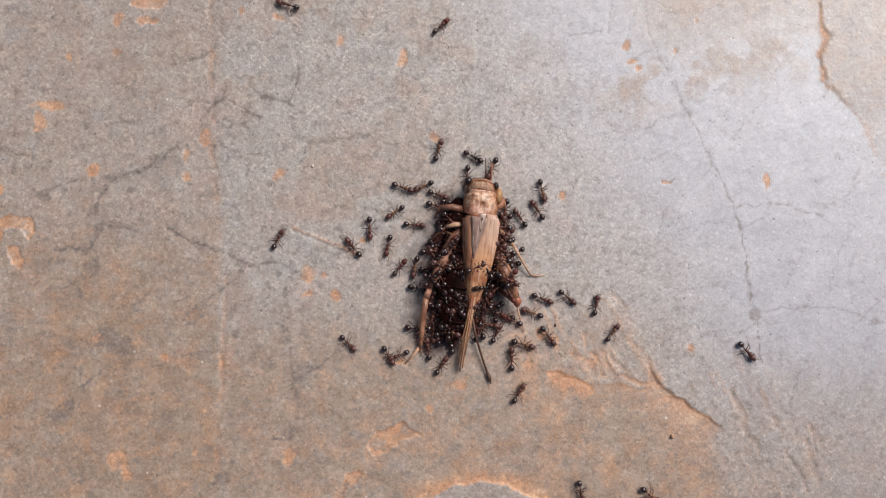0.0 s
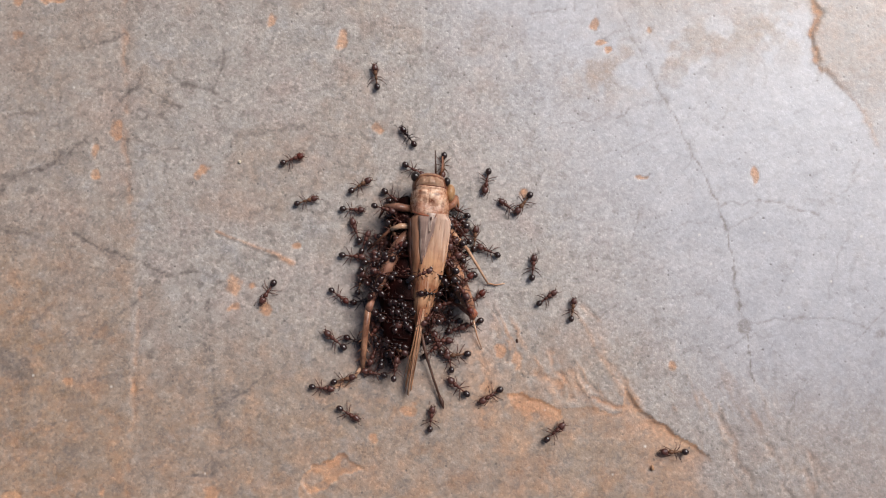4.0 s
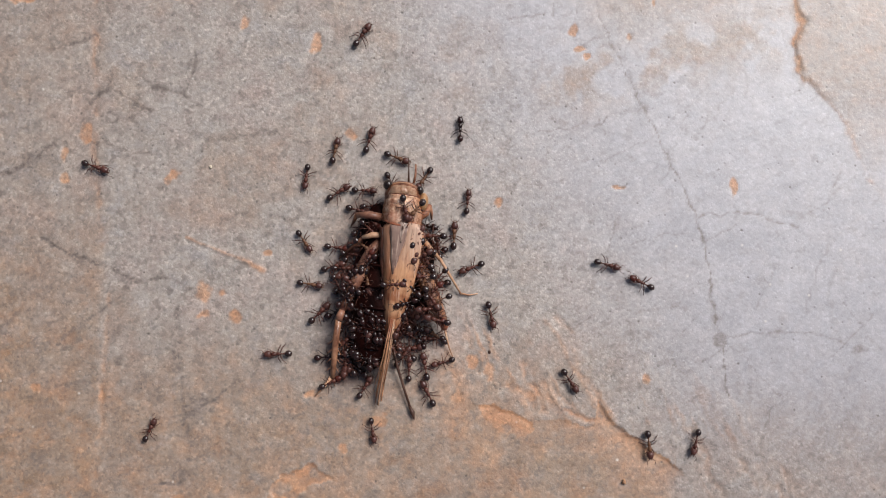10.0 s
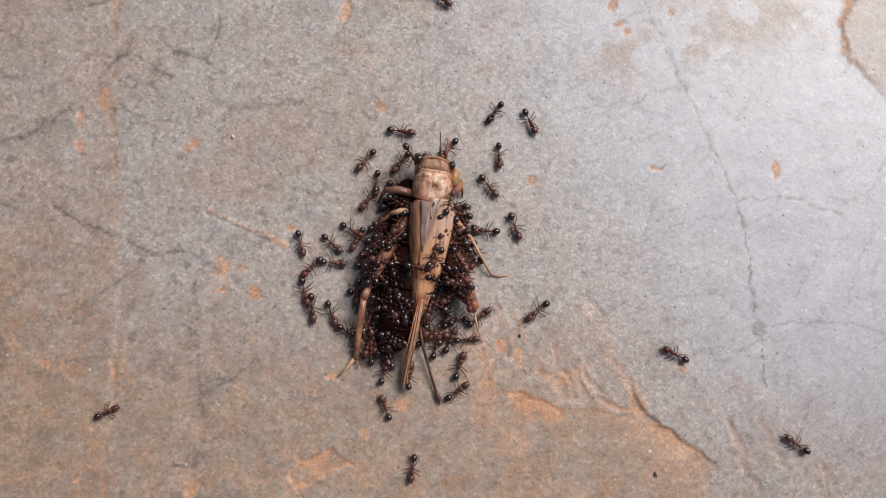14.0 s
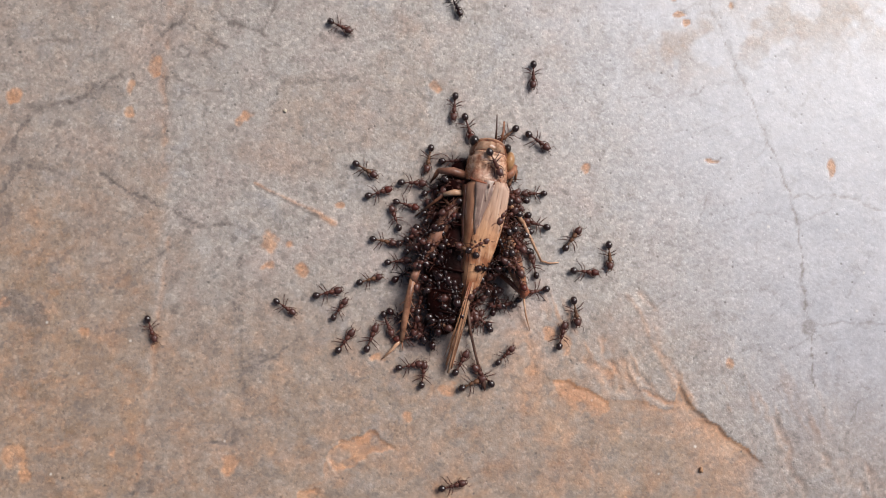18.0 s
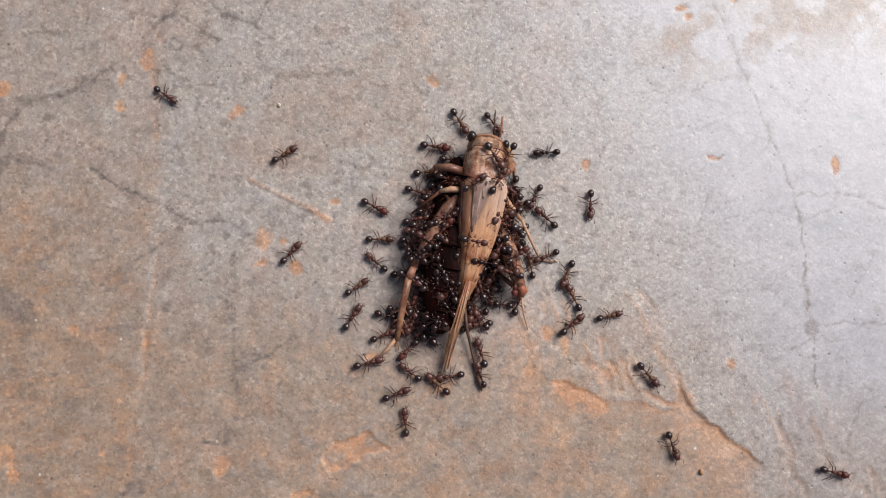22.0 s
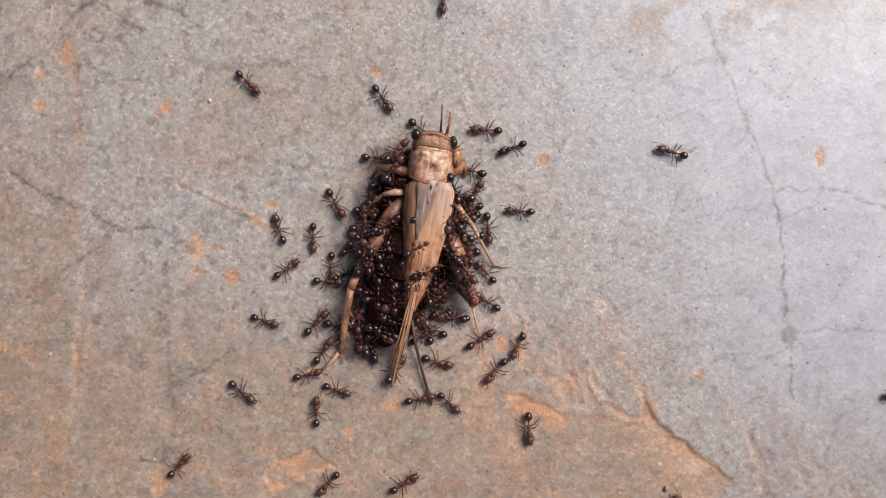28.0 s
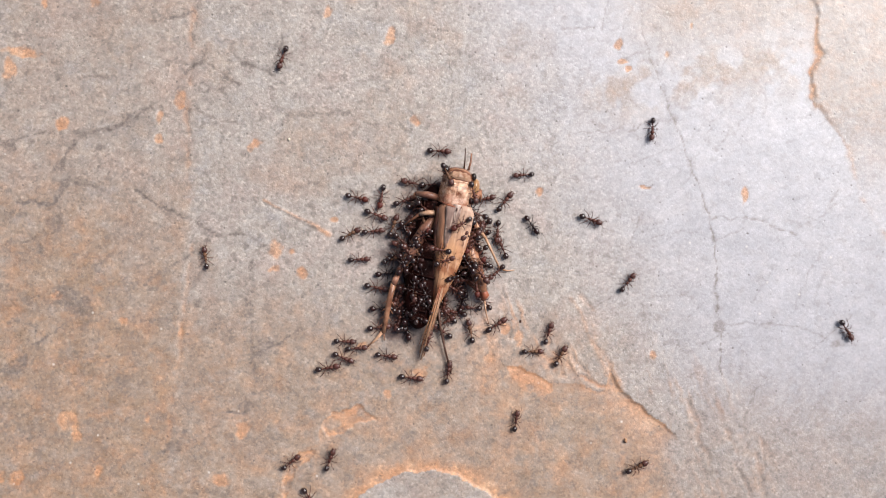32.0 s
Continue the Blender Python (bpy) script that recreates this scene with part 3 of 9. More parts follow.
# stain round the cricket, deepened for the shadow close to its body
STAIN_SHADES = [(1.0, 3.0, 5.4, 9.0), (0.0, -3.5, 4.6, 4.4), (5.8, 2.5, 3.6, 5.5), (3.0, 10.0, 4.6, 5.0), (-1.6, -2.5, 1.2, 6.0)]
EDGE = [(14.9, -9.2), (16.2, -9.4), (18.2, -10.3), (20.9, -11.3), (24.0, -10.9), (26.4, -11.7), (28.3, -11.8), (28.6, -10.2), (28.8, -8.3), (29.3, -9.3), (30.5, -10.8), (32.2, -12.4),
        (34.2, -13.7), (36.1, -15.0), (37.8, -16.1), (39.2, -17.0), (39.7, -18.0), (40.0, -19.4)]
# narrow strips where the trowel tore the coat
FINGERS = [
    [(14.0, -4.3), (15.0, -5.8)], [(20.1, -4.6), (21.1, -7.0), (21.9, -8.6)], [(22.4, -7.3), (24.4, -10.3)], [(25.1, -10.0), (28.5, -11.3)], [(26.6, -5.4), (28.0, -7.2), (29.0, -8.7)],
    [(40.2, -12.5), (41.6, -14.6), (42.6, -17.0)], [(44.7, -12.9), (46.3, -15.9), (47.3, -18.9)], [(46.0, -15.6), (48.0, -20.3)], [(48.4, -16.6), (50.0, -20.3)], [(51.1, -16.6), (52.3, -22.0)],
    [(24.2, 0.8), (25.8, -0.9)], [(17.8, -6.7), (20.5, -8.1), (22.3, -9.7)], [(23.7, -7.7), (26.2, -9.7), (28.3, -11.8)], [(42.0, -16.7), (43.9, -19.8), (45.5, -22.8)], [(51.7, -17.4), (53.6, -22.8)],
    [(47.8, -20.5), (50.8, -25.9)], [(38.4, -20.5), (39.5, -22.8)], [(50.4, -19.0), (52.4, -24.4)],
]
TONGUE = [(14.9, -9.3), (16.2, -9.2), (18.2, -10.2), (21.0, -11.3), (21.5, -12.3), (19.7, -13.1), (18.2, -12.9), (16.8, -12.0), (15.5, -10.7)]
FLAKED = [[(-9.9, -19.8), (-8.8, -17.7), (-4.9, -16.6), (-2.3, -18.1), (-5.1, -19.0), (-7.5, -20.8), (-8.8, -21.2)],
          [(-14.7, -27.7), (-12.7, -23.5), (-10.4, -22.8), (-11.1, -24.4), (-13.0, -26.0), (-13.6, -28.8), (-14.1, -30.7)],
          [(-43.5, 42.1), (-41.7, 43.7), (-41.0, 44.9), (-39.5, 44.5), (-38.8, 46.0), (-37.8, 46.1), (-37.4, 44.1), (-37.9, 41.5), (-40.0, 41.1), (-41.5, 41.4)],
          [(-62.0, 11.4), (-59.4, 12.3), (-56.4, 11.8), (-56.0, 10.0), (-56.8, 8.6), (-58.3, 10.0), (-60.1, 10.3), (-60.8, 9.0), (-60.9, 7.1), (-62.5, 7.1), (-62.9, 8.7)],
          [(-60.0, 7.7), (-58.6, 7.9), (-57.9, 6.2), (-57.9, 4.7), (-59.3, 5.4)]]
ARC = [(-8.5, -38.0), (-6.7, -34.6), (-5.7, -31.6), (-4.3, -29.2), (-1.7, -27.1), (2.1, -25.1), (6.1, -24.6), (10.0, -25.2), (14.2, -27.7), (18.3, -29.8), (22.3, -30.5), (27.1, -31.0), (32.7, -32.1), (45.0, -34.0)]
PEELED = [(-16.0, -38.0)] + [(-14.7, -31.9), (-14.8, -26.5), (-12.7, -23.2), (-10.3, -22.0), (-10.1, -19.5), (-8.5, -17.4), (-4.9, -16.4), (-2.1, -17.9), (2.4, -15.8), (6.8, -12.8)] + [(11.0, -8.5)] + EDGE + [(42.0, -27.0), (45.0, -34.0)] + ARC[-2:0:-1]
RIDGE = [(50.0, 56.0), (51.8, 47.8), (53.6, 42.4), (53.9, 39.0), (54.6, 37.3), (53.5, 34.6), (54.0, 31.0), (56.7, 28.1), (59.7, 24.7), (61.9, 18.6), (69.5, 8.5), (75.5, 3.0), (92.0, -12.0)]
SEAM = [(-32.0, 60.0), (-31.9, 31.2), (-31.7, 21.1), (-29.7, 5.7), (-29.7, -0.3), (-29.8, -7.1), (-29.9, -11.1), (-30.2, -14.1), (-30.4, -16.3), (-30.6, -20.0), (-31.2, -60.0)]


def build_floor():
    """One sheet, fine round the insects and coarser outwards, with the skim coat's edges, cracks and worn patches as relief."""
    def axis(lo, hi, cell):
        inner = np.arange(lo, hi + cell / 2, cell)
        out = np.geomspace(1.0, 40000.0, 46)
        return np.concatenate([(lo - out)[::-1], inner, hi + out])
    xs, ys = axis(-78.0, 86.0, 0.18), axis(-46.0, 60.0, 0.18)
    x, y = np.meshgrid(xs, ys)
    nx, ny = len(xs), len(ys)
    wx = x + 1.0 * (cloud(x, y, 1.7, 10) - 0.5) + 0.5 * (cloud(x, y, 0.9, 14, 2) - 0.5)
    wy = y + 1.0 * (cloud(x, y, 1.7, 20) - 0.5) + 0.5 * (cloud(x, y, 0.9, 24, 2) - 0.5)
    patchy, tiny = cloud(x, y, 6.0, 30), cloud(x, y, 1.6, 40, 2)
    ragged = cloud(x, y, 0.95, 46, 2)
    crack = np.zeros(x.shape)
    pick = random.Random(5)
    hair = []
    for _ in range(34):
        hx, hy, turn, size = pick.uniform(16, 66), pick.uniform(-30, 46), radians(pick.choice((25, 35, 115, 140, 60, 75)) + pick.uniform(-12, 12)), pick.uniform(2.5, 9)
        hair.append(([(hx, hy), (hx + size * math.cos(turn), hy + size * math.sin(turn))], pick.uniform(0.12, 0.19), pick.uniform(0.25, 0.55)))
    for line, width, depth in CRACKS + hair:
        d = away(wx, wy, line)
        edge = width * (0.12 + 1.1 * ragged)
        crack = np.maximum(crack, 1.3 * depth * step(edge, 0.3 * edge, d) * step(0.20, 0.36, 0.5 * tiny + 0.35 * patchy + 0.2 * ragged))
        crack = np.maximum(crack, 0.36 * depth * step(2.6 * width, 1.5 * width, d) * step(0.50, 0.62, ragged * 0.55 + patchy * 0.45))
    crack *= 0.5 + 0.55 * step(0.30, 0.58, cloud(x, y, 0.55, 48, 2))
    crack *= 1.0 + 0.35 * step(-8, -16, x)
    for cx, cy, rx, ry in STAINS:
        crack = np.maximum(crack, 0.72 * step(1.25, 0.65, np.hypot((wx - cx) / rx, (wy - cy) / ry) + 0.9 * (tiny - 0.5) + 0.7 * (ragged - 0.5)))
    veil = step(0.56, 0.70, cloud(x, y, 9.0, 50)) * step(0.5, 0.66, cloud(x, y, 2.4, 55))
    crack = np.maximum(crack, 0.27 * veil * step(10, -30, x))
    # no cracks here: the lower right is darkened for the light's fall-off
    crack = np.maximum(crack, 0.30 * (0.35 + patchy) * step(0, -18, wy) * step(26, 44, x))
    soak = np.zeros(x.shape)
    for cx, cy, rx, ry in STAIN_SHADES:
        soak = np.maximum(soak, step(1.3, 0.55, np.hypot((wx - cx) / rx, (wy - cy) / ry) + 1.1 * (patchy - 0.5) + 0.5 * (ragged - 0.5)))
    peel = np.zeros(x.shape)
    low = np.zeros(x.shape)
    for cx, cy, rx, ry in SPOTS:
        b = 0.85 * step(1.25, 0.7, np.hypot((wx - cx) / rx, (wy - cy) / ry) + 0.6 * (tiny - 0.5) + 0.8 * (ragged - 0.5))
        peel, low = np.maximum(peel, b), np.maximum(low, 0.25 * b)
    inside = within(wx, wy, PEELED) * step(0.0, 4.5, away(wx, wy, [(39.5, -19.0), (42.0, -27.0), (45.0, -34.0)]))
    keen = np.clip(0.12 + np.exp(-(away(x, y, SHARP) / 2.2) ** 2) + 0.6 * np.exp(-(away(x, y, ARC[:10]) / 3.0) ** 2), 0, 1)
    d_edge, d_arc, d_low = away(wx, wy, EDGE), away(wx, wy, ARC), away(wx, wy, PEELED[1:9])
    d_tip = away(wx, wy, [(15.0, -10.8), (16.2, -10.0), (17.8, -10.8), (19.1, -11.6), (21.5, -13.4)])
    east = step(24, 34, x)
    peel = np.maximum(peel, inside * np.exp(-d_edge / (0.9 + 3.2 * east)) * (0.35 + 0.65 * east))
    tongue = within(wx, wy, TONGUE)
    d_top = away(wx, wy, [(14.9, -9.3), (16.2, -9.2), (18.2, -10.2), (21.0, -11.3)])
    peel = np.maximum(peel, np.maximum(tongue * (1 - 0.45 * step(0.8, 2.4, d_top)), 0.35 * np.exp(-(d_tip / 1.2) ** 2)))
    low = np.maximum(low, 0.9 * np.exp(-d_top / 0.8) * tongue * step(0.0, 0.35, away(wx, wy, TONGUE + TONGUE[:1])))
    for ring in FLAKED:
        flake = within(x + 0.7 * (wx - x), y + 0.7 * (wy - y), ring)
        peel, low = np.maximum(peel, 0.85 * flake * step(0.2, 0.5, tiny)), np.maximum(low, 0.7 * flake)
    peel = np.maximum(peel, inside * np.exp(-(d_arc / 2.0) ** 2) * step(40, 16, x))
    peel = np.maximum(peel, 0.55 * inside * np.exp(-d_low / 1.6) * step(0.35, 0.6, patchy))
    peel = np.maximum(peel, inside * (0.32 + 0.3 * east) * step(0.46, 0.70, cloud(x, y, 4.0, 60)))
    peel = np.maximum(peel, 0.55 * np.exp(-(away(wx, wy, [(11.0, -4.0), (12.5, -8.5), (12.0, -13.0)]) / 1.9) ** 2) * step(0.3, 0.6, tiny))
    d_scratch = away(x + 0.2 * (wx - x), y + 0.2 * (wy - y), [(-20.3, 10.5), (-18.7, 9.8), (-15.4, 8.5), (-12.8, 7.5), (-11.1, 6.5)])
    scratch = np.exp(-(d_scratch / (0.17 + 0.2 * step(-15.5, -12.0, x))) ** 2) * (0.8 + 0.2 * step(-15.5, -12.0, x))
    peel = np.maximum(peel, scratch * (0.78 + 0.15 * step(-15.5, -13.0, x)))
    # shallow furrow under the raised scratch; its shadow line is also painted dark
    furrow_shade = np.exp(-((away(x + 0.2 * (wx - x), y + 0.2 * (wy - y), [(-20.4, 10.15), (-18.8, 9.45), (-15.5, 8.1), (-12.9, 7.0)]) / 0.14) ** 2))
    crack = np.maximum(crack, 0.22 * furrow_shade)
    low = np.maximum(low, keen * inside * step(0.0, 0.3, np.minimum(d_edge, np.minimum(d_low, d_arc))))
    finger = np.exp(-(away(x + 0.4 * (wx - x), y + 0.4 * (wy - y), [(22.9, 0.6), (24.3, -1.3), (25.9, -4.5), (26.8, -5.8), (29.2, -10.0)]) / 0.3) ** 2) * step(0.3, 0.5, tiny + 0.2)
    peel = np.maximum(peel, 0.42 * finger)
    torn, lip = np.zeros(x.shape), np.zeros(x.shape)
    for k, line in enumerate(FINGERS):
        wide = 0.30 + 0.16 * (k % 3)
        torn = np.maximum(torn, np.exp(-(away(wx, wy, line) / wide) ** 2) * (0.6 + 0.4 * (k % 2)))
        lip = np.maximum(lip, np.exp(-(away(wx, wy, [(px + 0.55, py + 0.32) for px, py in line]) / 0.2) ** 2))
    lip *= (1 - 0.5 * step(36, 42, x)) * step(0.34, 0.54, 0.4 * tiny + 0.6 * ragged)
    torn *= step(0.28, 0.5, 0.5 * tiny + 0.5 * ragged)
    peel = np.maximum(peel, (0.8 - 0.5 * step(36, 42, x)) * torn)
    low = np.maximum(low, 0.35 * torn)
    d_ridge = away(wx, wy, RIDGE)
    right = within(wx, wy, RIDGE + [(2000, -12), (2000, 2000), (52, 2000)])
    peel = np.maximum(peel, (0.55 * np.exp(-(d_ridge / 0.65) ** 2) * step(27, 32, y) + 0.3 * np.exp(-(d_ridge / 0.35) ** 2)) * (0.25 + 0.9 * step(0.35, 0.6, tiny)))
    band = np.exp(-(away(wx, wy, [(26.0, 30.0), (33.0, 32.5), (44.0, 35.0), (54.0, 36.5)]) / 4.0) ** 2) * step(0.34, 0.62, cloud(x, y, 3.0, 70))
    band = np.maximum(band, np.exp(-(away(wx, wy, [(34.0, 42.0), (44.0, 44.0), (54.0, 46.0)]) / 6.0) ** 2))
    seam = np.exp(-(away(wx, wy, SEAM) / 0.35) ** 2) * step(0.35, 0.6, tiny)
    peel = np.maximum(peel, 0.42 * seam)
    # rough trowel ridges that run down and to the right
    a, b = 0.42 * wx - 0.9 * wy, 0.9 * wx + 0.42 * wy
    strokes = step(0.56, 0.78, lattice(a / 12.0, b, 0.6, 80) * 0.45 + 0.35 * lattice(a / 7.0, b, 0.36, 81) + 0.25 * patchy)
    zone = np.exp(-(away(x, y, [(15, -3), (23, -7), (33, -10)]) / 5.0) ** 2) + 0.55 * np.exp(-(away(x, y, [(42, -14), (47, -22), (50, -32)]) / 6.0) ** 2)
    zone += 0.4 * np.exp(-(away(x, y, [(18, -17), (30, -23), (42, -28)]) / 5.0) ** 2) + 0.12 * right
    strokes = strokes * np.clip(zone, 0, 1)
    peel = np.maximum(peel, 0.62 * strokes * step(5, -2, y))
    # tan earth on the left; its growth towards -y also paints the light's fall-off
    left = step(-29.4, -31.2, 0.6 * x + 0.4 * wx + 1.2 * (patchy - 0.5)) * (0.40 + 1.16 * step(22, -14, y))
    earth = np.maximum((0.74 - 0.2 * step(0, 24, y)) * left * (0.72 + 0.42 * step(0.3, 0.7, cloud(x, y, 12.0, 90))), 0.5 * right * step(14, 34, y))
    earth = np.maximum(earth, inside * (0.62 + 0.32 * step(6, 16, x)))
    earth = np.maximum(earth, 0.55 * np.clip(band, 0, 1))
    # tan earth below the cricket, strengthened to paint the dimmer light there
    earth = np.maximum(earth, 0.78 * step(4, -12, wy + 8 * (patchy - 0.5)) * step(40, 14, x) * ~within(wx, wy, ARC + [(45, -80), (-9, -80)]))
    earth = np.maximum(earth, 0.30 * step(0.50, 0.66, cloud(x, y, 7.0, 95)) * step(30, 0, x))
    # lower right toned down in colour for the dimmer light there
    earth = np.maximum(earth, 0.26 * step(-4, -20, wy) * step(30, 46, x))
    fade = step(400, 120, np.hypot(x, y))
    earth = earth * fade + 0.35 * (1 - fade)
    peel, crack = peel * fade, crack * fade
    z = 0.07 * (cloud(x, y, 14.0, 100) - 0.5) + 0.03 * (tiny - 0.5) - 0.20 * low - (0.035 - 0.028 * step(8, 20, x)) * crack + 0.03 * strokes + 0.03 * lip
    z += 0.09 * right * step(0, 0.6, d_ridge) * step(24, 34, y) + 0.05 * scratch - 0.05 * furrow_shade + 0.03 * finger - 0.05 * seam
    z *= fade
    me = bpy.data.meshes.new("floor")
    verts = np.stack([x.ravel(), y.ravel(), z.ravel()], 1) * MM
    i = (np.arange(ny - 1)[:, None] * nx + np.arange(nx - 1)[None, :]).ravel()
    quads = np.stack([i, i + 1, i + nx + 1, i + nx], 1)
    me.vertices.add(len(verts))
    me.vertices.foreach_set("co", verts.ravel())
    me.loops.add(quads.size)
    me.loops.foreach_set("vertex_index", quads.ravel())
    me.polygons.add(len(quads))
    me.polygons.foreach_set("loop_start", np.arange(len(quads)) * 4)
    me.update(calc_edges=True)
    me.validate()
    # finer-grained cement at right; this mask also places the painted bluish sheen
    smooth_sheen = fade * (1 - 0.55 * step(-6, -24, wy)) * step(17, 50, wx + 0.6 * wy + 8 * (patchy - 0.5)) * (1 - np.clip(earth + peel, 0, 1))
    for name, values in (("smooth", smooth_sheen), ("soak", soak), ("earth", earth), ("peel", peel), ("crack", crack)):
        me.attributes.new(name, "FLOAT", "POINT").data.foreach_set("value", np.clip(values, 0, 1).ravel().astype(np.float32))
    me.shade_smooth()
    me.materials.append(CEMENT)
    return tagged(new("floor", me), "worn grey cement floor with cracks and peeled orange patches", "floor", kind="structure")


build_floor()


# ---- the cricket ----
def saddle(bm, rows, columns=12, shell=0.12, power=2.6, bow=0.0):
    """A curved plate with thickness: rows of (y, left x, right x, top z, side z), in mm. bow: how far its rear edge bulges."""
    top, under = [], []
    for i, (row_y, x0, x1, zt, zs) in enumerate(rows):
        a, b = [], []
        for k in range(columns + 1):
            s = 2 * k / columns - 1
            y = row_y - bow * (1 - s * s) * i / (len(rows) - 1)
            zz = zs + (zt - zs) * (1 - abs(s) ** power)
            zz += 0.035 * math.sin(2.3 * y + 4.1 * s) + 0.025 * math.sin(5.3 * y - 7.0 * s + 1.0)
            a.append(bm.verts.new(Vector((x0 + (x1 - x0) * k / columns, y, zz)) * MM))
            b.append(bm.verts.new(Vector((x0 + (x1 - x0) * k / columns * 0.98 + 0.01 * (x1 - x0), y, zz - shell)) * MM))
        top.append(a)
        under.append(b)
    for grid in (top, under):
        for a, b in zip(grid, grid[1:]):
            for k in range(columns):
                bm.faces.new((a[k], a[k + 1], b[k + 1], b[k]))
    for r in range(len(rows) - 1):
        for k in (0, columns):
            bm.faces.new((top[r][k], top[r + 1][k], under[r + 1][k], under[r][k]))
    for r in (0, len(rows) - 1):
        for k in range(columns):
            bm.faces.new((top[r][k], top[r][k + 1], under[r][k + 1], under[r][k]))
    return bm


def ribbed_band(bm):
    """The broad band over the back of the head, with a wavy front and cross ribs."""
    top, n, columns = [], 7, 44
    for r in range(n):
        f = r / (n - 1)
        row = []
        for k in range(columns + 1):
            s = 2 * k / columns - 1
            y = -0.98 + 1.05 * f - 0.34 * s * s + 0.05 * math.cos(14 * s + 3 * s * s) * f
            bulge = math.sin(math.pi * f) ** 0.6
            z = 2.8 + 1.85 * (1 - abs(s) ** 3.6) - 0.26 * f * f + 0.2 * bulge + (0.030 * math.cos(14 * s + 3 * s * s) + 0.018 * math.cos(31 * s + 1)) * bulge
            row.append(bm.verts.new(Vector((0.25 + (2.08 - 0.22 * f) * s, y, z)) * MM))
        top.append(row)
    for a, b in zip(top, top[1:]):
        for k in range(columns):
            bm.faces.new((a[k], a[k + 1], b[k + 1], b[k]))
    bmesh.ops.solidify(bm, geom=bm.faces[:], thickness=0.1 * MM)
    return bm


def build_cricket():
    c = tagged(new("cricket"), "dead tan-brown cricket lying on the cement, overrun by ants", "insect")
    c.empty_display_size = 0.005
    bmn = bmesh.new
    head = part("head", blob(bmn(), (0.25, -0.95, 2.55), (2.2, 1.7, 2.05), 12, 20, power=0.8), CRICKET_HEAD, c, "brown head with pale cross bands")
    for y, w, r in ((0.42, 1.45, 0.08), (-1.0, 2.0, 0.07)):
        line = []
        for k in np.linspace(-1, 1, 13):
            yy = y - 0.35 * k * k
            rest = max(0.0, 1 - ((yy + 0.95) / 1.7) ** 2) ** 0.8 - (w * k / 2.2) ** 2
            line.append((0.25 + w * k, yy, 2.55 + 2.05 * math.sqrt(max(0.03, rest)) - 0.02))
        part("rim_line", tube(bmn(), line, [0.03] + [r] * 11 + [0.03], 8), CRICKET_HEAD if y < 0 else PALE_BAND, head)
    part("band", ribbed_band(bmn()), GOLD_BAND, head, "broad golden scalloped band")
    part("eye", blob(bmn(), (-1.6, 0.05, 3.3), (0.58, 0.62, 0.65), 8, 12), EYE, head, "black eye")
    part("eye", blob(bmn(), (2.2, -0.2, 3.3), (0.42, 0.55, 0.55), 8, 12), EYE, head, "black eye")
    part("antenna", tube(bmn(), [(0.75, 0.7, 3.0), (0.62, 1.9, 3.1), (0.42, 3.5, 2.9)], [0.14, 0.10, 0.06], 7), SPIKE, head, "broken dark antenna")
    part("antenna", tube(bmn(), [(1.35, 0.6, 2.8), (1.45, 1.7, 2.9), (1.35, 2.9, 2.7)], [0.17, 0.14, 0.10], 7), LEG_TAN, head, "broken pale antenna")
    part("cheek", blob(bmn(), (2.7, -1.4, 2.3), (0.62, 1.1, 1.1), 9, 12), CHEEK, head, "amber cheek")
    rows = []
    for i in range(19):
        f = i / 18
        w = 2.15 + 0.32 * f + 0.10 * math.sin(math.pi * f)
        dip = 0.26 * math.exp(-((f - 0.12) / 0.05) ** 2) + 0.10 * math.exp(-((f - 0.6) / 0.14) ** 2)
        rows.append((-1.1 - 3.1 * f, 0.3 - w + 0.25 * f, 0.35 + w, 4.72 + 0.12 * math.sin(math.pi * f) - dip, 2.1))
    collar = [(0.32 + 2.02 * q, -1.12 + 0.10 * (1 - q * q), 4.66 - 1.9 * abs(q) ** 4.5) for q in np.linspace(-1, 1, 15)]
    shield = part("pronotum", saddle(bmn(), rows, 22, 0.2, 4.5, bow=0.5), SHIELD, c, "mottled tan shield")
    part("collar", tube(bmn(), collar, [0.04] + [0.08] * 13 + [0.04], 7), CRICKET_HEAD, shield)
    part("rear_rim", tube(bmn(), [(0.35 + 1.9 * s, -4.16 - 0.5 * (1 - s * s), 4.84 - 0.95 * s * s) for s in np.linspace(-1, 1, 11)], [0.06] + [0.11] * 9 + [0.06], 7), KNEE_RED, shield)
    # the body under the wings, opened on one side
    part("thorax", blob(bmn(), (0.1, -5.6, 2.3), (2.1, 3.4, 2.0), 10, 16), FLESH, c)
    part("abdomen", blob(bmn(), (-1.4, -14.2, 1.3), (2.8, 7.6, 1.5), 14, 18), FLESH, c, "black half-eaten abdomen")
    for k, (x, y, z, rx, ry, rz) in enumerate(((-2.5, -7.4, 0.9, 1.7, 3.8, 1.2), (-2.5, -3.5, 0.7, 1.3, 1.4, 0.8), (-2.4, -5.0, 0.9, 1.8, 2.0, 1.5), (3.3, -9.6, 0.8, 1.5, 4.6, 1.2), (-3.4, -12.0, 0.7, 1.5, 4.4, 1.0))):
        lump = blob(bmn(), (x, y, z), (rx, ry, rz), 12, 16)
        shift = random.Random(40 + k)
        for v in lump.verts:
            v.co += Vector((shift.uniform(-0.16, 0.16), shift.uniform(-0.16, 0.16), shift.uniform(-0.16, 0.16))) * MM
        part("gut", lump, FLESH, c, "torn black-red innards")
    rings = [(-9.5, 2.3), (-12.0, 2.45), (-14.5, 2.4), (-17.0, 2.1), (-19.2, 1.6)]
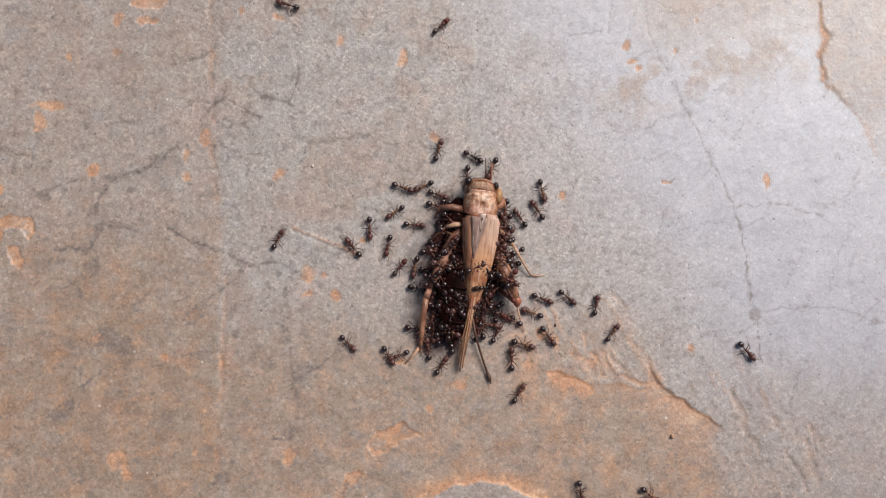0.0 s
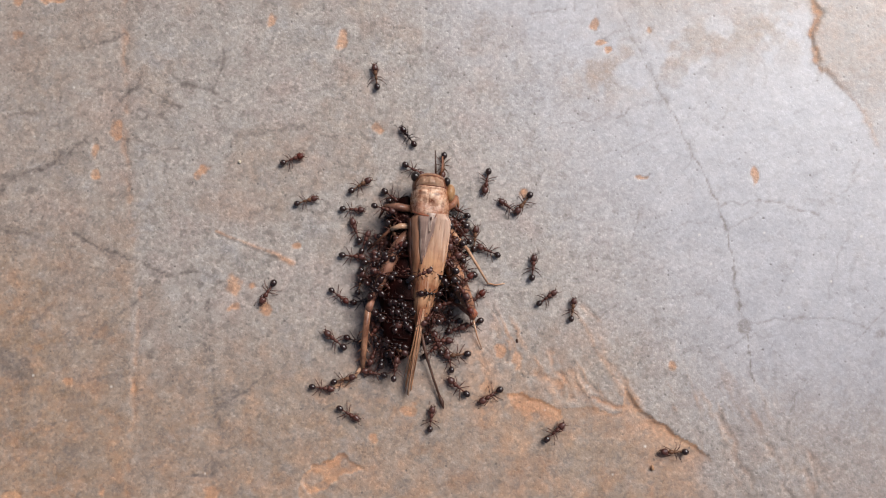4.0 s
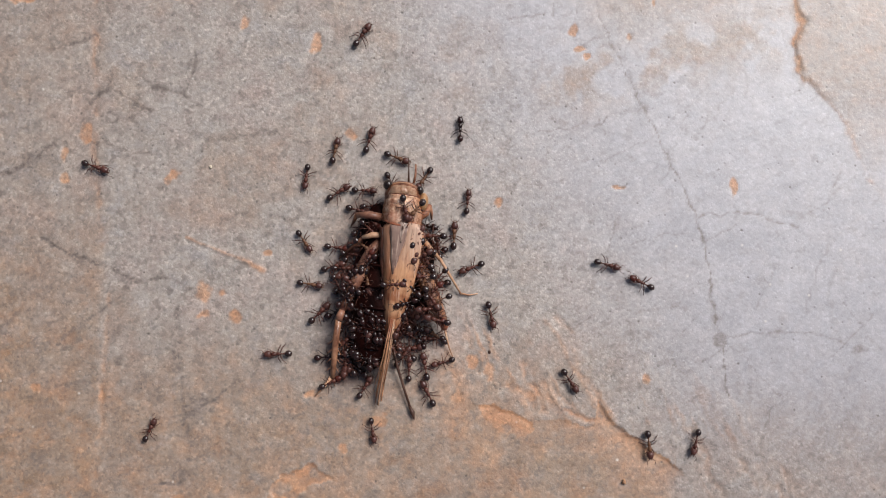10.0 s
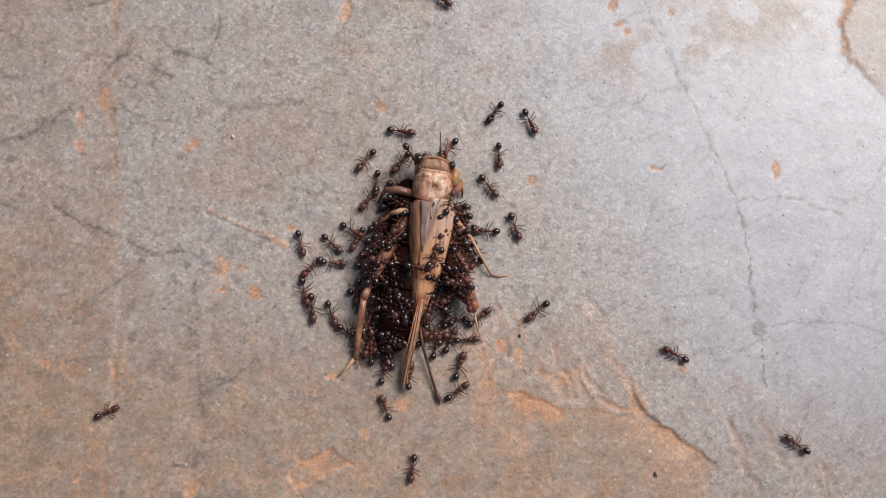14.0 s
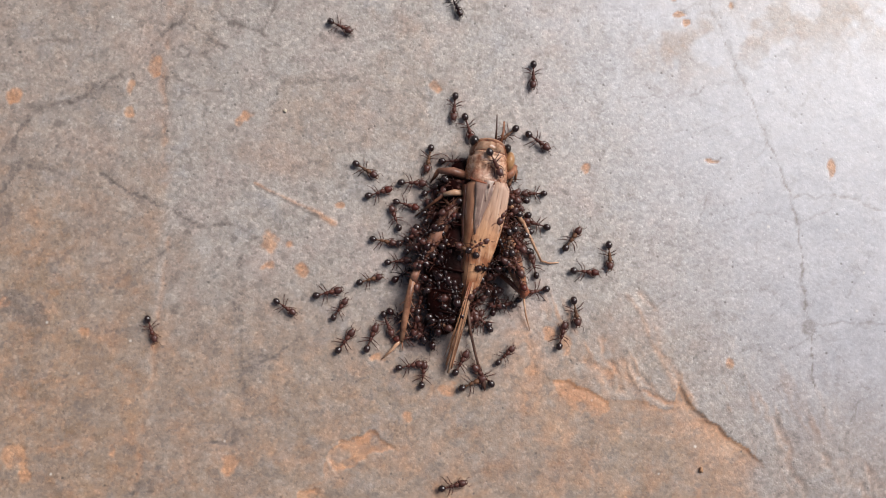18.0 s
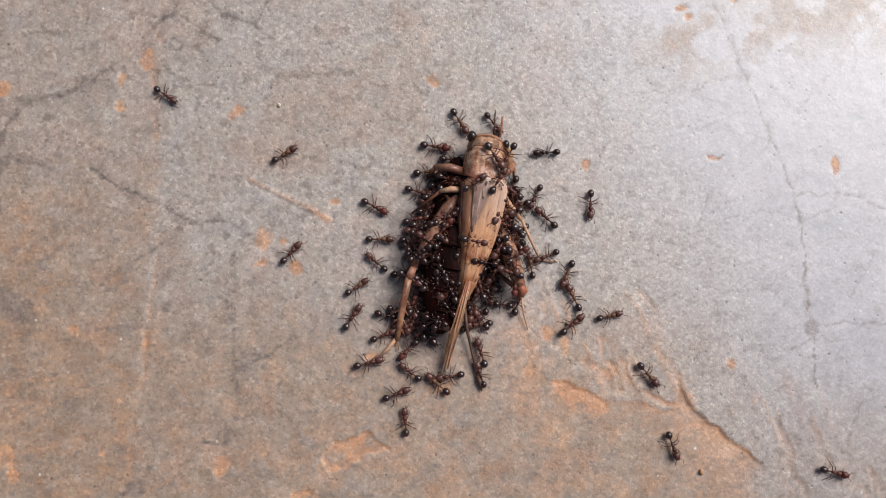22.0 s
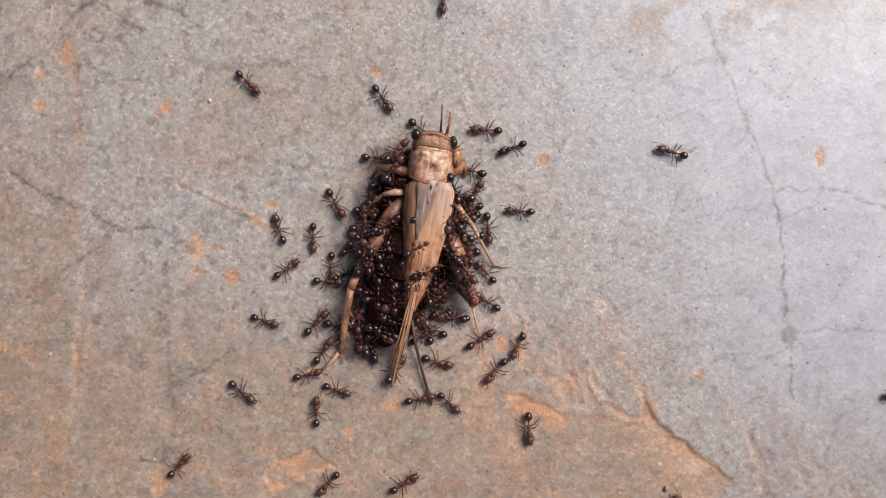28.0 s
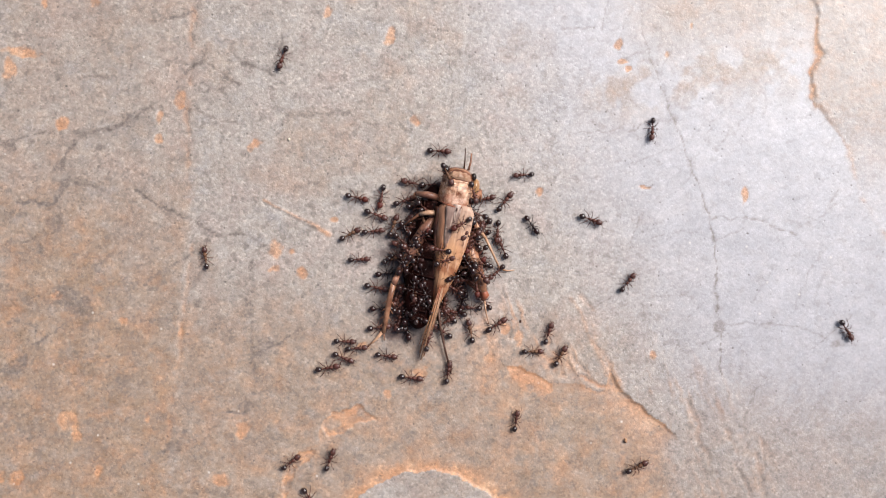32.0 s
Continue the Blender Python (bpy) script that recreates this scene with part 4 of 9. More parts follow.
    for y, w in rings:
        part("segment", tube(bmn(), [(-1.1 + w * s, y, 1.55 + 1.62 * math.sqrt(max(0.02, 1 - s * s)) * (w / 2.5)) for s in np.linspace(-0.98, 0.4, 9)], [0.14] * 9, 6), FLESH, c)

    def tegmen(rows, material, label, cols=10):
        return part("wing", saddle(bmn(), rows, cols, 0.09), material, c, label)
    tan, straw = [], []
    for i in range(19):
        f = i / 18
        y = -4.3 - 13.2 * f
        x0 = -1.75 + 1.75 * f ** 1.2 + 0.5 * max(0.0, 1 - f / 0.07) ** 2
        x1 = 1.25 + 0.10 * math.sin(math.pi * f)
        tan.append((y, x0, x1, 4.75 - 1.35 * f - 0.9 * f ** 6, 3.5 - 1.1 * f))
        xa = max(1.35 - 0.4 * f - 6.2 * f * f, -0.05) if f < 0.5 else -0.05 + 0.7 * (f - 0.5)
        xb = 3.05 + 0.22 * math.sin(math.pi * f * 1.3) - 1.75 * f ** 1.9 - 0.45 * max(0.0, 1 - f / 0.07) ** 2
        zt = 5.0 - 1.42 * f - 0.8 * f ** 6
        straw.append((y, xa, xb, zt, zt - 0.15))
    tegmen(tan, WING_TAN, "folded tan fore wing with long veins")
    pale = tegmen(straw, WING_PALE, "folded straw-coloured fore wing with long veins")
    part("rim", tube(bmn(), [(r[1] + 0.03, r[0], r[4] + 0.02) for r in straw], [0.03] * 19, 6), WING_PALE, pale)
    for k, x in enumerate((0.36, 0.66, 0.92)):
        line = [(r[1] + (r[2] - r[1]) * x, r[0], r[4] + 0.15 * (1 - abs(2 * x - 1) ** 2.6) + 0.01) for r in straw[:18 - 2 * (k % 2)]]
        part("vein", tube(bmn(), line, [0.028] * len(line), 5), WING_PALE, pale)
    flank = [(-5.0 - 12.5 * f, -2.1 + 1.85 * f ** 1.2 + 0.12 * math.sin(17 * f), -1.3 + 1.75 * f ** 1.2, 3.7 - 1.2 * f, 2.8 - 1.1 * f) for f in np.linspace(0, 1, 12)]
    part("flank", saddle(bmn(), flank, 5, 0.08), GUT_BROWN, c, "dark brown film along the wing's edge")
    side = [(-5.2 - 11.0 * f, 2.75 + 0.15 * math.sin(math.pi * f) - 1.5 * f ** 2, 3.35 - 1.6 * f ** 2, 4.5 - 1.9 * f, 2.2 - 0.8 * f) for f in np.linspace(0, 1, 10)]
    tegmen(side, WING_TAN, "wing edge bent down the flank", 5)
    dusk = [(-4.7 - 5.6 * f, -0.75 + 0.75 * f, 1.8 - 1.5 * f, 4.88 - 0.60 * f, 4.78 - 0.60 * f) for f in np.linspace(0, 1, 8)]
    part("membrane", saddle(bmn(), dusk, 6, 0.03, 4.0), WING_DARK, c, "dark grey-brown membrane between the wings")
    fold = [(-4.3 - 2.3 * f, 0.72 - 0.55 * (1 - 0.9 * f), 0.72 + 0.55 * (1 - 0.9 * f), 4.99 - 0.24 * f, 4.86 - 0.24 * f) for f in np.linspace(0, 1, 10)]
    part("wing_fold", saddle(bmn(), fold, 10, 0.05), PALE_FOLD, c, "pale whitish fold between the wing bases")
    part("scutellum", blob(bmn(), (0.75, -4.95, 4.97), (0.12, 0.26, 0.06), 6, 10), SPIKE, c, "small dark plate between the wings")
    edge = [(r[1] - 0.02, r[0], r[4] + 0.03) for r in tan[1:13]]
    part("wing_margin", tube(bmn(), edge, [0.02, 0.04] + [0.06] * 5 + [0.06, 0.05, 0.04, 0.03, 0.02], 6), PALE_FOLD, c, "pale margin of the fore wing")
    for x0, x1, w, drop, m in ((0.75, 0.05, 0.30, 0.0, PALE_BAND), (0.45, -0.30, 0.22, 0.25, WING_PALE), (1.0, 0.35, 0.17, 0.15, WING_TAN)):
        tail = [(-15.2 - (10.6 - 1.1 * drop * 3) * f, x0 + (x1 - x0) * f - w * (1.0 - 0.55 * f), x0 + (x1 - x0) * f + w * (1.0 - 0.55 * f), 3.45 - drop - 2.2 * f, 3.05 - drop - 2.2 * f) for f in np.linspace(0, 1, 10)]
        part("hind_wing", saddle(bmn(), tail, 4, 0.07), m, c, "rolled hind wing tail")
    for dx, end, r in ((-0.42, -24.2, 0.05), (-0.15, -25.6, 0.06), (0.16, -25.9, 0.05), (0.36, -24.8, 0.04)):
        part("strand", tube(bmn(), [(0.8 + 0.6 * dx, -15.5, 3.55), (0.5 + dx, -20.0, 2.55), (-0.1 + 1.4 * dx, end, 1.05)], [r * 1.6, r * 1.3, r * 0.6], 5), PALE_BAND if dx > 0 else WING_TAN, c, "thin frayed wing strand")

    def limb(name, label, pieces):
        first = None
        for piece, pts, radii, material, flat in pieces:
            bm = tube(bmn(), pts, radii, 9, flat)
            if first is None:
                first = part(name, bm, material, c, label)
            else:
                part(piece, bm, material, first)
    limb("hind_leg", "bent hind leg with a pinkish thigh and a reddish shin", [
        ("femur", [(-1.7, -6.2, 1.7), (-2.7, -8.0, 1.9), (-3.6, -10.2, 2.0), (-4.45, -12.6, 2.15), (-5.1, -14.4, 2.25), (-5.4, -15.4, 2.25)], [0.6, 0.88, 0.92, 0.74, 0.52, 0.4], LEG_PINK, 0.9),
        ("knee", [(-5.3, -15.1, 2.35), (-5.5, -15.9, 2.35), (-5.6, -16.5, 2.1)], [0.38, 0.46, 0.36], LEG_PINK, 1.0),
        ("tibia", [(-5.6, -16.2, 2.2), (-5.72, -18.6, 1.65), (-5.72, -21.0, 1.0), (-5.7, -23.2, 0.5)], [0.38, 0.40, 0.38, 0.30], LEG_AMBER, 1.0),
        ("tarsus", [(-5.75, -23.0, 0.5), (-6.5, -24.3, 0.3), (-7.5, -25.6, 0.15)], [0.24, 0.18, 0.07], PALE_BAND, 1.0),
        *[("spine", [(-5.7 - 0.2 * s, -18.6 - 1.1 * k, 1.7 - 0.3 * k), (-5.75 - 0.85 * s, -19.3 - 1.1 * k, 1.6 - 0.3 * k)], [0.08, 0.02], LEG_TAN, 1.0) for k in range(4) for s in (-1, 1)],
        ("spur", [(-5.7, -23.1, 0.5), (-5.3, -24.3, 0.2)], [0.12, 0.04], LEG_TAN, 1.0)])
    limb("hind_leg", "stout amber hind thigh with a rust-red knee", [
        ("femur", [(2.7, -8.2, 1.9), (3.7, -10.0, 2.2), (4.9, -12.2, 2.4), (6.0, -14.1, 2.2), (6.6, -15.1, 2.05)], [0.7, 1.05, 1.12, 0.85, 0.6], LEG_AMBER, 0.9),
        ("knee", [(6.4, -14.8, 2.2), (6.85, -15.5, 2.05), (6.8, -16.1, 1.8)], [0.5, 0.6, 0.32], KNEE_RED, 1.0),
        ("tibia", [(6.6, -15.6, 1.7), (5.2, -14.7, 1.3), (3.8, -13.9, 0.9)], [0.36, 0.3, 0.26], LEG_TAN, 1.0),
        ("tarsus", [(6.9, -16.0, 1.4), (7.6, -18.0, 0.6), (8.4, -19.6, 0.15)], [0.13, 0.1, 0.05], PALE_BAND, 1.0)])
    limb("middle_leg", "thin pale middle leg", [
        ("femur", [(3.0, -5.6, 2.2), (4.3, -6.9, 2.4), (5.4, -7.9, 2.2)], [0.32, 0.27, 0.21], PALE_BAND, 1.0),
        ("tibia", [(5.3, -7.7, 2.2), (7.0, -9.9, 1.2), (8.4, -11.7, 0.35)], [0.19, 0.16, 0.12], PALE_BAND, 1.0),
        ("tarsus", [(8.3, -11.6, 0.35), (9.3, -11.7, 0.2), (10.4, -11.4, 0.12)], [0.12, 0.10, 0.05], PALE_BAND, 1.0)])
    limb("front_leg", "short tan front leg", [
        ("femur", [(-1.6, -3.8, 2.2), (-3.3, -3.7, 2.7), (-4.9, -3.8, 2.3)], [0.46, 0.5, 0.34], LEG_PINK, 1.0),
        ("tibia", [(-4.9, -3.8, 2.3), (-5.3, -4.5, 1.2), (-5.6, -5.0, 0.2)], [0.3, 0.2, 0.1], LEG_DARK, 1.0)])
    limb("middle_leg", "crooked middle leg with a pale thigh", [
        ("femur", [(-1.5, -5.8, 2.3), (-2.8, -6.0, 2.9), (-3.9, -6.4, 2.6)], [0.34, 0.36, 0.24], PALE_BAND, 1.0),
        ("tibia", [(-3.8, -6.3, 2.6), (-5.1, -7.6, 1.5), (-6.6, -9.1, 0.25)], [0.2, 0.15, 0.09], LEG_DARK, 1.0)])
    limb("front_leg", "amber front leg tucked at the cheek", [
        ("femur", [(2.2, -3.4, 2.0), (3.2, -2.6, 1.9), (3.5, -1.6, 1.4)], [0.5, 0.45, 0.3], LEG_TAN, 1.0),
        ("tibia", [(3.5, -1.7, 1.4), (3.8, -2.4, 0.8), (3.9, -3.2, 0.25)], [0.26, 0.2, 0.1], LEG_TAN, 1.0)])
    spike = part("ovipositor", tube(bmn(), [(1.0, -18.5, 1.5), (1.7, -20.8, 1.0), (2.9, -23.6, 0.65), (3.9, -25.8, 0.4)], [0.2, 0.17, 0.15, 0.15], 8), SPIKE, c, "dark egg-laying spike")
    part("tip", tube(bmn(), [(3.75, -25.5, 0.42), (4.2, -26.3, 0.4), (4.5, -27.1, 0.3)], [0.16, 0.3, 0.06], 8), SPIKE, spike)
    c.matrix_basis = pose(5.55 * MM, 16.3 * MM, 0.05 * MM, 0, 0, -6.1)
    return c


build_cricket()


# ---- the ants ----
LEGS = [  # hip y, foot (side, y) in mm
    (0.42, 0.92, 1.22), (0.10, 1.18, 0.05), (-0.18, 1.02, -1.22)]


def ant_head(bm):
    """A broad squarish head, notched behind and narrower towards the jaws."""
    blob(bm, (0, 1.28, 0.62), (0.43, 0.47, 0.34), 12, 16, power=0.5)
    for v in bm.verts:
        y = v.co.y / MM - 1.28
        v.co.x *= 1.0 - 0.28 * max(0.0, y) / 0.46
        if y < -0.25:
            v.co.y += 0.10 * MM * (1 - min(1.0, abs(v.co.x) / (0.28 * MM)))
    return bm


def build_ant(head_paint, body_paint, leg_paint, label):
    """A worker ant, 3.6 mm long, that faces +y. Its legs turn at their hips."""
    a = tagged(new("ant"), label, "ant", "ants at the cricket")
    a.empty_display_size = 0.001
    head = part("head", ant_head(bmesh.new()), head_paint, a)
    for s in (-1, 1):
        part("antenna", tube(bmesh.new(), [(s * 0.14, 1.62, 0.72), (s * 0.50, 1.95, 0.95), (s * 0.46, 2.38, 0.55)], [0.034, 0.028, 0.036], 5), leg_paint, head)
        part("mandible", tube(bmesh.new(), [(s * 0.2, 1.68, 0.52), (s * 0.16, 1.86, 0.46), (s * 0.02, 1.93, 0.44)], [0.07, 0.055, 0.02], 5), body_paint, head)
    bm = blob(bmesh.new(), (0, 0.54, 0.68), (0.27, 0.38, 0.28), 7, 10)
    blob(bm, (0, 0.02, 0.63), (0.195, 0.40, 0.21), 6, 10)
    part("thorax", bm, body_paint, a)
    bm = blob(bmesh.new(), (0, -0.42, 0.58), (0.095, 0.18, 0.13), 5, 8)
    blob(bm, (0, -0.68, 0.58), (0.13, 0.14, 0.15), 5, 8)
    part("waist", bm, body_paint, a)
    part("gaster", blob(bmesh.new(), (0, -1.16, 0.60), (0.40, 0.47, 0.38), 8, 12), SHADED_ANT if head_paint is SHADED_ANT else GASTER, a, "shiny black rear body")
    for s in (-1, 1):
        for y, fx, fy in LEGS:
            dx, dy = fx - 0.15, fy - y
            bm = tube(bmesh.new(), [(0, 0, 0), (s * dx * 0.42, dy * 0.36, 0.34), (s * dx * 0.78, dy * 0.72, -0.22), (s * dx, dy, -0.52)], [0.052, 0.060, 0.038, 0.021], 5)
            part("leg", bm, leg_paint, a, at=(s * 0.15 * MM, y * MM, 0.54 * MM))
    return a


# ---- what moves ----
def crawl(ant, rows):
    """The keys that take an ant along (seconds, x, y, heading, height) in mm and degrees; on the way it faces where it goes, and its legs step, keyed here."""
    keys, steps = [], []
    for (t0, x0, y0, h0, z0), (t1, x1, y1, h1, z1) in zip(rows, rows[1:]):
        far = math.hypot(x1 - x0, y1 - y0)
        turn = (h1 - h0 + 180) % 360 - 180
        keys.append((t0, x0, y0, h0, z0))
        if far < 1.6:
            n = int(abs(turn) // 70)
            for k in range(n):
                f = (k + 1) / (n + 1)
                keys.append((t0 + (t1 - t0) * f, x0 + (x1 - x0) * f, y0 + (y1 - y0) * f, h0 + turn * f, z0 + (z1 - z0) * f))
            continue
        n = max(4, int((t1 - t0) * 5))
        pull = min(far * 0.9, 9.0)
        ax, ay = -math.sin(radians(h0)) * pull, math.cos(radians(h0)) * pull
        bx, by = -math.sin(radians(h1)) * pull, math.cos(radians(h1)) * pull
        for k in range(1, n):
            f = k / n
            p, q, r, s = 2 * f ** 3 - 3 * f * f + 1, f ** 3 - 2 * f * f + f, 3 * f * f - 2 * f ** 3, f ** 3 - f * f
            x, y = p * x0 + q * ax + r * x1 + s * bx, p * y0 + q * ay + r * y1 + s * by
            g = 6 * f * f - 6 * f
            vx, vy = g * x0 + (3 * f * f - 4 * f + 1) * ax - g * x1 + (3 * f * f - 2 * f) * bx, g * y0 + (3 * f * f - 4 * f + 1) * ay - g * y1 + (3 * f * f - 2 * f) * by
            keys.append((t0 + (t1 - t0) * f, x, y, math.degrees(math.atan2(-vx, vy)), z0 + (z1 - z0) * f))
        if far > 4:
            steps.append((t0, t1))
    keys.append(rows[-1])
    full = [keys[0]]
    for k in keys[1:]:
        last = full[-1]
        turn = (k[3] - last[3] + 180) % 360 - 180
        n = int(abs(turn) // 75)
        for i in range(n):
            f = (i + 1) / (n + 1)
            full.append(tuple(u + (v - u) * f for u, v in zip(last[:3], k[:3])) + (last[3] + turn * f, last[4] + (k[4] - last[4]) * f))
        full.append(k[:3] + (last[3] + turn, k[4]))
    legs = sorted((o for o in ant.children if o.name.startswith("leg")), key=lambda o: o.name)
    for i, leg in enumerate(legs):
        sign = 1 if i in (0, 2, 4) else -1
        seat = leg.location.copy()
        turns = [(0.0, 3 * sign)]
        for t0, t1 in steps:
            n = max(2, round((t1 - t0) / 0.2))
            turns += [(t0 + (t1 - t0) * k / n, 17 * sign * (1 if k % 2 else -1)) for k in range(n)]
        turns.append((32.0, -3 * sign))
        marks = {frame(t): (t, a) for t, a in turns}
        walk(leg, [(t, Matrix.Translation(seat) @ pose(0, 0, 0, 0, 0, a)) for t, a in marks.values()])
    return [(t, pose(x * MM, y * MM, z * MM, 0, 0, h)) for t, x, y, h, z in full]


# ---- crumbs on the floor ----
def crumb(x, y, r, material, label, seed):
    pick = random.Random(seed)
    bm = blob(bmesh.new(), (0, 0, 0), (r, r * 1.25, r * 0.8), 6, 9)
    for v in bm.verts:
        v.co *= pick.uniform(0.78, 1.18)
    ob = mesh_object("crumb", bm, material)
    ob.location = (x * MM, y * MM, r * 0.62 * MM)
    return tagged(ob, label, "crumb", "crumbs on the floor")


crumb(32.1, -18.4, 0.26, CLAY_CRUMB, "small rust-brown soil crumb on the cement", 1)
crumb(16.1, -3.1, 0.17, SPIKE, "tiny dark grit grain on the cement", 2)
crumb(-17.6, 19.0, 0.19, GRIT_PALE, "tiny pale sand grain on the cement", 3)


# ---- all the ants ----
def swarm(count):
    """All the ants: three colours and one darkened for the carcass's shade, slightly different sizes."""
    kinds = [build_ant(ANT_HEAD, ANT_BODY, ANT_LEG, "dark brown worker ant with a black rear body"),
             build_ant(RED_HEAD, ANT_BODY, ANT_LEG, "dark worker ant with a rust-red head"),
             build_ant(ANT_HEAD, PALE_BODY, ANT_LEG, "dark worker ant with an amber middle body"),
             build_ant(SHADED_ANT, SHADED_ANT, SHADED_ANT, "worker ant at the cricket, coloured nearly black for the shade there")]
    pick = random.Random(11)
    made = list(kinds)
    while len(made) < count:
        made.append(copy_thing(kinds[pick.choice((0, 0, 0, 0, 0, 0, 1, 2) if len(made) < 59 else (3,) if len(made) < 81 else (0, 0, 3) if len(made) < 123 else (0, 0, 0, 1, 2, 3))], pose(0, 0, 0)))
    for a in made:
        a.scale = [pick.uniform(0.88, 1.02)] * 3
    return made


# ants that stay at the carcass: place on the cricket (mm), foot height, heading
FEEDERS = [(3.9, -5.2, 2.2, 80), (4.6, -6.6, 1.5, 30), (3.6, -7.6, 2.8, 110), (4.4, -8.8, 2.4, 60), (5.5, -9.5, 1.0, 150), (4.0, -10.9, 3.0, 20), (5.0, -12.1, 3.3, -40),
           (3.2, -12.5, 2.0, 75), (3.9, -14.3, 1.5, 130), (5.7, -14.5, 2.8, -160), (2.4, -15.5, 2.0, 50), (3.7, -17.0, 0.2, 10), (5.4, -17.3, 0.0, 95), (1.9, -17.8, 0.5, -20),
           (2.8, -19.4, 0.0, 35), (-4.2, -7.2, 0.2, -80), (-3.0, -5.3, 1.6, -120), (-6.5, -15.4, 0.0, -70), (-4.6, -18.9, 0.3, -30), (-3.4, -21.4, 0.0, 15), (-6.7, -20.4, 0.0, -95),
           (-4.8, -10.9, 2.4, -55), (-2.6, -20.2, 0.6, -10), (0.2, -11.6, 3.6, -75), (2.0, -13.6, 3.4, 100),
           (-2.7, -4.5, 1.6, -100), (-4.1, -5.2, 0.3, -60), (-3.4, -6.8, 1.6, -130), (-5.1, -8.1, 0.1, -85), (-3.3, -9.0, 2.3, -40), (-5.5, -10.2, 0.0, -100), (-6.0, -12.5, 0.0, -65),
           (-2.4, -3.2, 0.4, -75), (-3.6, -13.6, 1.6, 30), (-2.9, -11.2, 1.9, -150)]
ants = swarm(123 + len(FEEDERS))


def motions():
    """Keys every ant."""
    walk(ants[0], crawl(ants[0], [(0, -21.1, 41.6, 73, 0.0), (1, -21.1, 60.0, 0, 0.0), (2, -21.1, 60.0, 0, 0.0), (5, -9.8, 36.2, -48, 0.0), (6, -3.8, 18.7, -77, 0.0), (7, 2.0, 24.6, -132, 0.0), (8, 6.5, 31.1, -96, 0.0), (9, -0.6, 30.5, -135, 0.0), (10, 0.5, 35.1, -35, 0.0), (11, 1.3, 35.9, -72, 0.0), (12, 1.0, 36.6, 155, 0.0), (13, 1.5, 37.1, -7, 0.0), (16, 18.6, 25.9, -152, 0.0), (17, 18.7, 23.1, -173, 0.0), (18, 11.3, 17.6, -122, 0.0), (19, 9.2, 15.9, -153, 0.0), (20, 7.9, 15.3, -135, 4.0), (21, 6.0, 14.0, 166, 4.7), (22, 6.4, 14.3, -141, 4.7), (23, 6.6, 14.3, -146, 4.7), (24, 3.4, 11.5, -129, 3.7), (25, -0.0, 13.7, -82, 0.0), (26, 0.1, 14.0, -78, 0.0), (29, -0.1, 14.2, -92, 0.0), (30, -0.1, 14.1, -86, 0.0), (31, 0.3, 14.3, -85, 0.0), (32, -0.2, 14.5, 81, 0.0)]))
    walk(ants[1], crawl(ants[1], [(0, 0.2, 38.6, -47, 0.0), (1, -7.0, 21.4, -56, 0.0), (2, -15.8, 18.1, -67, 0.0), (5, -9.8, 20.4, -18, 0.0), (6, -11.8, 10.6, 1, 0.0), (7, -4.8, 11.6, 173, 0.0), (8, -3.7, 10.9, -160, 0.0), (9, -1.2, 9.7, 141, 0.0), (10, -2.3, 9.3, -97, 0.0), (11, -3.0, 9.4, -93, 0.0), (12, -3.8, 8.9, -141, 0.0), (13, -3.6, 8.8, -133, 0.0), (16, -3.5, 8.0, -87, 0.0), (17, -3.3, 8.6, -79, 0.0), (18, -3.2, 9.2, -103, 0.0), (19, -2.6, 9.2, -91, 0.0), (20, -1.4, 9.2, -86, 0.0), (21, -0.6, 8.7, -101, 0.0), (22, 1.6, 6.2, -36, 2.4), (23, 2.7, 6.2, -142, 2.8), (24, 5.3, 5.1, 17, 4.1), (25, 6.1, 5.9, -26, 4.1), (26, 5.3, 3.7, -37, 3.9), (29, 8.4, 7.8, -62, 0.0), (30, 8.9, 7.4, -135, 0.0), (31, 8.2, 7.1, -128, 3.3), (32, 8.3, 6.9, 146, 3.3)]))
    walk(ants[2], crawl(ants[2], [(0, -0.1, 21.1, -18, 0.0), (1, -0.8, 17.5, -99, 0.0), (2, -0.3, 18.4, -125, 0.0), (5, -0.2, 32.8, -117, 0.0), (6, -1.3, 26.0, -7, 0.0), (7, 17.6, 28.3, -6, 0.0), (8, 13.3, 24.6, 118, 0.0), (9, 8.2, 21.0, 124, 0.0), (10, 4.8, 20.2, -111, 0.0), (11, 5.6, 19.7, -110, 0.0), (12, 4.7, 20.0, 177, 0.0), (13, 4.5, 17.7, -142, 0.0), (16, 8.9, 16.1, -131, 0.0), (17, 9.3, 15.6, 158, 0.0), (18, -0.9, 14.7, 173, 0.0), (19, -1.4, 14.9, -167, 0.0), (20, -2.3, 13.7, 142, 0.0), (21, -0.7, 12.7, -73, 0.0), (22, -0.6, 12.7, -79, 0.0), (23, 0.2, 12.6, -79, 3.0), (24, 0.0, 12.5, -70, 0.0), (25, -1.2, 11.8, -70, 0.0), (26, -1.8, 11.6, -109, 0.0), (29, 3.2, 15.0, -154, 3.6), (30, 3.6, 15.2, -142, 3.9), (31, 3.2, 15.0, -122, 3.6), (32, 4.1, 15.9, -150, 4.3)]))
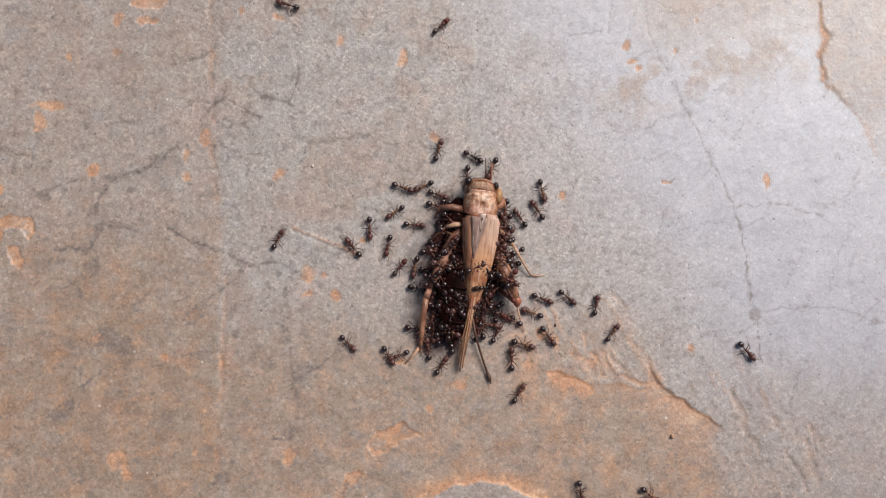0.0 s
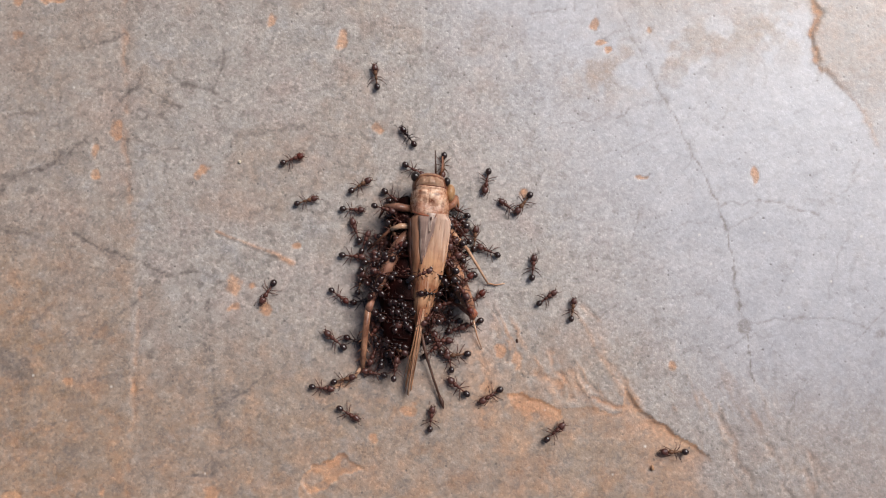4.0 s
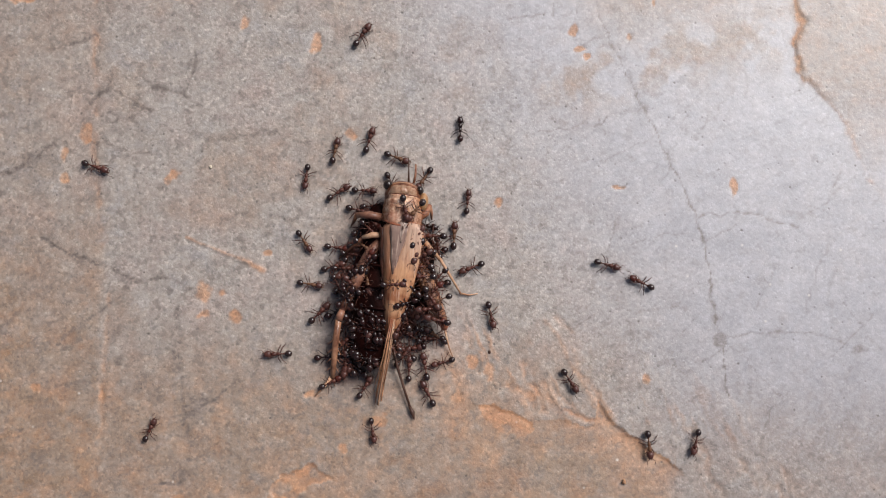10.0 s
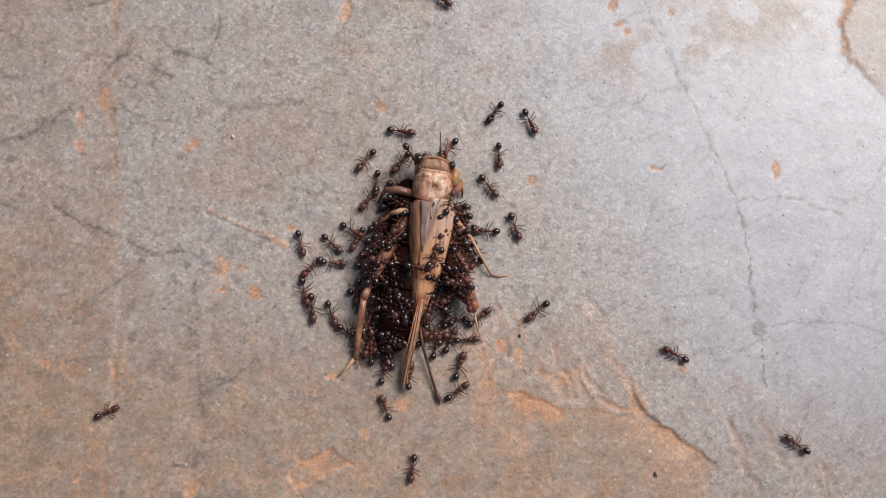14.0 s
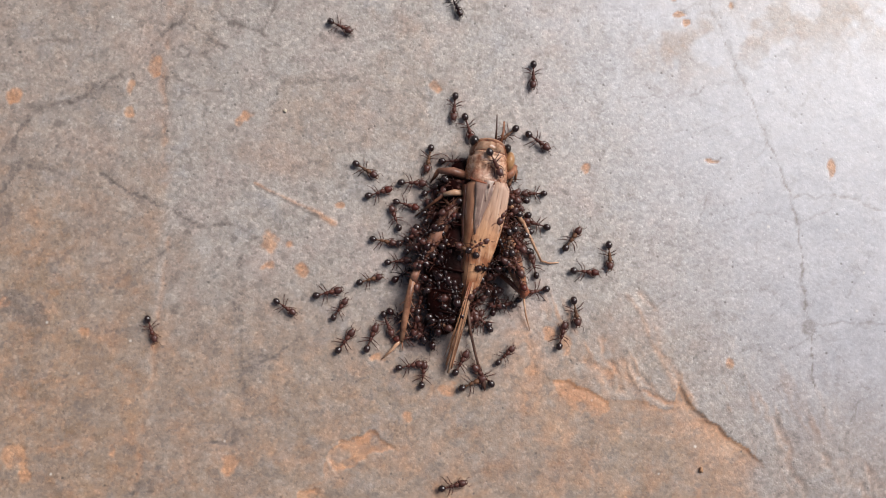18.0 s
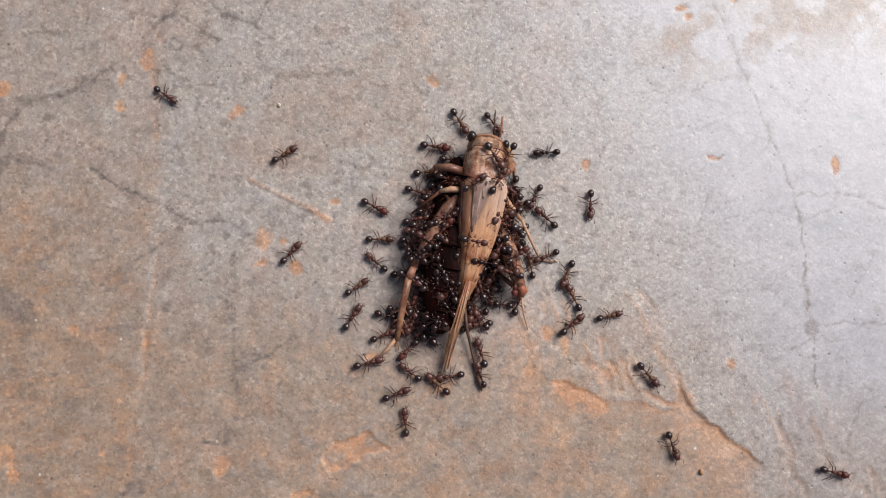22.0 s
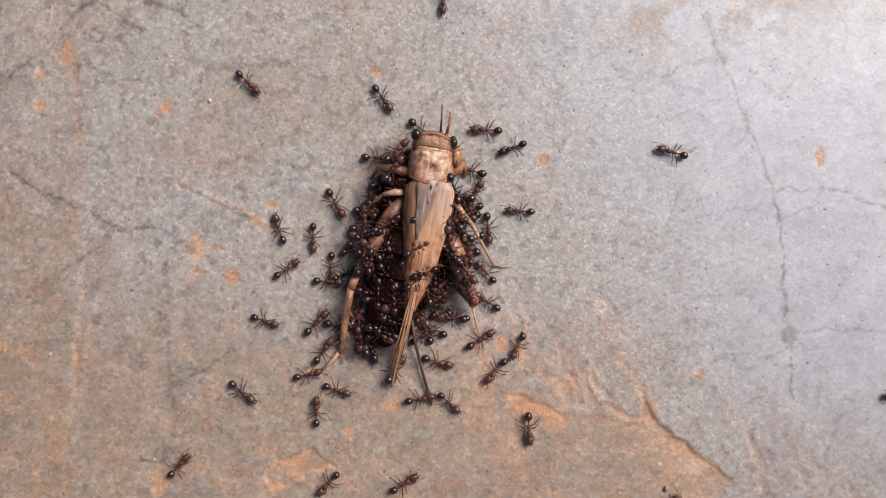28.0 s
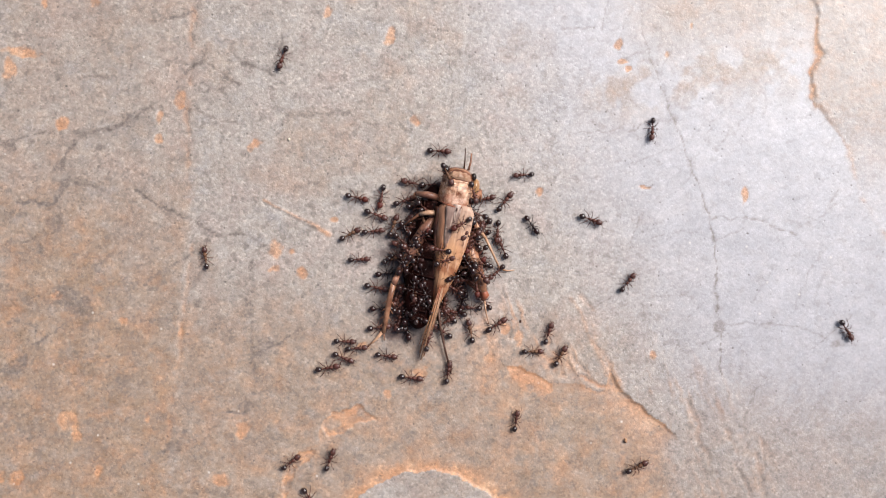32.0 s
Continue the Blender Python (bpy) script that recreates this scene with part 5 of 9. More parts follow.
    walk(ants[3], crawl(ants[3], [(0, 4.7, 20.3, -119, 0.0), (1, 1.5, 21.0, -132, 0.0), (2, 4.4, 19.8, -163, 0.0), (5, 2.2, 22.4, 142, 0.0), (6, 5.1, 22.1, -81, 0.0), (7, 8.8, 23.0, -96, 0.0), (8, 12.8, 20.3, -72, 0.0), (9, 11.9, 20.9, 178, 0.0), (10, 12.5, 23.6, 0, 0.0), (11, 5.0, 35.7, 50, 0.0), (12, 8.8, 32.0, -179, 0.0), (13, 12.9, 23.7, -150, 0.0), (16, 11.5, 20.7, -161, 0.0), (17, 10.5, 23.0, 143, 0.0), (18, 0.9, 32.8, -150, 0.0), (19, 8.6, 27.7, -119, 0.0), (20, 13.4, 32.9, 2, 0.0), (21, 26.1, 38.7, 21, 0.0), (22, 12.7, 15.9, 97, 0.0), (23, 9.1, 20.9, 127, 0.0), (24, 15.0, 14.6, -176, 0.0), (25, 17.3, 20.1, -154, 0.0), (26, 17.7, 18.4, -132, 0.0), (29, 13.0, 14.9, -129, 0.0), (30, 15.4, 14.9, -88, 0.0), (31, 19.6, 15.5, 135, 0.0), (32, 16.4, 10.3, -139, 0.0)]))
    walk(ants[4], crawl(ants[4], [(0, 7.4, 18.7, 156, 0.0), (1, 7.2, 18.8, -176, 0.0), (2, 7.5, 18.4, 163, 0.0), (5, 7.0, 18.4, -175, 0.0), (6, 6.7, 18.8, -166, 0.0), (7, 7.9, 18.2, 141, 0.0), (8, 7.9, 18.4, 143, 0.0), (9, 8.0, 17.8, 158, 0.0), (10, 8.2, 17.7, 145, 0.0), (11, 7.9, 18.0, 109, 0.0), (12, 7.7, 18.1, 117, 0.0), (13, 7.5, 18.1, 141, 0.0), (16, 7.3, 18.6, 136, 0.0), (17, 7.8, 18.2, 125, 0.0), (18, 7.9, 18.0, 133, 0.0), (19, 7.6, 18.1, 131, 0.0), (20, 8.1, 18.8, 143, 0.0), (21, 5.9, 18.6, 154, 0.0), (22, 2.6, 18.7, -143, 0.0), (23, 4.5, 17.4, -151, 0.0), (24, 3.9, 18.1, 152, 0.0), (25, 4.2, 18.4, 150, 0.0), (26, 4.7, 18.2, -150, 0.0), (29, 4.2, 17.1, -120, 0.0), (30, 4.6, 17.2, -112, 0.0), (31, 1.4, 0.1, 173, 1.8), (32, 1.4, 0.1, 173, 1.8)]))
    walk(ants[5], crawl(ants[5], [(0, -5.1, 16.0, -109, 0.0), (1, -4.5, 14.7, -42, 0.0), (2, -4.6, 14.7, 141, 0.0), (5, -2.0, 16.0, -158, 0.0), (6, 1.0, 17.6, -73, 0.0), (7, 1.1, 18.5, -53, 0.0), (8, 1.7, 19.2, -69, 0.0), (9, 3.4, 20.5, 131, 0.0), (10, -2.6, 20.9, -14, 0.0), (11, -2.9, 21.2, -1, 0.0), (12, -2.4, 21.4, 127, 0.0), (13, -2.0, 18.3, -119, 0.0), (16, -6.4, 12.3, 158, 0.0), (17, -6.5, 12.1, 159, 0.0), (18, -8.1, 12.9, -118, 0.0), (19, -4.9, 16.4, 103, 0.0), (20, -6.1, 17.7, -73, 0.0), (21, -14.4, 12.9, -61, 0.0), (22, -16.6, 13.4, -54, 0.0), (23, -9.0, 6.0, -63, 0.0), (24, -9.3, 4.1, 49, 0.0), (25, -9.2, 4.0, 14, 0.0), (26, -9.0, 4.6, -10, 0.0), (29, -9.5, 6.5, -94, 0.0), (30, -8.7, 5.7, -107, 0.0), (31, -11.1, 7.1, -95, 0.0), (32, -8.3, 6.8, -57, 0.0)]))
    walk(ants[6], crawl(ants[6], [(0, -2.1, 16.2, 114, 0.0), (1, -3.9, 4.7, 12, 0.0), (2, -5.9, -7.6, 120, 0.0), (5, -4.2, -7.3, -62, 0.0), (6, -5.3, -7.4, 134, 0.0), (7, -8.3, -4.3, -150, 0.0), (8, -12.5, -1.9, -131, 0.0), (9, -5.2, 5.1, -99, 0.0), (10, -5.5, 4.9, -99, 0.0), (11, -5.5, 4.9, -99, 0.0), (12, -5.6, 5.0, -106, 0.0), (13, -5.6, 4.8, -100, 0.0), (16, -5.4, 4.7, -87, 0.0), (17, -5.3, 4.8, -93, 0.0), (18, -5.5, 4.9, -97, 0.0), (19, -5.5, 5.1, -100, 0.0), (20, -5.5, 4.9, -101, 0.0), (21, -5.5, 4.8, -103, 0.0), (22, -5.4, 4.8, -86, 0.0), (23, -5.4, 5.0, -98, 0.0), (24, -8.0, 5.7, -121, 0.0), (25, -14.0, 2.3, -170, 0.0), (26, -9.0, 1.5, -69, 0.0), (29, -8.5, 2.5, -51, 0.0), (30, -6.5, 2.7, -24, 0.0), (31, -10.1, 4.6, 25, 0.0), (32, -27.4, 1.9, 12, 0.0)]))
    walk(ants[7], crawl(ants[7], [(0, -0.2, 15.0, -109, 0.0), (1, -0.4, 13.4, -103, 0.0), (2, -0.4, 13.2, -100, 0.0), (5, 0.3, 12.7, -110, 3.0), (6, -0.7, 14.2, -68, 0.0), (7, 2.4, 16.8, -76, 0.0), (8, 1.2, 15.9, -137, 0.0), (9, 0.9, 15.6, -167, 0.0), (10, 0.9, 16.2, -92, 0.0), (11, 1.5, 18.3, -114, 0.0), (12, -1.5, 17.9, -110, 0.0), (13, -1.0, 14.5, -78, 0.0), (16, -0.7, 12.7, -101, 0.0), (17, 0.3, 12.2, -73, 0.0), (18, -0.2, 11.1, -61, 0.0), (19, -0.5, 12.3, -91, 0.0), (20, 1.3, 11.4, -60, 0.0), (21, 5.3, 11.2, -48, 4.7), (22, 4.4, 11.2, -52, 4.5), (23, 5.5, 17.9, 158, 0.0), (24, 6.8, 14.9, 147, 4.7), (25, 6.7, 14.5, -136, 4.7), (26, 7.9, 17.2, 168, 0.0), (29, 8.0, 14.2, -157, 3.8), (30, 9.3, 12.2, -155, 0.0), (31, 7.1, 14.8, 151, 4.5), (32, 7.8, 13.8, -161, 4.0)]))
    walk(ants[8], crawl(ants[8], [(0, -0.3, 13.4, -107, 0.0), (1, -1.4, 10.4, -70, 0.0), (2, -2.9, 9.1, -141, 0.0), (5, -3.3, 10.7, -114, 0.0), (6, -3.8, 8.1, -72, 0.0), (7, 0.3, 12.4, -78, 0.0), (8, -0.3, 10.7, -102, 0.0), (9, 0.4, 13.8, -121, 0.0), (10, 0.3, 13.8, -104, 0.0), (11, -0.1, 15.2, -121, 0.0), (12, -0.0, 13.9, -93, 0.0), (13, -1.4, 13.0, -139, 0.0), (16, -2.3, 11.0, -98, 0.0), (17, -2.1, 11.3, -100, 0.0), (18, -2.7, 11.7, -88, 0.0), (19, -2.4, 11.0, -106, 0.0), (20, -2.0, 11.0, -102, 0.0), (21, -2.2, 11.0, -66, 0.0), (22, -1.4, 10.4, -101, 0.0), (23, -2.2, 9.4, 145, 0.0), (24, -11.4, 8.2, 128, 0.0), (25, -12.0, 9.0, -83, 0.0), (26, -6.4, 25.4, -124, 0.0), (29, 0.1, 18.5, 109, 0.0), (30, -0.1, 19.2, 132, 0.0), (31, 0.7, 18.3, -147, 0.0), (32, 2.8, 19.2, -88, 0.0)]))
    walk(ants[9], crawl(ants[9], [(0, -6.0, 12.6, 124, 0.0), (1, -7.3, 11.6, 4, 0.0), (2, -19.0, 11.6, 114, 0.0), (5, -7.1, 14.8, 105, 0.0), (6, -7.3, 14.8, -83, 0.0), (7, -7.3, 14.7, -91, 0.0), (8, -7.2, 14.3, -70, 0.0), (9, -8.2, 12.1, 172, 0.0), (10, 3.4, 4.1, -36, 2.0), (11, 6.2, 11.5, -89, 4.7), (12, 6.2, 10.7, -160, 4.7), (13, 7.1, 11.1, -17, 4.6), (16, 8.0, 12.1, -54, 3.6), (17, 8.9, 12.6, 134, 0.0), (18, 8.6, 12.8, 157, 0.0), (19, 9.0, 12.8, 147, 0.0), (20, 12.7, 11.5, 149, 0.0), (21, 18.1, 6.8, 17, 0.0), (22, 20.7, -1.9, -72, 0.0), (23, 20.1, -2.1, 143, 0.0), (24, 19.9, -1.5, 85, 0.0), (25, 15.3, -2.2, 74, 0.0), (26, 16.2, -3.3, 130, 0.0), (29, 15.4, -4.8, 125, 0.0), (30, 14.9, -8.3, 133, 0.0), (31, 16.3, -10.4, -173, 0.0), (32, 18.0, -7.1, -85, 0.0)]))
    walk(ants[10], crawl(ants[10], [(0, -3.5, 10.8, -95, 0.0), (1, -3.9, 11.7, -110, 0.0), (2, -5.5, 12.8, -89, 0.0), (5, -3.4, 12.7, -164, 0.0), (6, -4.8, 12.1, -10, 0.0), (7, -2.3, 15.2, -105, 0.0), (8, -6.0, 17.7, 176, 0.0), (9, -6.2, 17.6, 170, 0.0), (10, -6.0, 17.9, 173, 0.0), (11, -3.7, 13.2, -144, 0.0), (12, -4.6, 14.7, -132, 0.0), (13, -5.8, 7.0, -135, 0.0), (16, -5.7, 6.9, -124, 0.0), (17, -2.3, 7.9, -68, 0.0), (18, -4.2, 7.5, 24, 0.0), (19, -4.0, 7.2, -76, 0.0), (20, -4.0, 6.9, -69, 0.0), (21, -1.8, 7.3, -88, 0.0), (22, -1.5, 7.3, -73, 0.0), (23, -0.8, 6.2, -141, 0.0), (24, -1.1, 6.1, -96, 0.0), (25, -1.2, 6.0, -81, 0.0), (26, -1.2, 9.0, -102, 0.0), (29, 0.0, 11.0, -74, 0.0), (30, 0.9, 11.0, -131, 0.0), (31, 0.9, 11.2, -59, 0.0), (32, 9.6, 13.2, -72, 0.0)]))
    walk(ants[11], crawl(ants[11], [(0, -9.6, 10.4, -178, 0.0), (1, -7.6, 7.7, -80, 0.0), (2, -4.0, 7.3, -96, 0.0), (5, -3.8, 7.3, -96, 0.0), (6, -2.7, 5.1, -66, 0.0), (7, -2.5, 5.1, -72, 0.0), (8, -2.2, -1.1, -49, 1.5), (9, -0.3, -2.7, -134, 0.0), (10, -1.0, -4.6, 169, 0.0), (11, -1.7, -6.2, 103, 0.0), (12, 1.1, -6.9, 74, 0.0), (13, 1.6, -6.7, 28, 0.0), (16, 0.5, -4.4, 99, 0.0), (17, 1.7, -4.6, -172, 2.1), (18, -1.6, 1.1, -168, 1.5), (19, -0.3, -1.6, -119, 0.0), (20, 3.5, 2.8, 128, 3.1), (21, 4.4, 1.7, 122, 3.5), (22, 7.3, 0.4, 78, 0.0), (23, 9.8, -1.3, 84, 0.0), (24, 9.6, -0.9, 109, 0.0), (25, 8.3, -1.5, 47, 0.0), (26, 8.1, -1.4, 65, 0.0), (29, 9.0, -2.3, 91, 0.0), (30, 8.8, -2.6, 94, 0.0), (31, 6.9, -2.6, 88, 0.0), (32, 7.1, -2.6, 81, 0.0)]))
    walk(ants[12], crawl(ants[12], [(0, 14.3, 15.6, -167, 0.0), (1, 21.8, 26.4, -162, 0.0), (2, 23.2, 18.7, 56, 0.0), (5, 14.1, 10.8, 111, 0.0), (6, 14.9, 11.2, 92, 0.0), (7, 14.7, 11.9, -101, 0.0), (8, 12.0, 10.6, -93, 0.0), (9, 6.4, 8.3, -18, 4.4), (10, 11.8, 10.7, -3, 0.0), (11, 11.2, 11.1, -163, 0.0), (12, 11.0, 11.5, -156, 0.0), (13, 14.6, 12.2, 172, 0.0), (16, 16.0, 6.0, 64, 0.0), (17, 12.5, 7.5, 76, 0.0), (18, 15.9, 6.5, -33, 0.0), (19, 15.5, 5.7, 147, 0.0), (20, 14.6, 4.6, 116, 0.0), (21, 16.4, 1.9, 147, 0.0), (22, 15.8, 2.5, 160, 0.0), (23, 14.4, -0.5, -165, 0.0), (24, 6.3, -2.9, 167, 0.0), (25, 6.1, -5.7, 80, 0.0), (26, 5.4, -6.2, 25, 0.0), (29, 8.2, -6.3, -6, 0.0), (30, 8.1, -5.9, -6, 0.0), (31, 8.5, -5.2, -14, 0.0), (32, 9.3, -5.1, 16, 0.0)]))
    walk(ants[13], crawl(ants[13], [(0, 13.7, 12.8, 33, 0.0), (1, 10.8, 18.1, 43, 0.0), (2, 13.1, 21.3, 168, 0.0), (5, 11.7, 14.5, 134, 0.0), (6, 13.7, 13.6, 148, 0.0), (7, 13.8, 14.3, -63, 0.0), (8, 11.8, 13.7, 45, 0.0), (9, 17.5, 13.1, 47, 0.0), (10, 30.1, 7.4, -106, 0.0), (11, 40.1, 26.0, -158, 0.0), (12, 25.8, 37.8, 179, 0.0), (13, 16.7, 21.7, -150, 0.0), (16, 16.7, 22.2, 160, 0.0), (17, 14.3, 23.5, 113, 0.0), (18, 10.4, 25.3, -178, 0.0), (19, 8.7, 24.6, 71, 0.0), (20, 11.7, 20.5, -138, 0.0), (21, 11.8, 18.1, 149, 0.0), (22, 8.0, 14.6, 154, 3.7), (23, 8.0, 15.5, 163, 3.9), (24, 10.7, 15.4, 72, 0.0), (25, 0.7, 4.0, 46, 1.0), (26, 0.7, 4.0, 46, 1.0), (29, -0.3, 8.7, -73, 0.0), (30, -0.3, 8.6, -79, 0.0), (31, -1.7, 10.9, -51, 0.0), (32, -1.3, 12.0, -66, 0.0)]))
    walk(ants[14], crawl(ants[14], [(0, 11.3, 11.7, 35, 0.0), (1, 10.8, 10.8, 71, 0.0), (2, 10.3, 11.7, 42, 0.0), (5, 8.9, 12.7, 143, 0.0), (6, 10.1, 13.3, 146, 0.0), (7, 6.6, 14.0, -151, 4.7), (8, 6.8, 14.0, -101, 4.6), (9, 6.3, 14.2, -148, 4.7), (10, 6.0, 13.7, -169, 4.7), (11, 2.6, 15.6, -137, 0.0), (12, 5.1, 9.5, -168, 4.6), (13, 3.8, 9.0, -128, 4.0), (16, 11.8, 3.3, -145, 0.0), (17, 11.7, 2.9, 34, 0.0), (18, 11.8, 3.2, 18, 0.0), (19, 11.9, 2.8, -16, 0.0), (20, 11.7, 3.1, 49, 0.0), (21, 13.3, 4.0, 112, 0.0), (22, 13.4, 4.3, 116, 0.0), (23, 13.7, 4.0, 133, 0.0), (24, 13.4, 4.0, -131, 0.0), (25, 0.4, -1.1, -6, 0.9), (26, 0.4, -1.1, -6, 0.9), (29, -1.9, -2.7, 20, 0.0), (30, -3.2, -2.0, -53, 0.0), (31, -2.2, -2.3, -5, 1.5), (32, -1.0, -1.5, -26, 0.0)]))
    walk(ants[15], crawl(ants[15], [(0, -11.8, 7.6, 39, 0.0), (1, -11.6, 7.9, 29, 0.0), (2, -10.6, 5.8, 110, 0.0), (5, -14.4, 1.3, -172, 0.0), (6, -10.8, -7.1, -30, 0.0), (7, -15.7, -9.8, -146, 0.0), (8, -18.7, -2.6, -142, 0.0), (9, -13.8, -3.7, 105, 0.0), (10, -9.0, -3.4, 92, 0.0), (11, -11.7, -3.0, 27, 0.0), (12, -8.2, -0.9, -106, 0.0), (13, -8.2, 0.8, -15, 0.0), (16, -6.2, -5.9, -37, 0.0), (17, -6.1, -6.0, -32, 0.0), (18, -6.0, -6.2, -18, 0.0), (19, -3.9, -6.2, 101, 0.0), (20, -2.8, -10.1, -8, 0.0), (21, -3.1, -10.4, 1, 0.0), (22, -5.6, -8.9, -71, 0.0), (23, -5.9, -8.9, -82, 0.0), (24, -6.2, -8.9, -82, 0.0), (25, -11.1, -14.2, -15, 0.0), (26, -16.2, -8.9, -39, 0.0), (29, -11.4, -10.9, -15, 0.0), (30, -10.2, -11.6, -81, 0.0), (31, -10.3, -11.5, -70, 0.0), (32, -9.8, -11.6, -75, 0.0)]))
    walk(ants[16], crawl(ants[16], [(0, -7.0, 8.0, 168, 0.0), (1, -7.3, 7.9, 169, 0.0), (2, -3.8, 4.4, -173, 0.0), (5, -0.6, 10.8, -103, 0.0), (6, -1.4, 10.5, -88, 0.0), (7, -0.8, 10.4, -100, 0.0), (8, -2.1, 6.2, -67, 0.0), (9, -1.8, 8.5, -82, 0.0), (10, -2.7, 7.0, -74, 0.0), (11, -2.8, 6.2, -93, 0.0), (12, -2.6, 4.4, 176, 0.0), (13, -5.8, 0.2, -178, 0.0), (16, -3.9, -2.8, -107, 0.0), (17, -3.8, -3.4, -121, 0.0), (18, -4.3, -4.3, -154, 0.0), (19, -5.1, -4.7, 155, 0.0), (20, -4.0, -3.5, -152, 0.0), (21, -4.3, -6.0, -140, 0.0), (22, -4.2, -5.8, -64, 0.0), (23, -4.1, -6.3, -143, 0.0), (24, -4.0, -6.2, -139, 0.0), (25, -5.9, -8.0, -57, 0.0), (26, -5.8, -8.1, -63, 0.0), (29, -6.0, -8.8, -75, 0.0), (30, -7.4, -6.8, -147, 0.0), (31, -6.4, -8.8, 108, 0.0), (32, -6.1, -8.6, -81, 0.0)]))
    walk(ants[17], crawl(ants[17], [(0, -5.5, 4.8, -39, 0.0), (1, -6.0, 4.8, -74, 0.0), (2, -6.8, 3.4, -99, 0.0), (5, -4.8, 2.2, -102, 0.0), (6, -2.9, -0.1, -44, 0.0), (7, -2.1, -6.1, -51, 0.0), (8, -1.3, -6.3, 87, 0.0), (9, -2.5, -6.2, -127, 1.5), (10, -2.9, -6.8, -63, 0.0), (11, 6.2, -15.2, -53, 0.0), (12, -0.7, -5.9, -51, 0.0), (13, -0.5, -5.3, -39, 0.0), (16, -1.6, -5.8, 99, 0.0), (17, -2.0, -6.0, 108, 0.0), (18, -2.0, -5.8, 101, 0.0), (19, -1.6, -6.0, 105, 0.0), (20, -1.1, -6.2, 106, 0.0), (21, -1.4, -6.8, 123, 0.0), (22, -1.2, -7.1, 138, 0.0), (23, 1.4, -7.2, 79, 0.0), (24, 1.0, -6.9, -9, 0.0), (25, 1.8, -2.8, 44, 2.6), (26, 3.6, -3.1, -13, 2.4), (29, 7.0, 0.4, 99, 0.0), (30, 8.1, 2.6, 150, 0.0), (31, 10.8, -1.0, 143, 0.0), (32, 10.9, -0.8, 43, 0.0)]))
    walk(ants[18], crawl(ants[18], [(0, -3.3, 5.0, 167, 0.0), (1, -3.4, 2.0, -67, 0.0), (2, -3.8, 1.8, -66, 0.0), (5, -2.3, 4.9, -54, 0.0), (6, -3.2, 3.5, -60, 0.0), (7, -4.2, 7.3, -97, 0.0), (8, -4.3, 8.3, -63, 0.0), (9, -4.4, 9.7, 167, 0.0), (10, -6.2, 10.1, -145, 0.0), (11, -6.5, 10.0, -134, 0.0), (12, -6.9, 10.2, -160, 0.0), (13, -9.5, 9.1, 169, 0.0), (16, -6.7, 3.1, -121, 0.0), (17, -7.1, 2.2, -157, 0.0), (18, -6.7, 0.4, -70, 0.0), (19, -4.9, -2.1, -127, 0.0), (20, -10.0, 6.3, -112, 0.0), (21, -10.4, -8.6, -178, 0.0), (22, -7.5, -0.7, -52, 0.0), (23, -5.5, 2.3, -141, 0.0), (24, -3.5, 3.1, -22, 0.0), (25, -2.7, 3.3, -125, 0.0), (26, -5.1, 4.6, -92, 0.0), (29, -4.0, 1.5, 172, 0.0), (30, 0.3, 3.2, -135, 0.0), (31, -0.6, 5.2, -75, 0.0), (32, -2.3, 3.9, -65, 0.0)]))
    walk(ants[19], crawl(ants[19], [(0, -22.3, 8.7, -28, 0.0), (1, -44.2, -5.7, -163, 0.0), (2, -77.0, -5.7, 90, 0.0), (13, -77.0, -5.7, 90, 0.0), (16, -45.9, -20.0, 97, 0.0), (17, -43.6, 2.7, -22, 0.0), (18, -30.4, -6.6, -156, 0.0), (19, -12.0, -10.2, 169, 0.0), (20, -39.0, -25.3, 125, 0.0), (21, -16.3, -11.2, -27, 0.0), (22, -15.0, 2.5, -38, 0.0), (23, -13.0, -3.5, -125, 0.0), (24, -40.6, -2.4, -50, 0.0), (25, -40.8, -17.9, -178, 0.0), (26, -40.8, -46.0, -180, 0.0), (29, -9.2, -8.9, -98, 0.0), (30, -10.4, -8.4, -114, 0.0), (31, -15.4, -6.2, -100, 0.0), (32, -13.7, -24.9, -47, 0.0)]))
    walk(ants[20], crawl(ants[20], [(0, -12.6, -5.5, -136, 0.0), (1, -30.5, -11.6, 170, 0.0), (2, -30.5, -46.0, -180, 0.0), (13, -30.5, -46.0, -180, 0.0), (16, -23.1, -18.2, -90, 0.0), (17, -13.0, -6.3, -64, 0.0), (18, -9.8, -3.2, -31, 0.0), (19, -7.8, -3.6, -75, 0.0), (20, -6.1, -4.4, -101, 0.0), (21, -4.6, -3.7, -96, 0.0), (22, -3.2, -3.7, -158, 0.0), (23, -3.4, -2.9, -70, 0.0), (24, 0.4, -4.8, -30, 0.0), (25, 0.3, -1.4, -76, 1.6), (26, 2.1, 4.6, 74, 1.9), (29, 6.0, 9.0, 145, 4.5), (30, 6.7, 8.9, 158, 4.4), (31, 1.9, -3.2, -9, 1.6), (32, 1.9, -3.2, -9, 1.6)]))
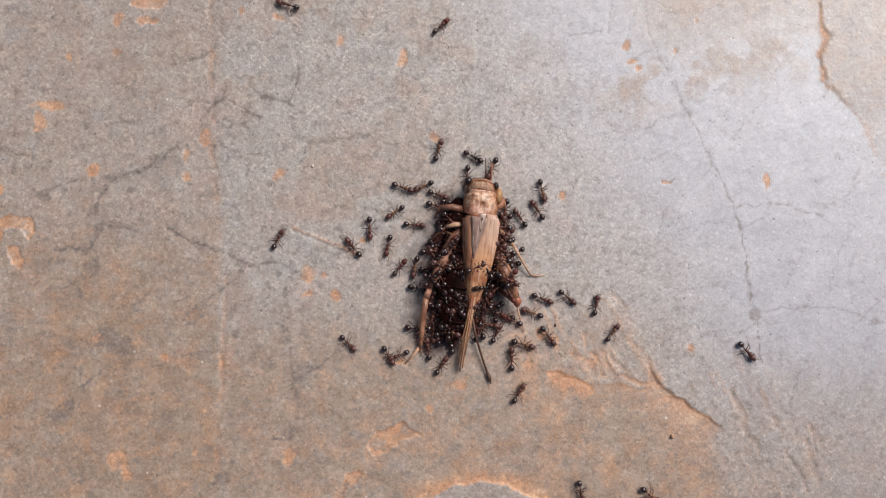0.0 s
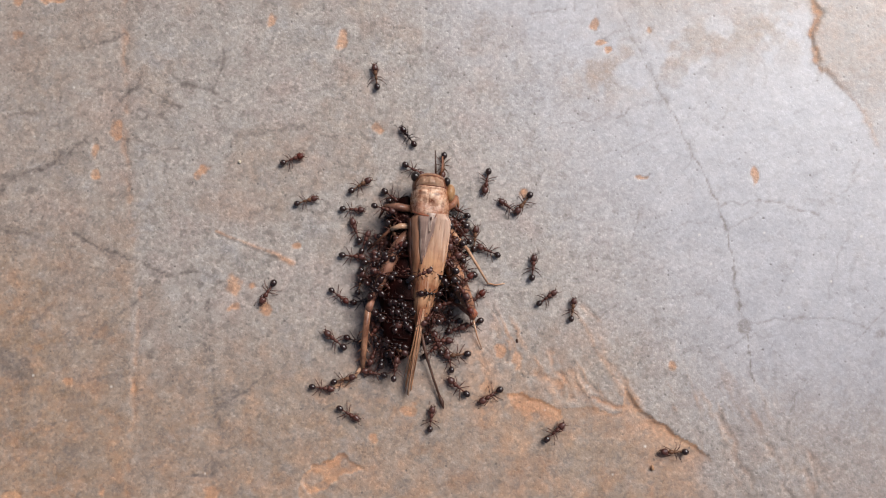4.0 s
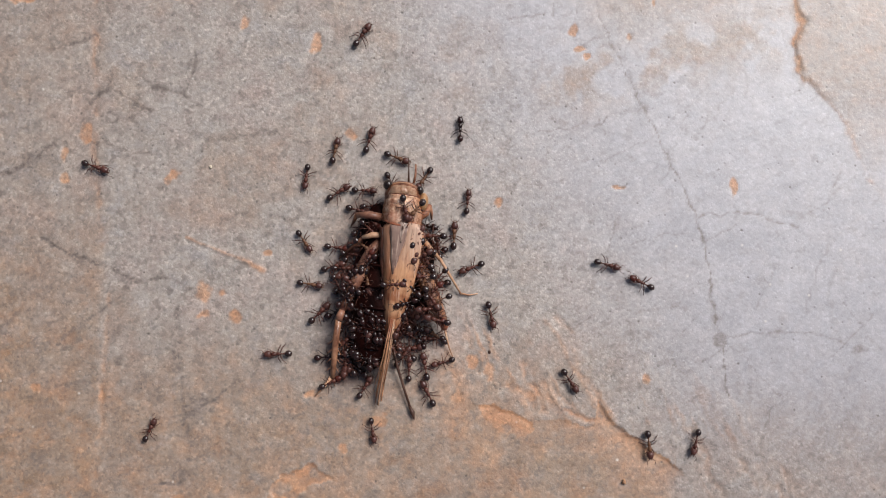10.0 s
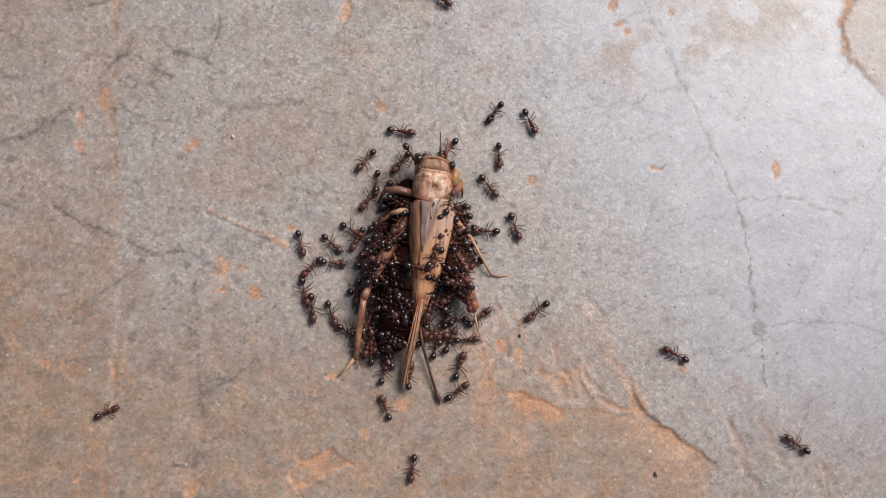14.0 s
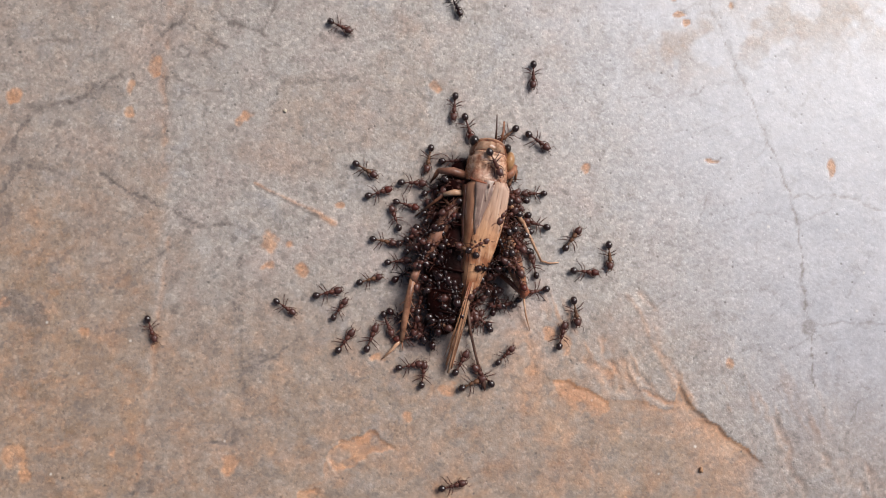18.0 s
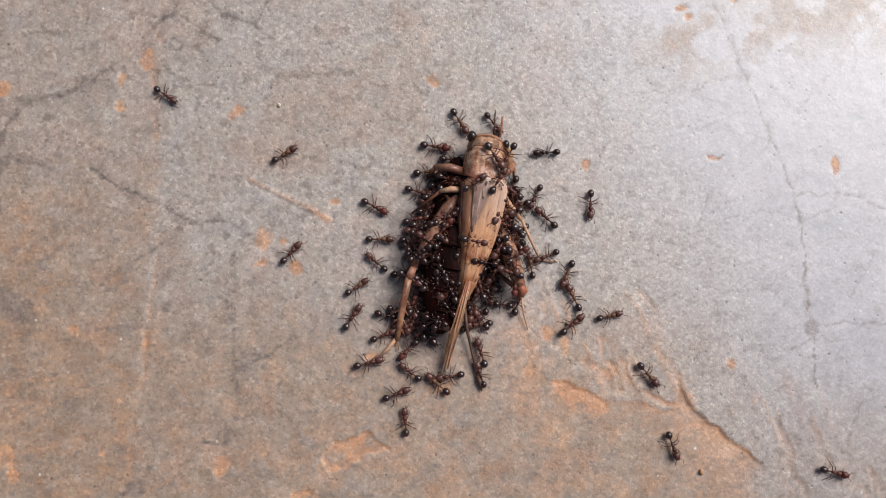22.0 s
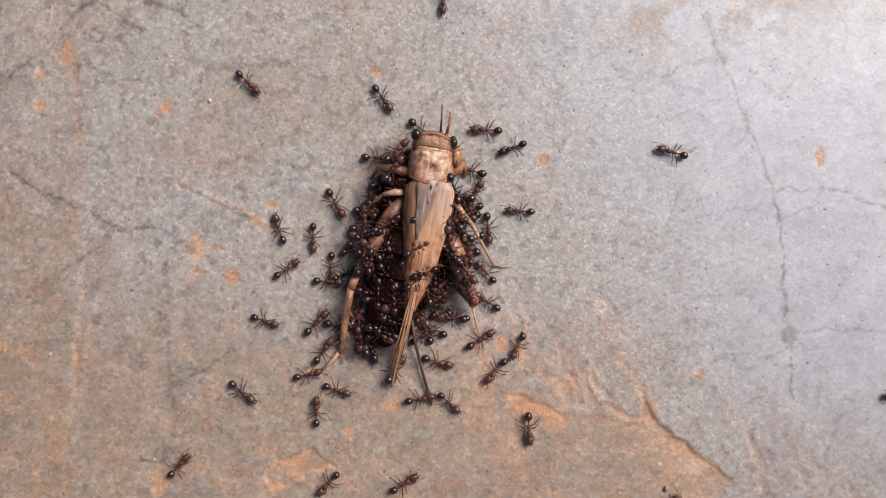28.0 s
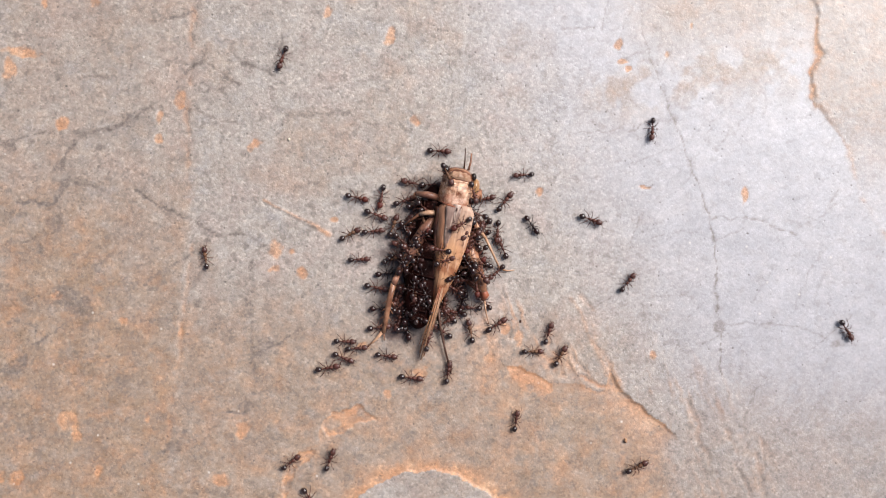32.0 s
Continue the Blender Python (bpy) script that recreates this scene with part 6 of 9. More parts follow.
    walk(ants[21], crawl(ants[21], [(0, -7.0, -7.2, -149, 0.0), (1, -7.0, -8.0, -56, 0.0), (2, -7.6, -7.9, -128, 0.0), (5, -7.5, -8.7, -87, 0.0), (6, -7.4, -8.2, -93, 0.0), (7, -6.4, -10.0, -114, 0.0), (8, -5.0, -10.7, -116, 0.0), (9, -4.2, -13.2, -30, 0.0), (10, 0.4, 2.1, 89, 0.9), (11, -2.2, 10.3, -157, 0.0), (12, -1.9, 10.3, -140, 0.0), (13, -2.3, 10.2, -156, 0.0), (16, -4.1, 2.7, -124, 0.0), (17, -3.5, 2.4, -92, 0.0), (18, -3.7, 2.7, -80, 0.0), (19, -6.0, 2.3, -81, 0.0), (20, -5.3, 2.0, 60, 0.0), (21, -5.0, 2.4, -131, 0.0), (22, -5.4, 2.2, 54, 0.0), (23, -3.3, 3.5, 166, 0.0), (24, -5.6, 4.9, 79, 0.0), (25, -5.5, 5.0, -95, 0.0), (26, -6.4, 7.2, -113, 0.0), (29, -5.8, 5.1, -97, 0.0), (30, -8.2, 3.9, -78, 0.0), (31, -9.8, 2.0, -110, 0.0), (32, -6.8, 3.5, -82, 0.0)]))
    walk(ants[22], crawl(ants[22], [(0, -5.5, -7.2, 111, 0.0), (1, -5.0, -11.5, 68, 0.0), (2, -6.2, -10.4, 32, 0.0), (5, -3.6, -11.6, 4, 0.0), (6, -4.4, -11.2, -134, 0.0), (7, 0.7, -12.8, -51, 0.0), (8, -0.9, -10.6, 3, 0.0), (9, -0.5, -8.8, -34, 0.0), (10, 1.2, -7.4, -32, 0.0), (11, 0.9, -7.6, -32, 0.0), (12, 0.3, -8.0, -11, 0.0), (13, 0.5, -8.4, -11, 0.0), (16, 0.6, -6.3, 78, 0.0), (17, -0.4, -8.1, -51, 0.0), (18, -1.6, -8.9, -75, 0.0), (19, -2.1, -10.4, 168, 0.0), (20, -7.2, -15.3, -62, 0.0), (21, 2.5, -15.1, -37, 0.0), (22, -1.0, -15.1, 8, 0.0), (23, -8.8, -13.1, -37, 0.0), (24, -3.9, -15.9, -106, 0.0), (25, -3.7, -16.1, -127, 0.0), (26, -5.0, -13.7, -66, 0.0), (29, -4.7, -11.9, -17, 0.0), (30, -6.3, -8.7, -70, 0.0), (31, -7.9, -10.1, 59, 0.0), (32, -7.8, -10.0, -108, 0.0)]))
    walk(ants[23], crawl(ants[23], [(0, -1.5, -6.4, 7, 0.0), (1, -0.9, -5.9, -26, 0.0), (2, -0.9, -6.1, 79, 0.0), (5, -1.5, -7.0, 77, 0.0), (6, -2.4, -6.3, 86, 0.0), (7, -1.0, -5.6, 46, 0.0), (8, 0.2, -4.0, 51, 0.0), (9, -1.0, -5.8, 67, 0.0), (10, 4.6, -2.6, 40, 1.7), (11, 3.2, -8.3, 14, 0.8), (12, 3.5, -8.1, -10, 0.7), (13, 3.5, -8.0, 1, 0.7), (16, 4.0, -8.0, -24, 0.0), (17, 4.0, -8.3, -22, 0.0), (18, 4.2, -8.3, -27, 0.0), (19, 2.5, -10.8, -62, 0.0), (20, 2.1, -10.3, 97, 0.0), (21, 3.1, -9.3, 104, 0.0), (22, 3.6, -9.7, 103, 0.0), (23, 4.7, -10.5, -36, 0.0), (24, -0.6, -14.8, -24, 0.0), (25, -0.4, -16.7, -25, 0.0), (26, -0.9, -17.1, -22, 0.0), (29, -3.9, -20.3, -3, 0.0), (30, -1.8, -22.0, -59, 0.0), (31, 4.4, -20.3, -12, 0.0), (32, -8.4, -24.2, -16, 0.0)]))
    walk(ants[24], crawl(ants[24], [(0, 0.3, -8.7, -34, 0.0), (1, -0.7, -8.7, -27, 0.0), (2, -0.0, -10.3, -97, 0.0), (5, 2.4, -4.6, -72, 2.2), (6, 3.4, -8.3, -19, 0.7), (7, 3.4, -8.3, -20, 0.8), (8, 3.5, -8.3, -21, 0.6), (9, 3.4, -8.4, -15, 0.7), (10, 2.2, -12.3, -171, 0.0), (11, -0.1, -14.0, 178, 0.0), (12, -6.4, -7.8, -132, 0.0), (13, 0.9, -12.0, -119, 0.0), (16, 0.3, -9.5, -20, 0.0), (17, 0.6, -9.7, -15, 0.0), (18, 0.1, -9.9, -4, 0.0), (19, 0.0, -10.2, -164, 0.0), (20, -0.1, -8.9, 166, 0.0), (21, -0.4, -9.3, 18, 0.0), (22, -0.8, -9.6, 56, 0.0), (23, -2.6, -9.2, 16, 0.0), (24, -3.1, -10.3, -60, 0.0), (25, -2.4, -10.3, -50, 0.0), (26, -2.7, -10.4, -40, 0.0), (29, -2.9, -9.9, -129, 0.0), (30, -2.5, -9.9, -114, 0.0), (31, -1.9, -8.9, -83, 0.0), (32, -2.0, -9.3, -93, 0.0)]))
    walk(ants[25], crawl(ants[25], [(0, 10.9, -12.5, -30, 0.0), (1, 2.8, -8.3, 9, 0.8), (2, 0.8, -25.4, -91, 0.0), (5, 5.7, -6.2, 22, 0.0), (6, 6.3, -4.9, 12, 0.0), (7, 6.5, -5.0, 6, 0.0), (8, 6.5, -5.0, 7, 0.0), (9, 6.7, -5.0, -9, 0.0), (10, 6.5, -5.2, -3, 0.0), (11, 6.4, -4.8, 12, 0.0), (12, 6.5, -5.2, -160, 0.0), (13, 6.4, -5.4, 6, 0.0), (16, 6.5, -3.2, 64, 0.0), (17, 5.8, -3.6, 58, 0.0), (18, 6.1, -3.2, 63, 0.0), (19, 0.9, -3.6, 38, 2.0), (20, 6.2, -3.7, 114, 0.0), (21, 6.2, -3.4, 94, 0.0), (22, 6.4, -3.8, 100, 0.0), (23, 5.9, -4.3, 82, 0.0), (24, 7.5, -3.9, 28, 0.0), (25, 6.9, -2.9, 26, 0.0), (26, 6.4, -3.2, 65, 0.0), (29, 7.1, -3.0, 62, 0.0), (30, 5.1, 0.9, 144, 3.3), (31, 1.4, -1.4, -100, 2.7), (32, 3.6, -6.7, -8, 1.2)]))
    walk(ants[26], crawl(ants[26], [(0, 10.0, -7.8, -0, 0.0), (1, 8.6, -8.2, 24, 0.0), (2, 9.0, -8.5, 43, 0.0), (5, 9.0, -8.7, 50, 0.0), (6, 9.1, -9.1, 58, 0.0), (7, 7.5, -8.6, 65, 0.0), (8, 9.3, -8.5, -1, 0.0), (9, 9.1, -8.5, 15, 0.0), (10, 8.8, -8.1, 27, 0.0), (11, 8.8, -8.2, -132, 0.0), (12, 8.5, -4.9, -143, 0.0), (13, 10.6, -1.4, 159, 0.0), (16, 13.0, 0.8, 110, 0.0), (17, 12.5, 0.3, 107, 0.0), (18, 12.2, 0.4, 106, 0.0), (19, 11.9, 0.3, 101, 0.0), (20, 10.0, -0.9, 75, 0.0), (21, 16.3, -3.5, 147, 0.0), (22, 16.6, -3.2, -46, 0.0), (23, 5.2, -16.8, -66, 0.0), (24, -1.3, -19.3, -54, 0.0), (25, -10.8, -24.3, -78, 0.0), (26, 0.7, -26.5, 37, 0.0), (29, 8.3, -18.3, -109, 0.0), (30, 0.8, -16.1, -84, 0.0), (31, 1.4, -11.1, -156, 0.0), (32, 1.6, -12.0, -92, 0.0)]))
    walk(ants[27], crawl(ants[27], [(0, 11.5, -5.7, -107, 0.0), (1, 10.8, -5.1, -105, 0.0), (2, 10.7, -4.6, 79, 0.0), (5, 8.0, -4.7, 80, 0.0), (6, 6.9, -2.0, 41, 0.0), (7, 9.5, -1.3, 77, 0.0), (8, 6.6, -2.4, 69, 0.0), (9, 10.8, -1.6, 11, 0.0), (10, 9.7, -1.2, 57, 0.0), (11, 10.3, -1.4, -12, 0.0), (12, 10.5, -1.4, -6, 0.0), (13, 18.2, 0.2, -95, 0.0), (16, 16.8, -1.5, 179, 0.0), (17, 17.1, -1.7, -19, 0.0), (18, 16.8, -1.5, -167, 0.0), (19, 17.4, -0.5, -167, 0.0), (20, 16.7, -0.2, -145, 0.0), (21, 20.3, -0.2, 125, 0.0), (22, 25.4, -8.0, -135, 0.0), (23, 8.7, -19.6, -86, 0.0), (24, 8.1, -16.4, -69, 0.0), (25, 13.4, -18.6, 62, 0.0), (26, 16.7, -9.0, -29, 0.0), (29, 17.9, -13.8, -39, 0.0), (30, 13.4, -17.5, -93, 0.0), (31, 29.5, -14.1, -106, 0.0), (32, 33.8, -21.9, -59, 0.0)]))
    walk(ants[28], crawl(ants[28], [(0, 15.0, -4.5, -143, 0.0), (1, 15.3, -0.9, -60, 0.0), (2, 15.3, -1.7, -105, 0.0), (5, 18.3, 6.8, 180, 0.0), (6, 18.0, 7.6, 15, 0.0), (7, 17.3, 11.7, -162, 0.0), (8, 12.9, 6.7, 74, 0.0), (9, 14.3, 6.7, 141, 0.0), (10, 14.0, 7.0, 111, 0.0), (11, 13.0, 7.2, 82, 0.0), (12, 10.1, 6.2, 54, 0.0), (13, 10.4, 6.3, 38, 0.0), (16, 10.9, 6.3, 51, 0.0), (17, 10.8, 5.8, 65, 0.0), (18, 10.5, 5.6, 47, 0.0), (19, 10.3, 6.2, 33, 0.0), (20, 9.9, 7.1, 35, 0.0), (21, 10.0, 6.5, 43, 0.0), (22, 9.8, 6.4, 43, 0.0), (23, 10.0, 7.5, -127, 0.0), (24, 8.6, 7.5, -141, 0.0), (25, 9.5, 6.4, -60, 0.0), (26, 10.8, 5.0, 53, 0.0), (29, 9.2, 2.4, 52, 3.3), (30, 8.8, 1.8, 43, 0.0), (31, 4.7, -3.7, 48, 0.0), (32, 5.5, -5.3, 60, 0.0)]))
    walk(ants[29], crawl(ants[29], [(0, 12.9, -1.4, 70, 0.0), (1, 10.8, 3.3, 28, 0.0), (2, 11.0, 2.7, 117, 0.0), (5, 10.5, 11.0, 122, 0.0), (6, 10.8, 10.0, 175, 0.0), (7, 10.1, 10.6, 110, 0.0), (8, 8.9, 9.5, 129, 0.0), (9, 8.9, 9.7, 121, 0.0), (10, 7.3, 13.4, 140, 4.4), (11, 6.8, 13.8, 122, 4.6), (12, 8.8, 12.1, 141, 0.0), (13, 10.8, 15.6, -142, 0.0), (16, 13.1, 11.6, 102, 0.0), (17, 15.8, 13.4, -145, 0.0), (18, 20.3, 5.1, -174, 0.0), (19, 18.7, 6.0, 169, 0.0), (20, 17.3, 2.9, -58, 0.0), (21, 16.8, -0.4, 34, 0.0), (22, 16.7, -0.2, 30, 0.0), (23, 16.6, 0.1, -142, 0.0), (24, 15.3, -3.0, -27, 0.0), (25, 13.8, -4.1, -41, 0.0), (26, 14.7, -5.6, -13, 0.0), (29, 13.1, -7.3, 11, 0.0), (30, 12.7, -7.6, -153, 0.0), (31, 14.3, -5.6, -30, 0.0), (32, 21.9, -7.5, -25, 0.0)]))
    walk(ants[30], crawl(ants[30], [(0, 14.2, 0.6, -112, 0.0), (1, 13.7, 2.6, 26, 0.0), (2, 10.9, -1.3, 61, 0.0), (5, 10.3, -0.9, 127, 0.0), (6, 9.5, -1.5, 62, 0.0), (7, 13.4, -2.0, -175, 0.0), (8, 13.5, -2.7, -173, 0.0), (9, 11.8, 0.3, 144, 0.0), (10, 9.9, 0.7, 76, 3.3), (11, 6.8, -1.7, 85, 0.0), (12, 7.4, -1.8, 74, 0.0), (13, 8.1, -4.7, 67, 0.0), (16, 8.7, -2.3, 110, 0.0), (17, 9.4, -1.7, 94, 0.0), (18, 8.6, -1.4, 94, 0.0), (19, 8.0, -2.5, 112, 0.0), (20, 7.2, -0.4, 112, 0.0), (21, 8.8, -0.9, 81, 0.0), (22, 10.5, -1.1, -14, 0.0), (23, 9.5, -3.6, 20, 0.0), (24, 10.5, -3.7, 4, 0.0), (25, 12.7, 0.6, 2, 0.0), (26, 12.9, 0.1, -2, 0.0), (29, 12.0, -0.1, 83, 0.0), (30, 11.6, -0.5, 67, 0.0), (31, 18.6, -0.4, -62, 0.0), (32, 20.0, -4.5, -14, 0.0)]))
    walk(ants[31], crawl(ants[31], [(0, 17.7, 0.8, -130, 0.0), (1, 17.8, 7.9, -173, 0.0), (2, 19.0, 10.9, 173, 0.0), (5, 14.1, 13.4, -179, 0.0), (6, 16.0, 15.9, 77, 0.0), (7, 18.7, 31.1, -165, 0.0), (8, 16.7, 20.2, -150, 0.0), (9, 12.7, 15.6, -174, 0.0), (10, 13.4, 14.8, -6, 0.0), (11, 18.5, 15.2, 69, 0.0), (12, 15.5, 22.8, -80, 0.0), (13, 13.0, 18.8, -155, 0.0), (16, 12.5, 15.9, 102, 0.0), (17, 13.0, 13.9, 157, 0.0), (18, 11.4, 11.5, 94, 0.0), (19, 11.9, 17.4, 81, 0.0), (20, 11.0, 16.5, 161, 0.0), (21, 12.7, 11.5, -161, 0.0), (22, 11.7, 10.9, 157, 0.0), (23, 11.9, 13.6, 83, 0.0), (24, 13.1, 10.4, 37, 0.0), (25, 16.0, 9.4, 131, 0.0), (26, 17.1, 10.0, 176, 0.0), (29, 14.0, 9.3, 136, 0.0), (30, 14.5, 6.9, 178, 0.0), (31, 13.4, 4.1, 133, 0.0), (32, 12.2, 3.4, 136, 0.0)]))
    walk(ants[32], crawl(ants[32], [(0, 21.7, -0.4, -11, 0.0), (1, 17.2, 0.9, 33, 0.0), (2, 17.8, 1.1, -171, 0.0), (5, 20.1, 2.1, 162, 0.0), (6, 6.1, 6.0, 156, 4.1), (7, 6.0, 6.4, 81, 4.2), (8, 4.6, 8.2, -19, 4.4), (9, 5.0, 10.1, -35, 4.6), (10, 2.0, 3.3, 5, 2.0), (11, 4.8, 6.7, 27, 4.2), (12, 7.7, 6.7, -97, 3.3), (13, 5.4, 4.8, -48, 4.0), (16, 6.7, 6.9, -66, 4.0), (17, 6.6, 7.0, 150, 4.1), (18, -0.6, 2.9, 125, 2.4), (19, 5.5, 18.4, 166, 0.0), (20, 6.6, 18.7, -159, 0.0), (21, 7.1, 19.4, -171, 0.0), (22, 6.4, 18.8, -137, 0.0), (23, 7.4, 19.0, -156, 0.0), (24, 7.3, 18.5, -162, 0.0), (25, 7.3, 18.4, -159, 0.0), (26, 3.5, 48.8, -109, 0.0), (29, 6.5, 23.2, -154, 0.0), (30, 7.9, 17.6, 70, 0.0), (31, 7.2, 17.7, 154, 0.0), (32, 14.8, 17.0, 99, 0.0)]))
    walk(ants[33], crawl(ants[33], [(0, 23.9, -4.2, -37, 0.0), (1, 29.3, 9.2, -84, 0.0), (2, 20.4, -6.1, -167, 0.0), (5, 22.6, 2.3, 146, 0.0), (6, 8.5, 1.7, 47, 0.0), (7, 10.2, 4.0, -46, 0.0), (8, 10.6, 4.0, 74, 0.0), (9, 9.9, 2.9, 119, 3.3), (10, 10.2, 3.1, 112, 3.3), (11, 9.9, 3.2, 86, 3.3), (12, 9.1, 4.1, 110, 3.3), (13, 6.6, 6.0, 150, 3.9), (16, 5.4, 4.0, 154, 3.9), (17, 4.5, 4.2, 100, 3.9), (18, 4.0, 4.2, 66, 3.6), (19, 5.2, 5.3, -14, 4.1), (20, 8.3, 3.5, -53, 3.3), (21, 7.9, 2.6, 116, 0.0), (22, 11.7, 3.0, 13, 0.0), (23, 11.0, 2.4, 58, 0.0), (24, 8.5, 3.4, -48, 3.3), (25, 8.4, 4.1, -45, 3.3), (26, 12.7, 2.9, 72, 0.0), (29, 11.3, 3.3, 44, 0.0), (30, 10.4, 4.1, 58, 0.0), (31, 10.3, 4.0, 111, 0.0), (32, 10.2, 4.3, 80, 0.0)]))
    walk(ants[34], crawl(ants[34], [(0, 42.4, -6.6, -138, 0.0), (1, 32.4, 1.7, 15, 0.0), (2, 15.1, -8.5, 1, 0.0), (5, 12.2, -9.6, -9, 0.0), (6, 8.2, -6.1, -3, 0.0), (7, 8.2, -5.5, 5, 0.0), (8, 9.0, -4.7, 3, 0.0), (9, 8.7, -4.8, 14, 0.0), (10, 8.4, -4.9, 10, 0.0), (11, 8.7, -4.8, 16, 0.0), (12, 7.9, -7.3, 32, 0.0), (13, 9.1, -7.6, 13, 0.0), (16, 9.3, -5.3, 73, 0.0), (17, 6.0, -8.7, 109, 0.0), (18, 6.9, -9.5, 49, 0.0), (19, 4.9, -5.6, -170, 0.0), (20, 6.4, -7.0, 85, 0.0), (21, 4.4, -5.7, 76, 0.0), (22, 6.8, -7.0, 21, 0.0), (23, 5.8, -7.2, -1, 0.0), (24, 4.7, -9.0, -59, 0.0), (25, 5.3, -8.8, -79, 0.0), (26, 11.7, -3.4, -52, 0.0), (29, 11.6, -4.2, -54, 0.0), (30, 11.5, -3.7, -35, 0.0), (31, 12.8, -4.0, -59, 0.0), (32, 12.7, -3.9, -52, 0.0)]))
    walk(ants[35], crawl(ants[35], [(0, 19.4, -25.8, -169, 0.0), (1, 18.2, -11.3, -6, 0.0), (2, 11.4, -24.4, 109, 0.0), (5, 24.8, -11.9, -162, 0.0), (6, 13.2, -5.8, -18, 0.0), (7, 14.7, 1.4, -37, 0.0), (8, 12.8, -11.9, -9, 0.0), (9, 15.4, -3.6, -81, 0.0), (10, 16.2, 1.4, -167, 0.0), (11, 20.8, 2.5, -113, 0.0), (12, 13.2, 8.0, -146, 0.0), (13, 12.4, 9.0, 81, 0.0), (16, 11.8, 8.5, 110, 0.0), (17, 12.2, 10.0, 105, 0.0), (18, 11.9, 8.0, 77, 0.0), (19, 12.0, 8.1, 84, 0.0), (20, 13.4, 8.1, -99, 0.0), (21, 12.9, 8.1, -101, 0.0), (22, 13.1, 8.5, 51, 0.0), (23, 12.4, 9.1, 65, 0.0), (24, 10.4, 6.5, 41, 0.0), (25, 11.8, 9.3, 109, 0.0), (26, 11.8, 9.3, 120, 0.0), (29, 11.7, 7.4, 55, 0.0), (30, 10.5, 7.2, 32, 0.0), (31, 12.2, 7.0, 31, 0.0), (32, 12.7, 6.7, 29, 0.0)]))
    walk(ants[36], crawl(ants[36], [(0, 28.9, -26.3, -129, 0.0), (1, 38.7, -23.5, -6, 0.0), (2, 51.5, -13.3, -149, 0.0), (5, 29.1, -15.1, -20, 0.0), (6, 41.1, -13.2, -173, 0.0), (7, 18.6, -20.7, -79, 0.0), (8, 15.8, -20.6, -110, 0.0), (9, 25.8, -16.4, -108, 0.0), (10, 35.0, -13.9, -174, 0.0), (11, 35.0, -46.0, -180, 0.0), (12, 16.9, -15.3, 125, 0.0), (13, 54.8, -17.6, 166, 0.0), (16, 30.3, -3.9, 172, 0.0), (17, 11.6, -13.6, 169, 0.0), (18, 5.6, -10.4, -62, 0.0), (19, 4.7, -12.2, -112, 0.0), (20, 3.1, -12.1, 74, 0.0), (21, 4.4, -12.2, 42, 0.0), (22, 2.3, -10.7, 53, 0.0), (23, 0.8, -9.0, 70, 0.0), (24, -0.5, -9.2, 66, 0.0), (25, 0.2, -5.8, 45, 0.0), (26, 0.6, -9.9, -90, 0.0), (29, 4.1, -6.0, -33, 1.0), (30, 2.2, -3.2, -41, 2.6), (31, -0.3, -4.1, -47, 0.0), (32, 0.4, -4.4, -31, 0.0)]))
    walk(ants[37], crawl(ants[37], [(0, 7.9, -4.3, -27, 0.0), (1, 7.2, -5.3, 31, 0.0), (2, 8.1, -4.6, 7, 0.0), (5, 7.8, -5.8, 28, 0.0), (6, 8.7, -5.1, 59, 0.0), (7, 10.6, -4.0, -107, 0.0), (8, 10.9, -4.2, 99, 0.0), (9, 11.0, -4.2, 89, 0.0), (10, 10.6, -4.3, 106, 0.0), (11, 10.8, -4.0, 84, 0.0), (12, 10.7, -4.3, 97, 0.0), (13, 9.6, -3.8, 76, 0.0), (16, 11.3, -3.8, 129, 0.0), (17, 10.2, -4.5, -72, 0.0), (18, 9.1, -7.1, -42, 0.0), (19, 7.6, -6.1, -26, 0.0), (20, 6.9, -9.6, 22, 0.0), (21, 6.5, -9.3, 22, 0.0), (22, 6.9, -9.4, 22, 0.0), (23, 8.2, -11.0, 46, 0.0), (24, 10.3, -12.5, -55, 0.0), (25, 7.6, -10.6, 37, 0.0), (26, 7.2, -9.8, 14, 0.0), (29, 9.1, -11.0, 66, 0.0), (30, 8.2, -16.4, -13, 0.0), (31, 7.7, -21.0, -32, 0.0), (32, 16.6, -16.9, -5, 0.0)]))
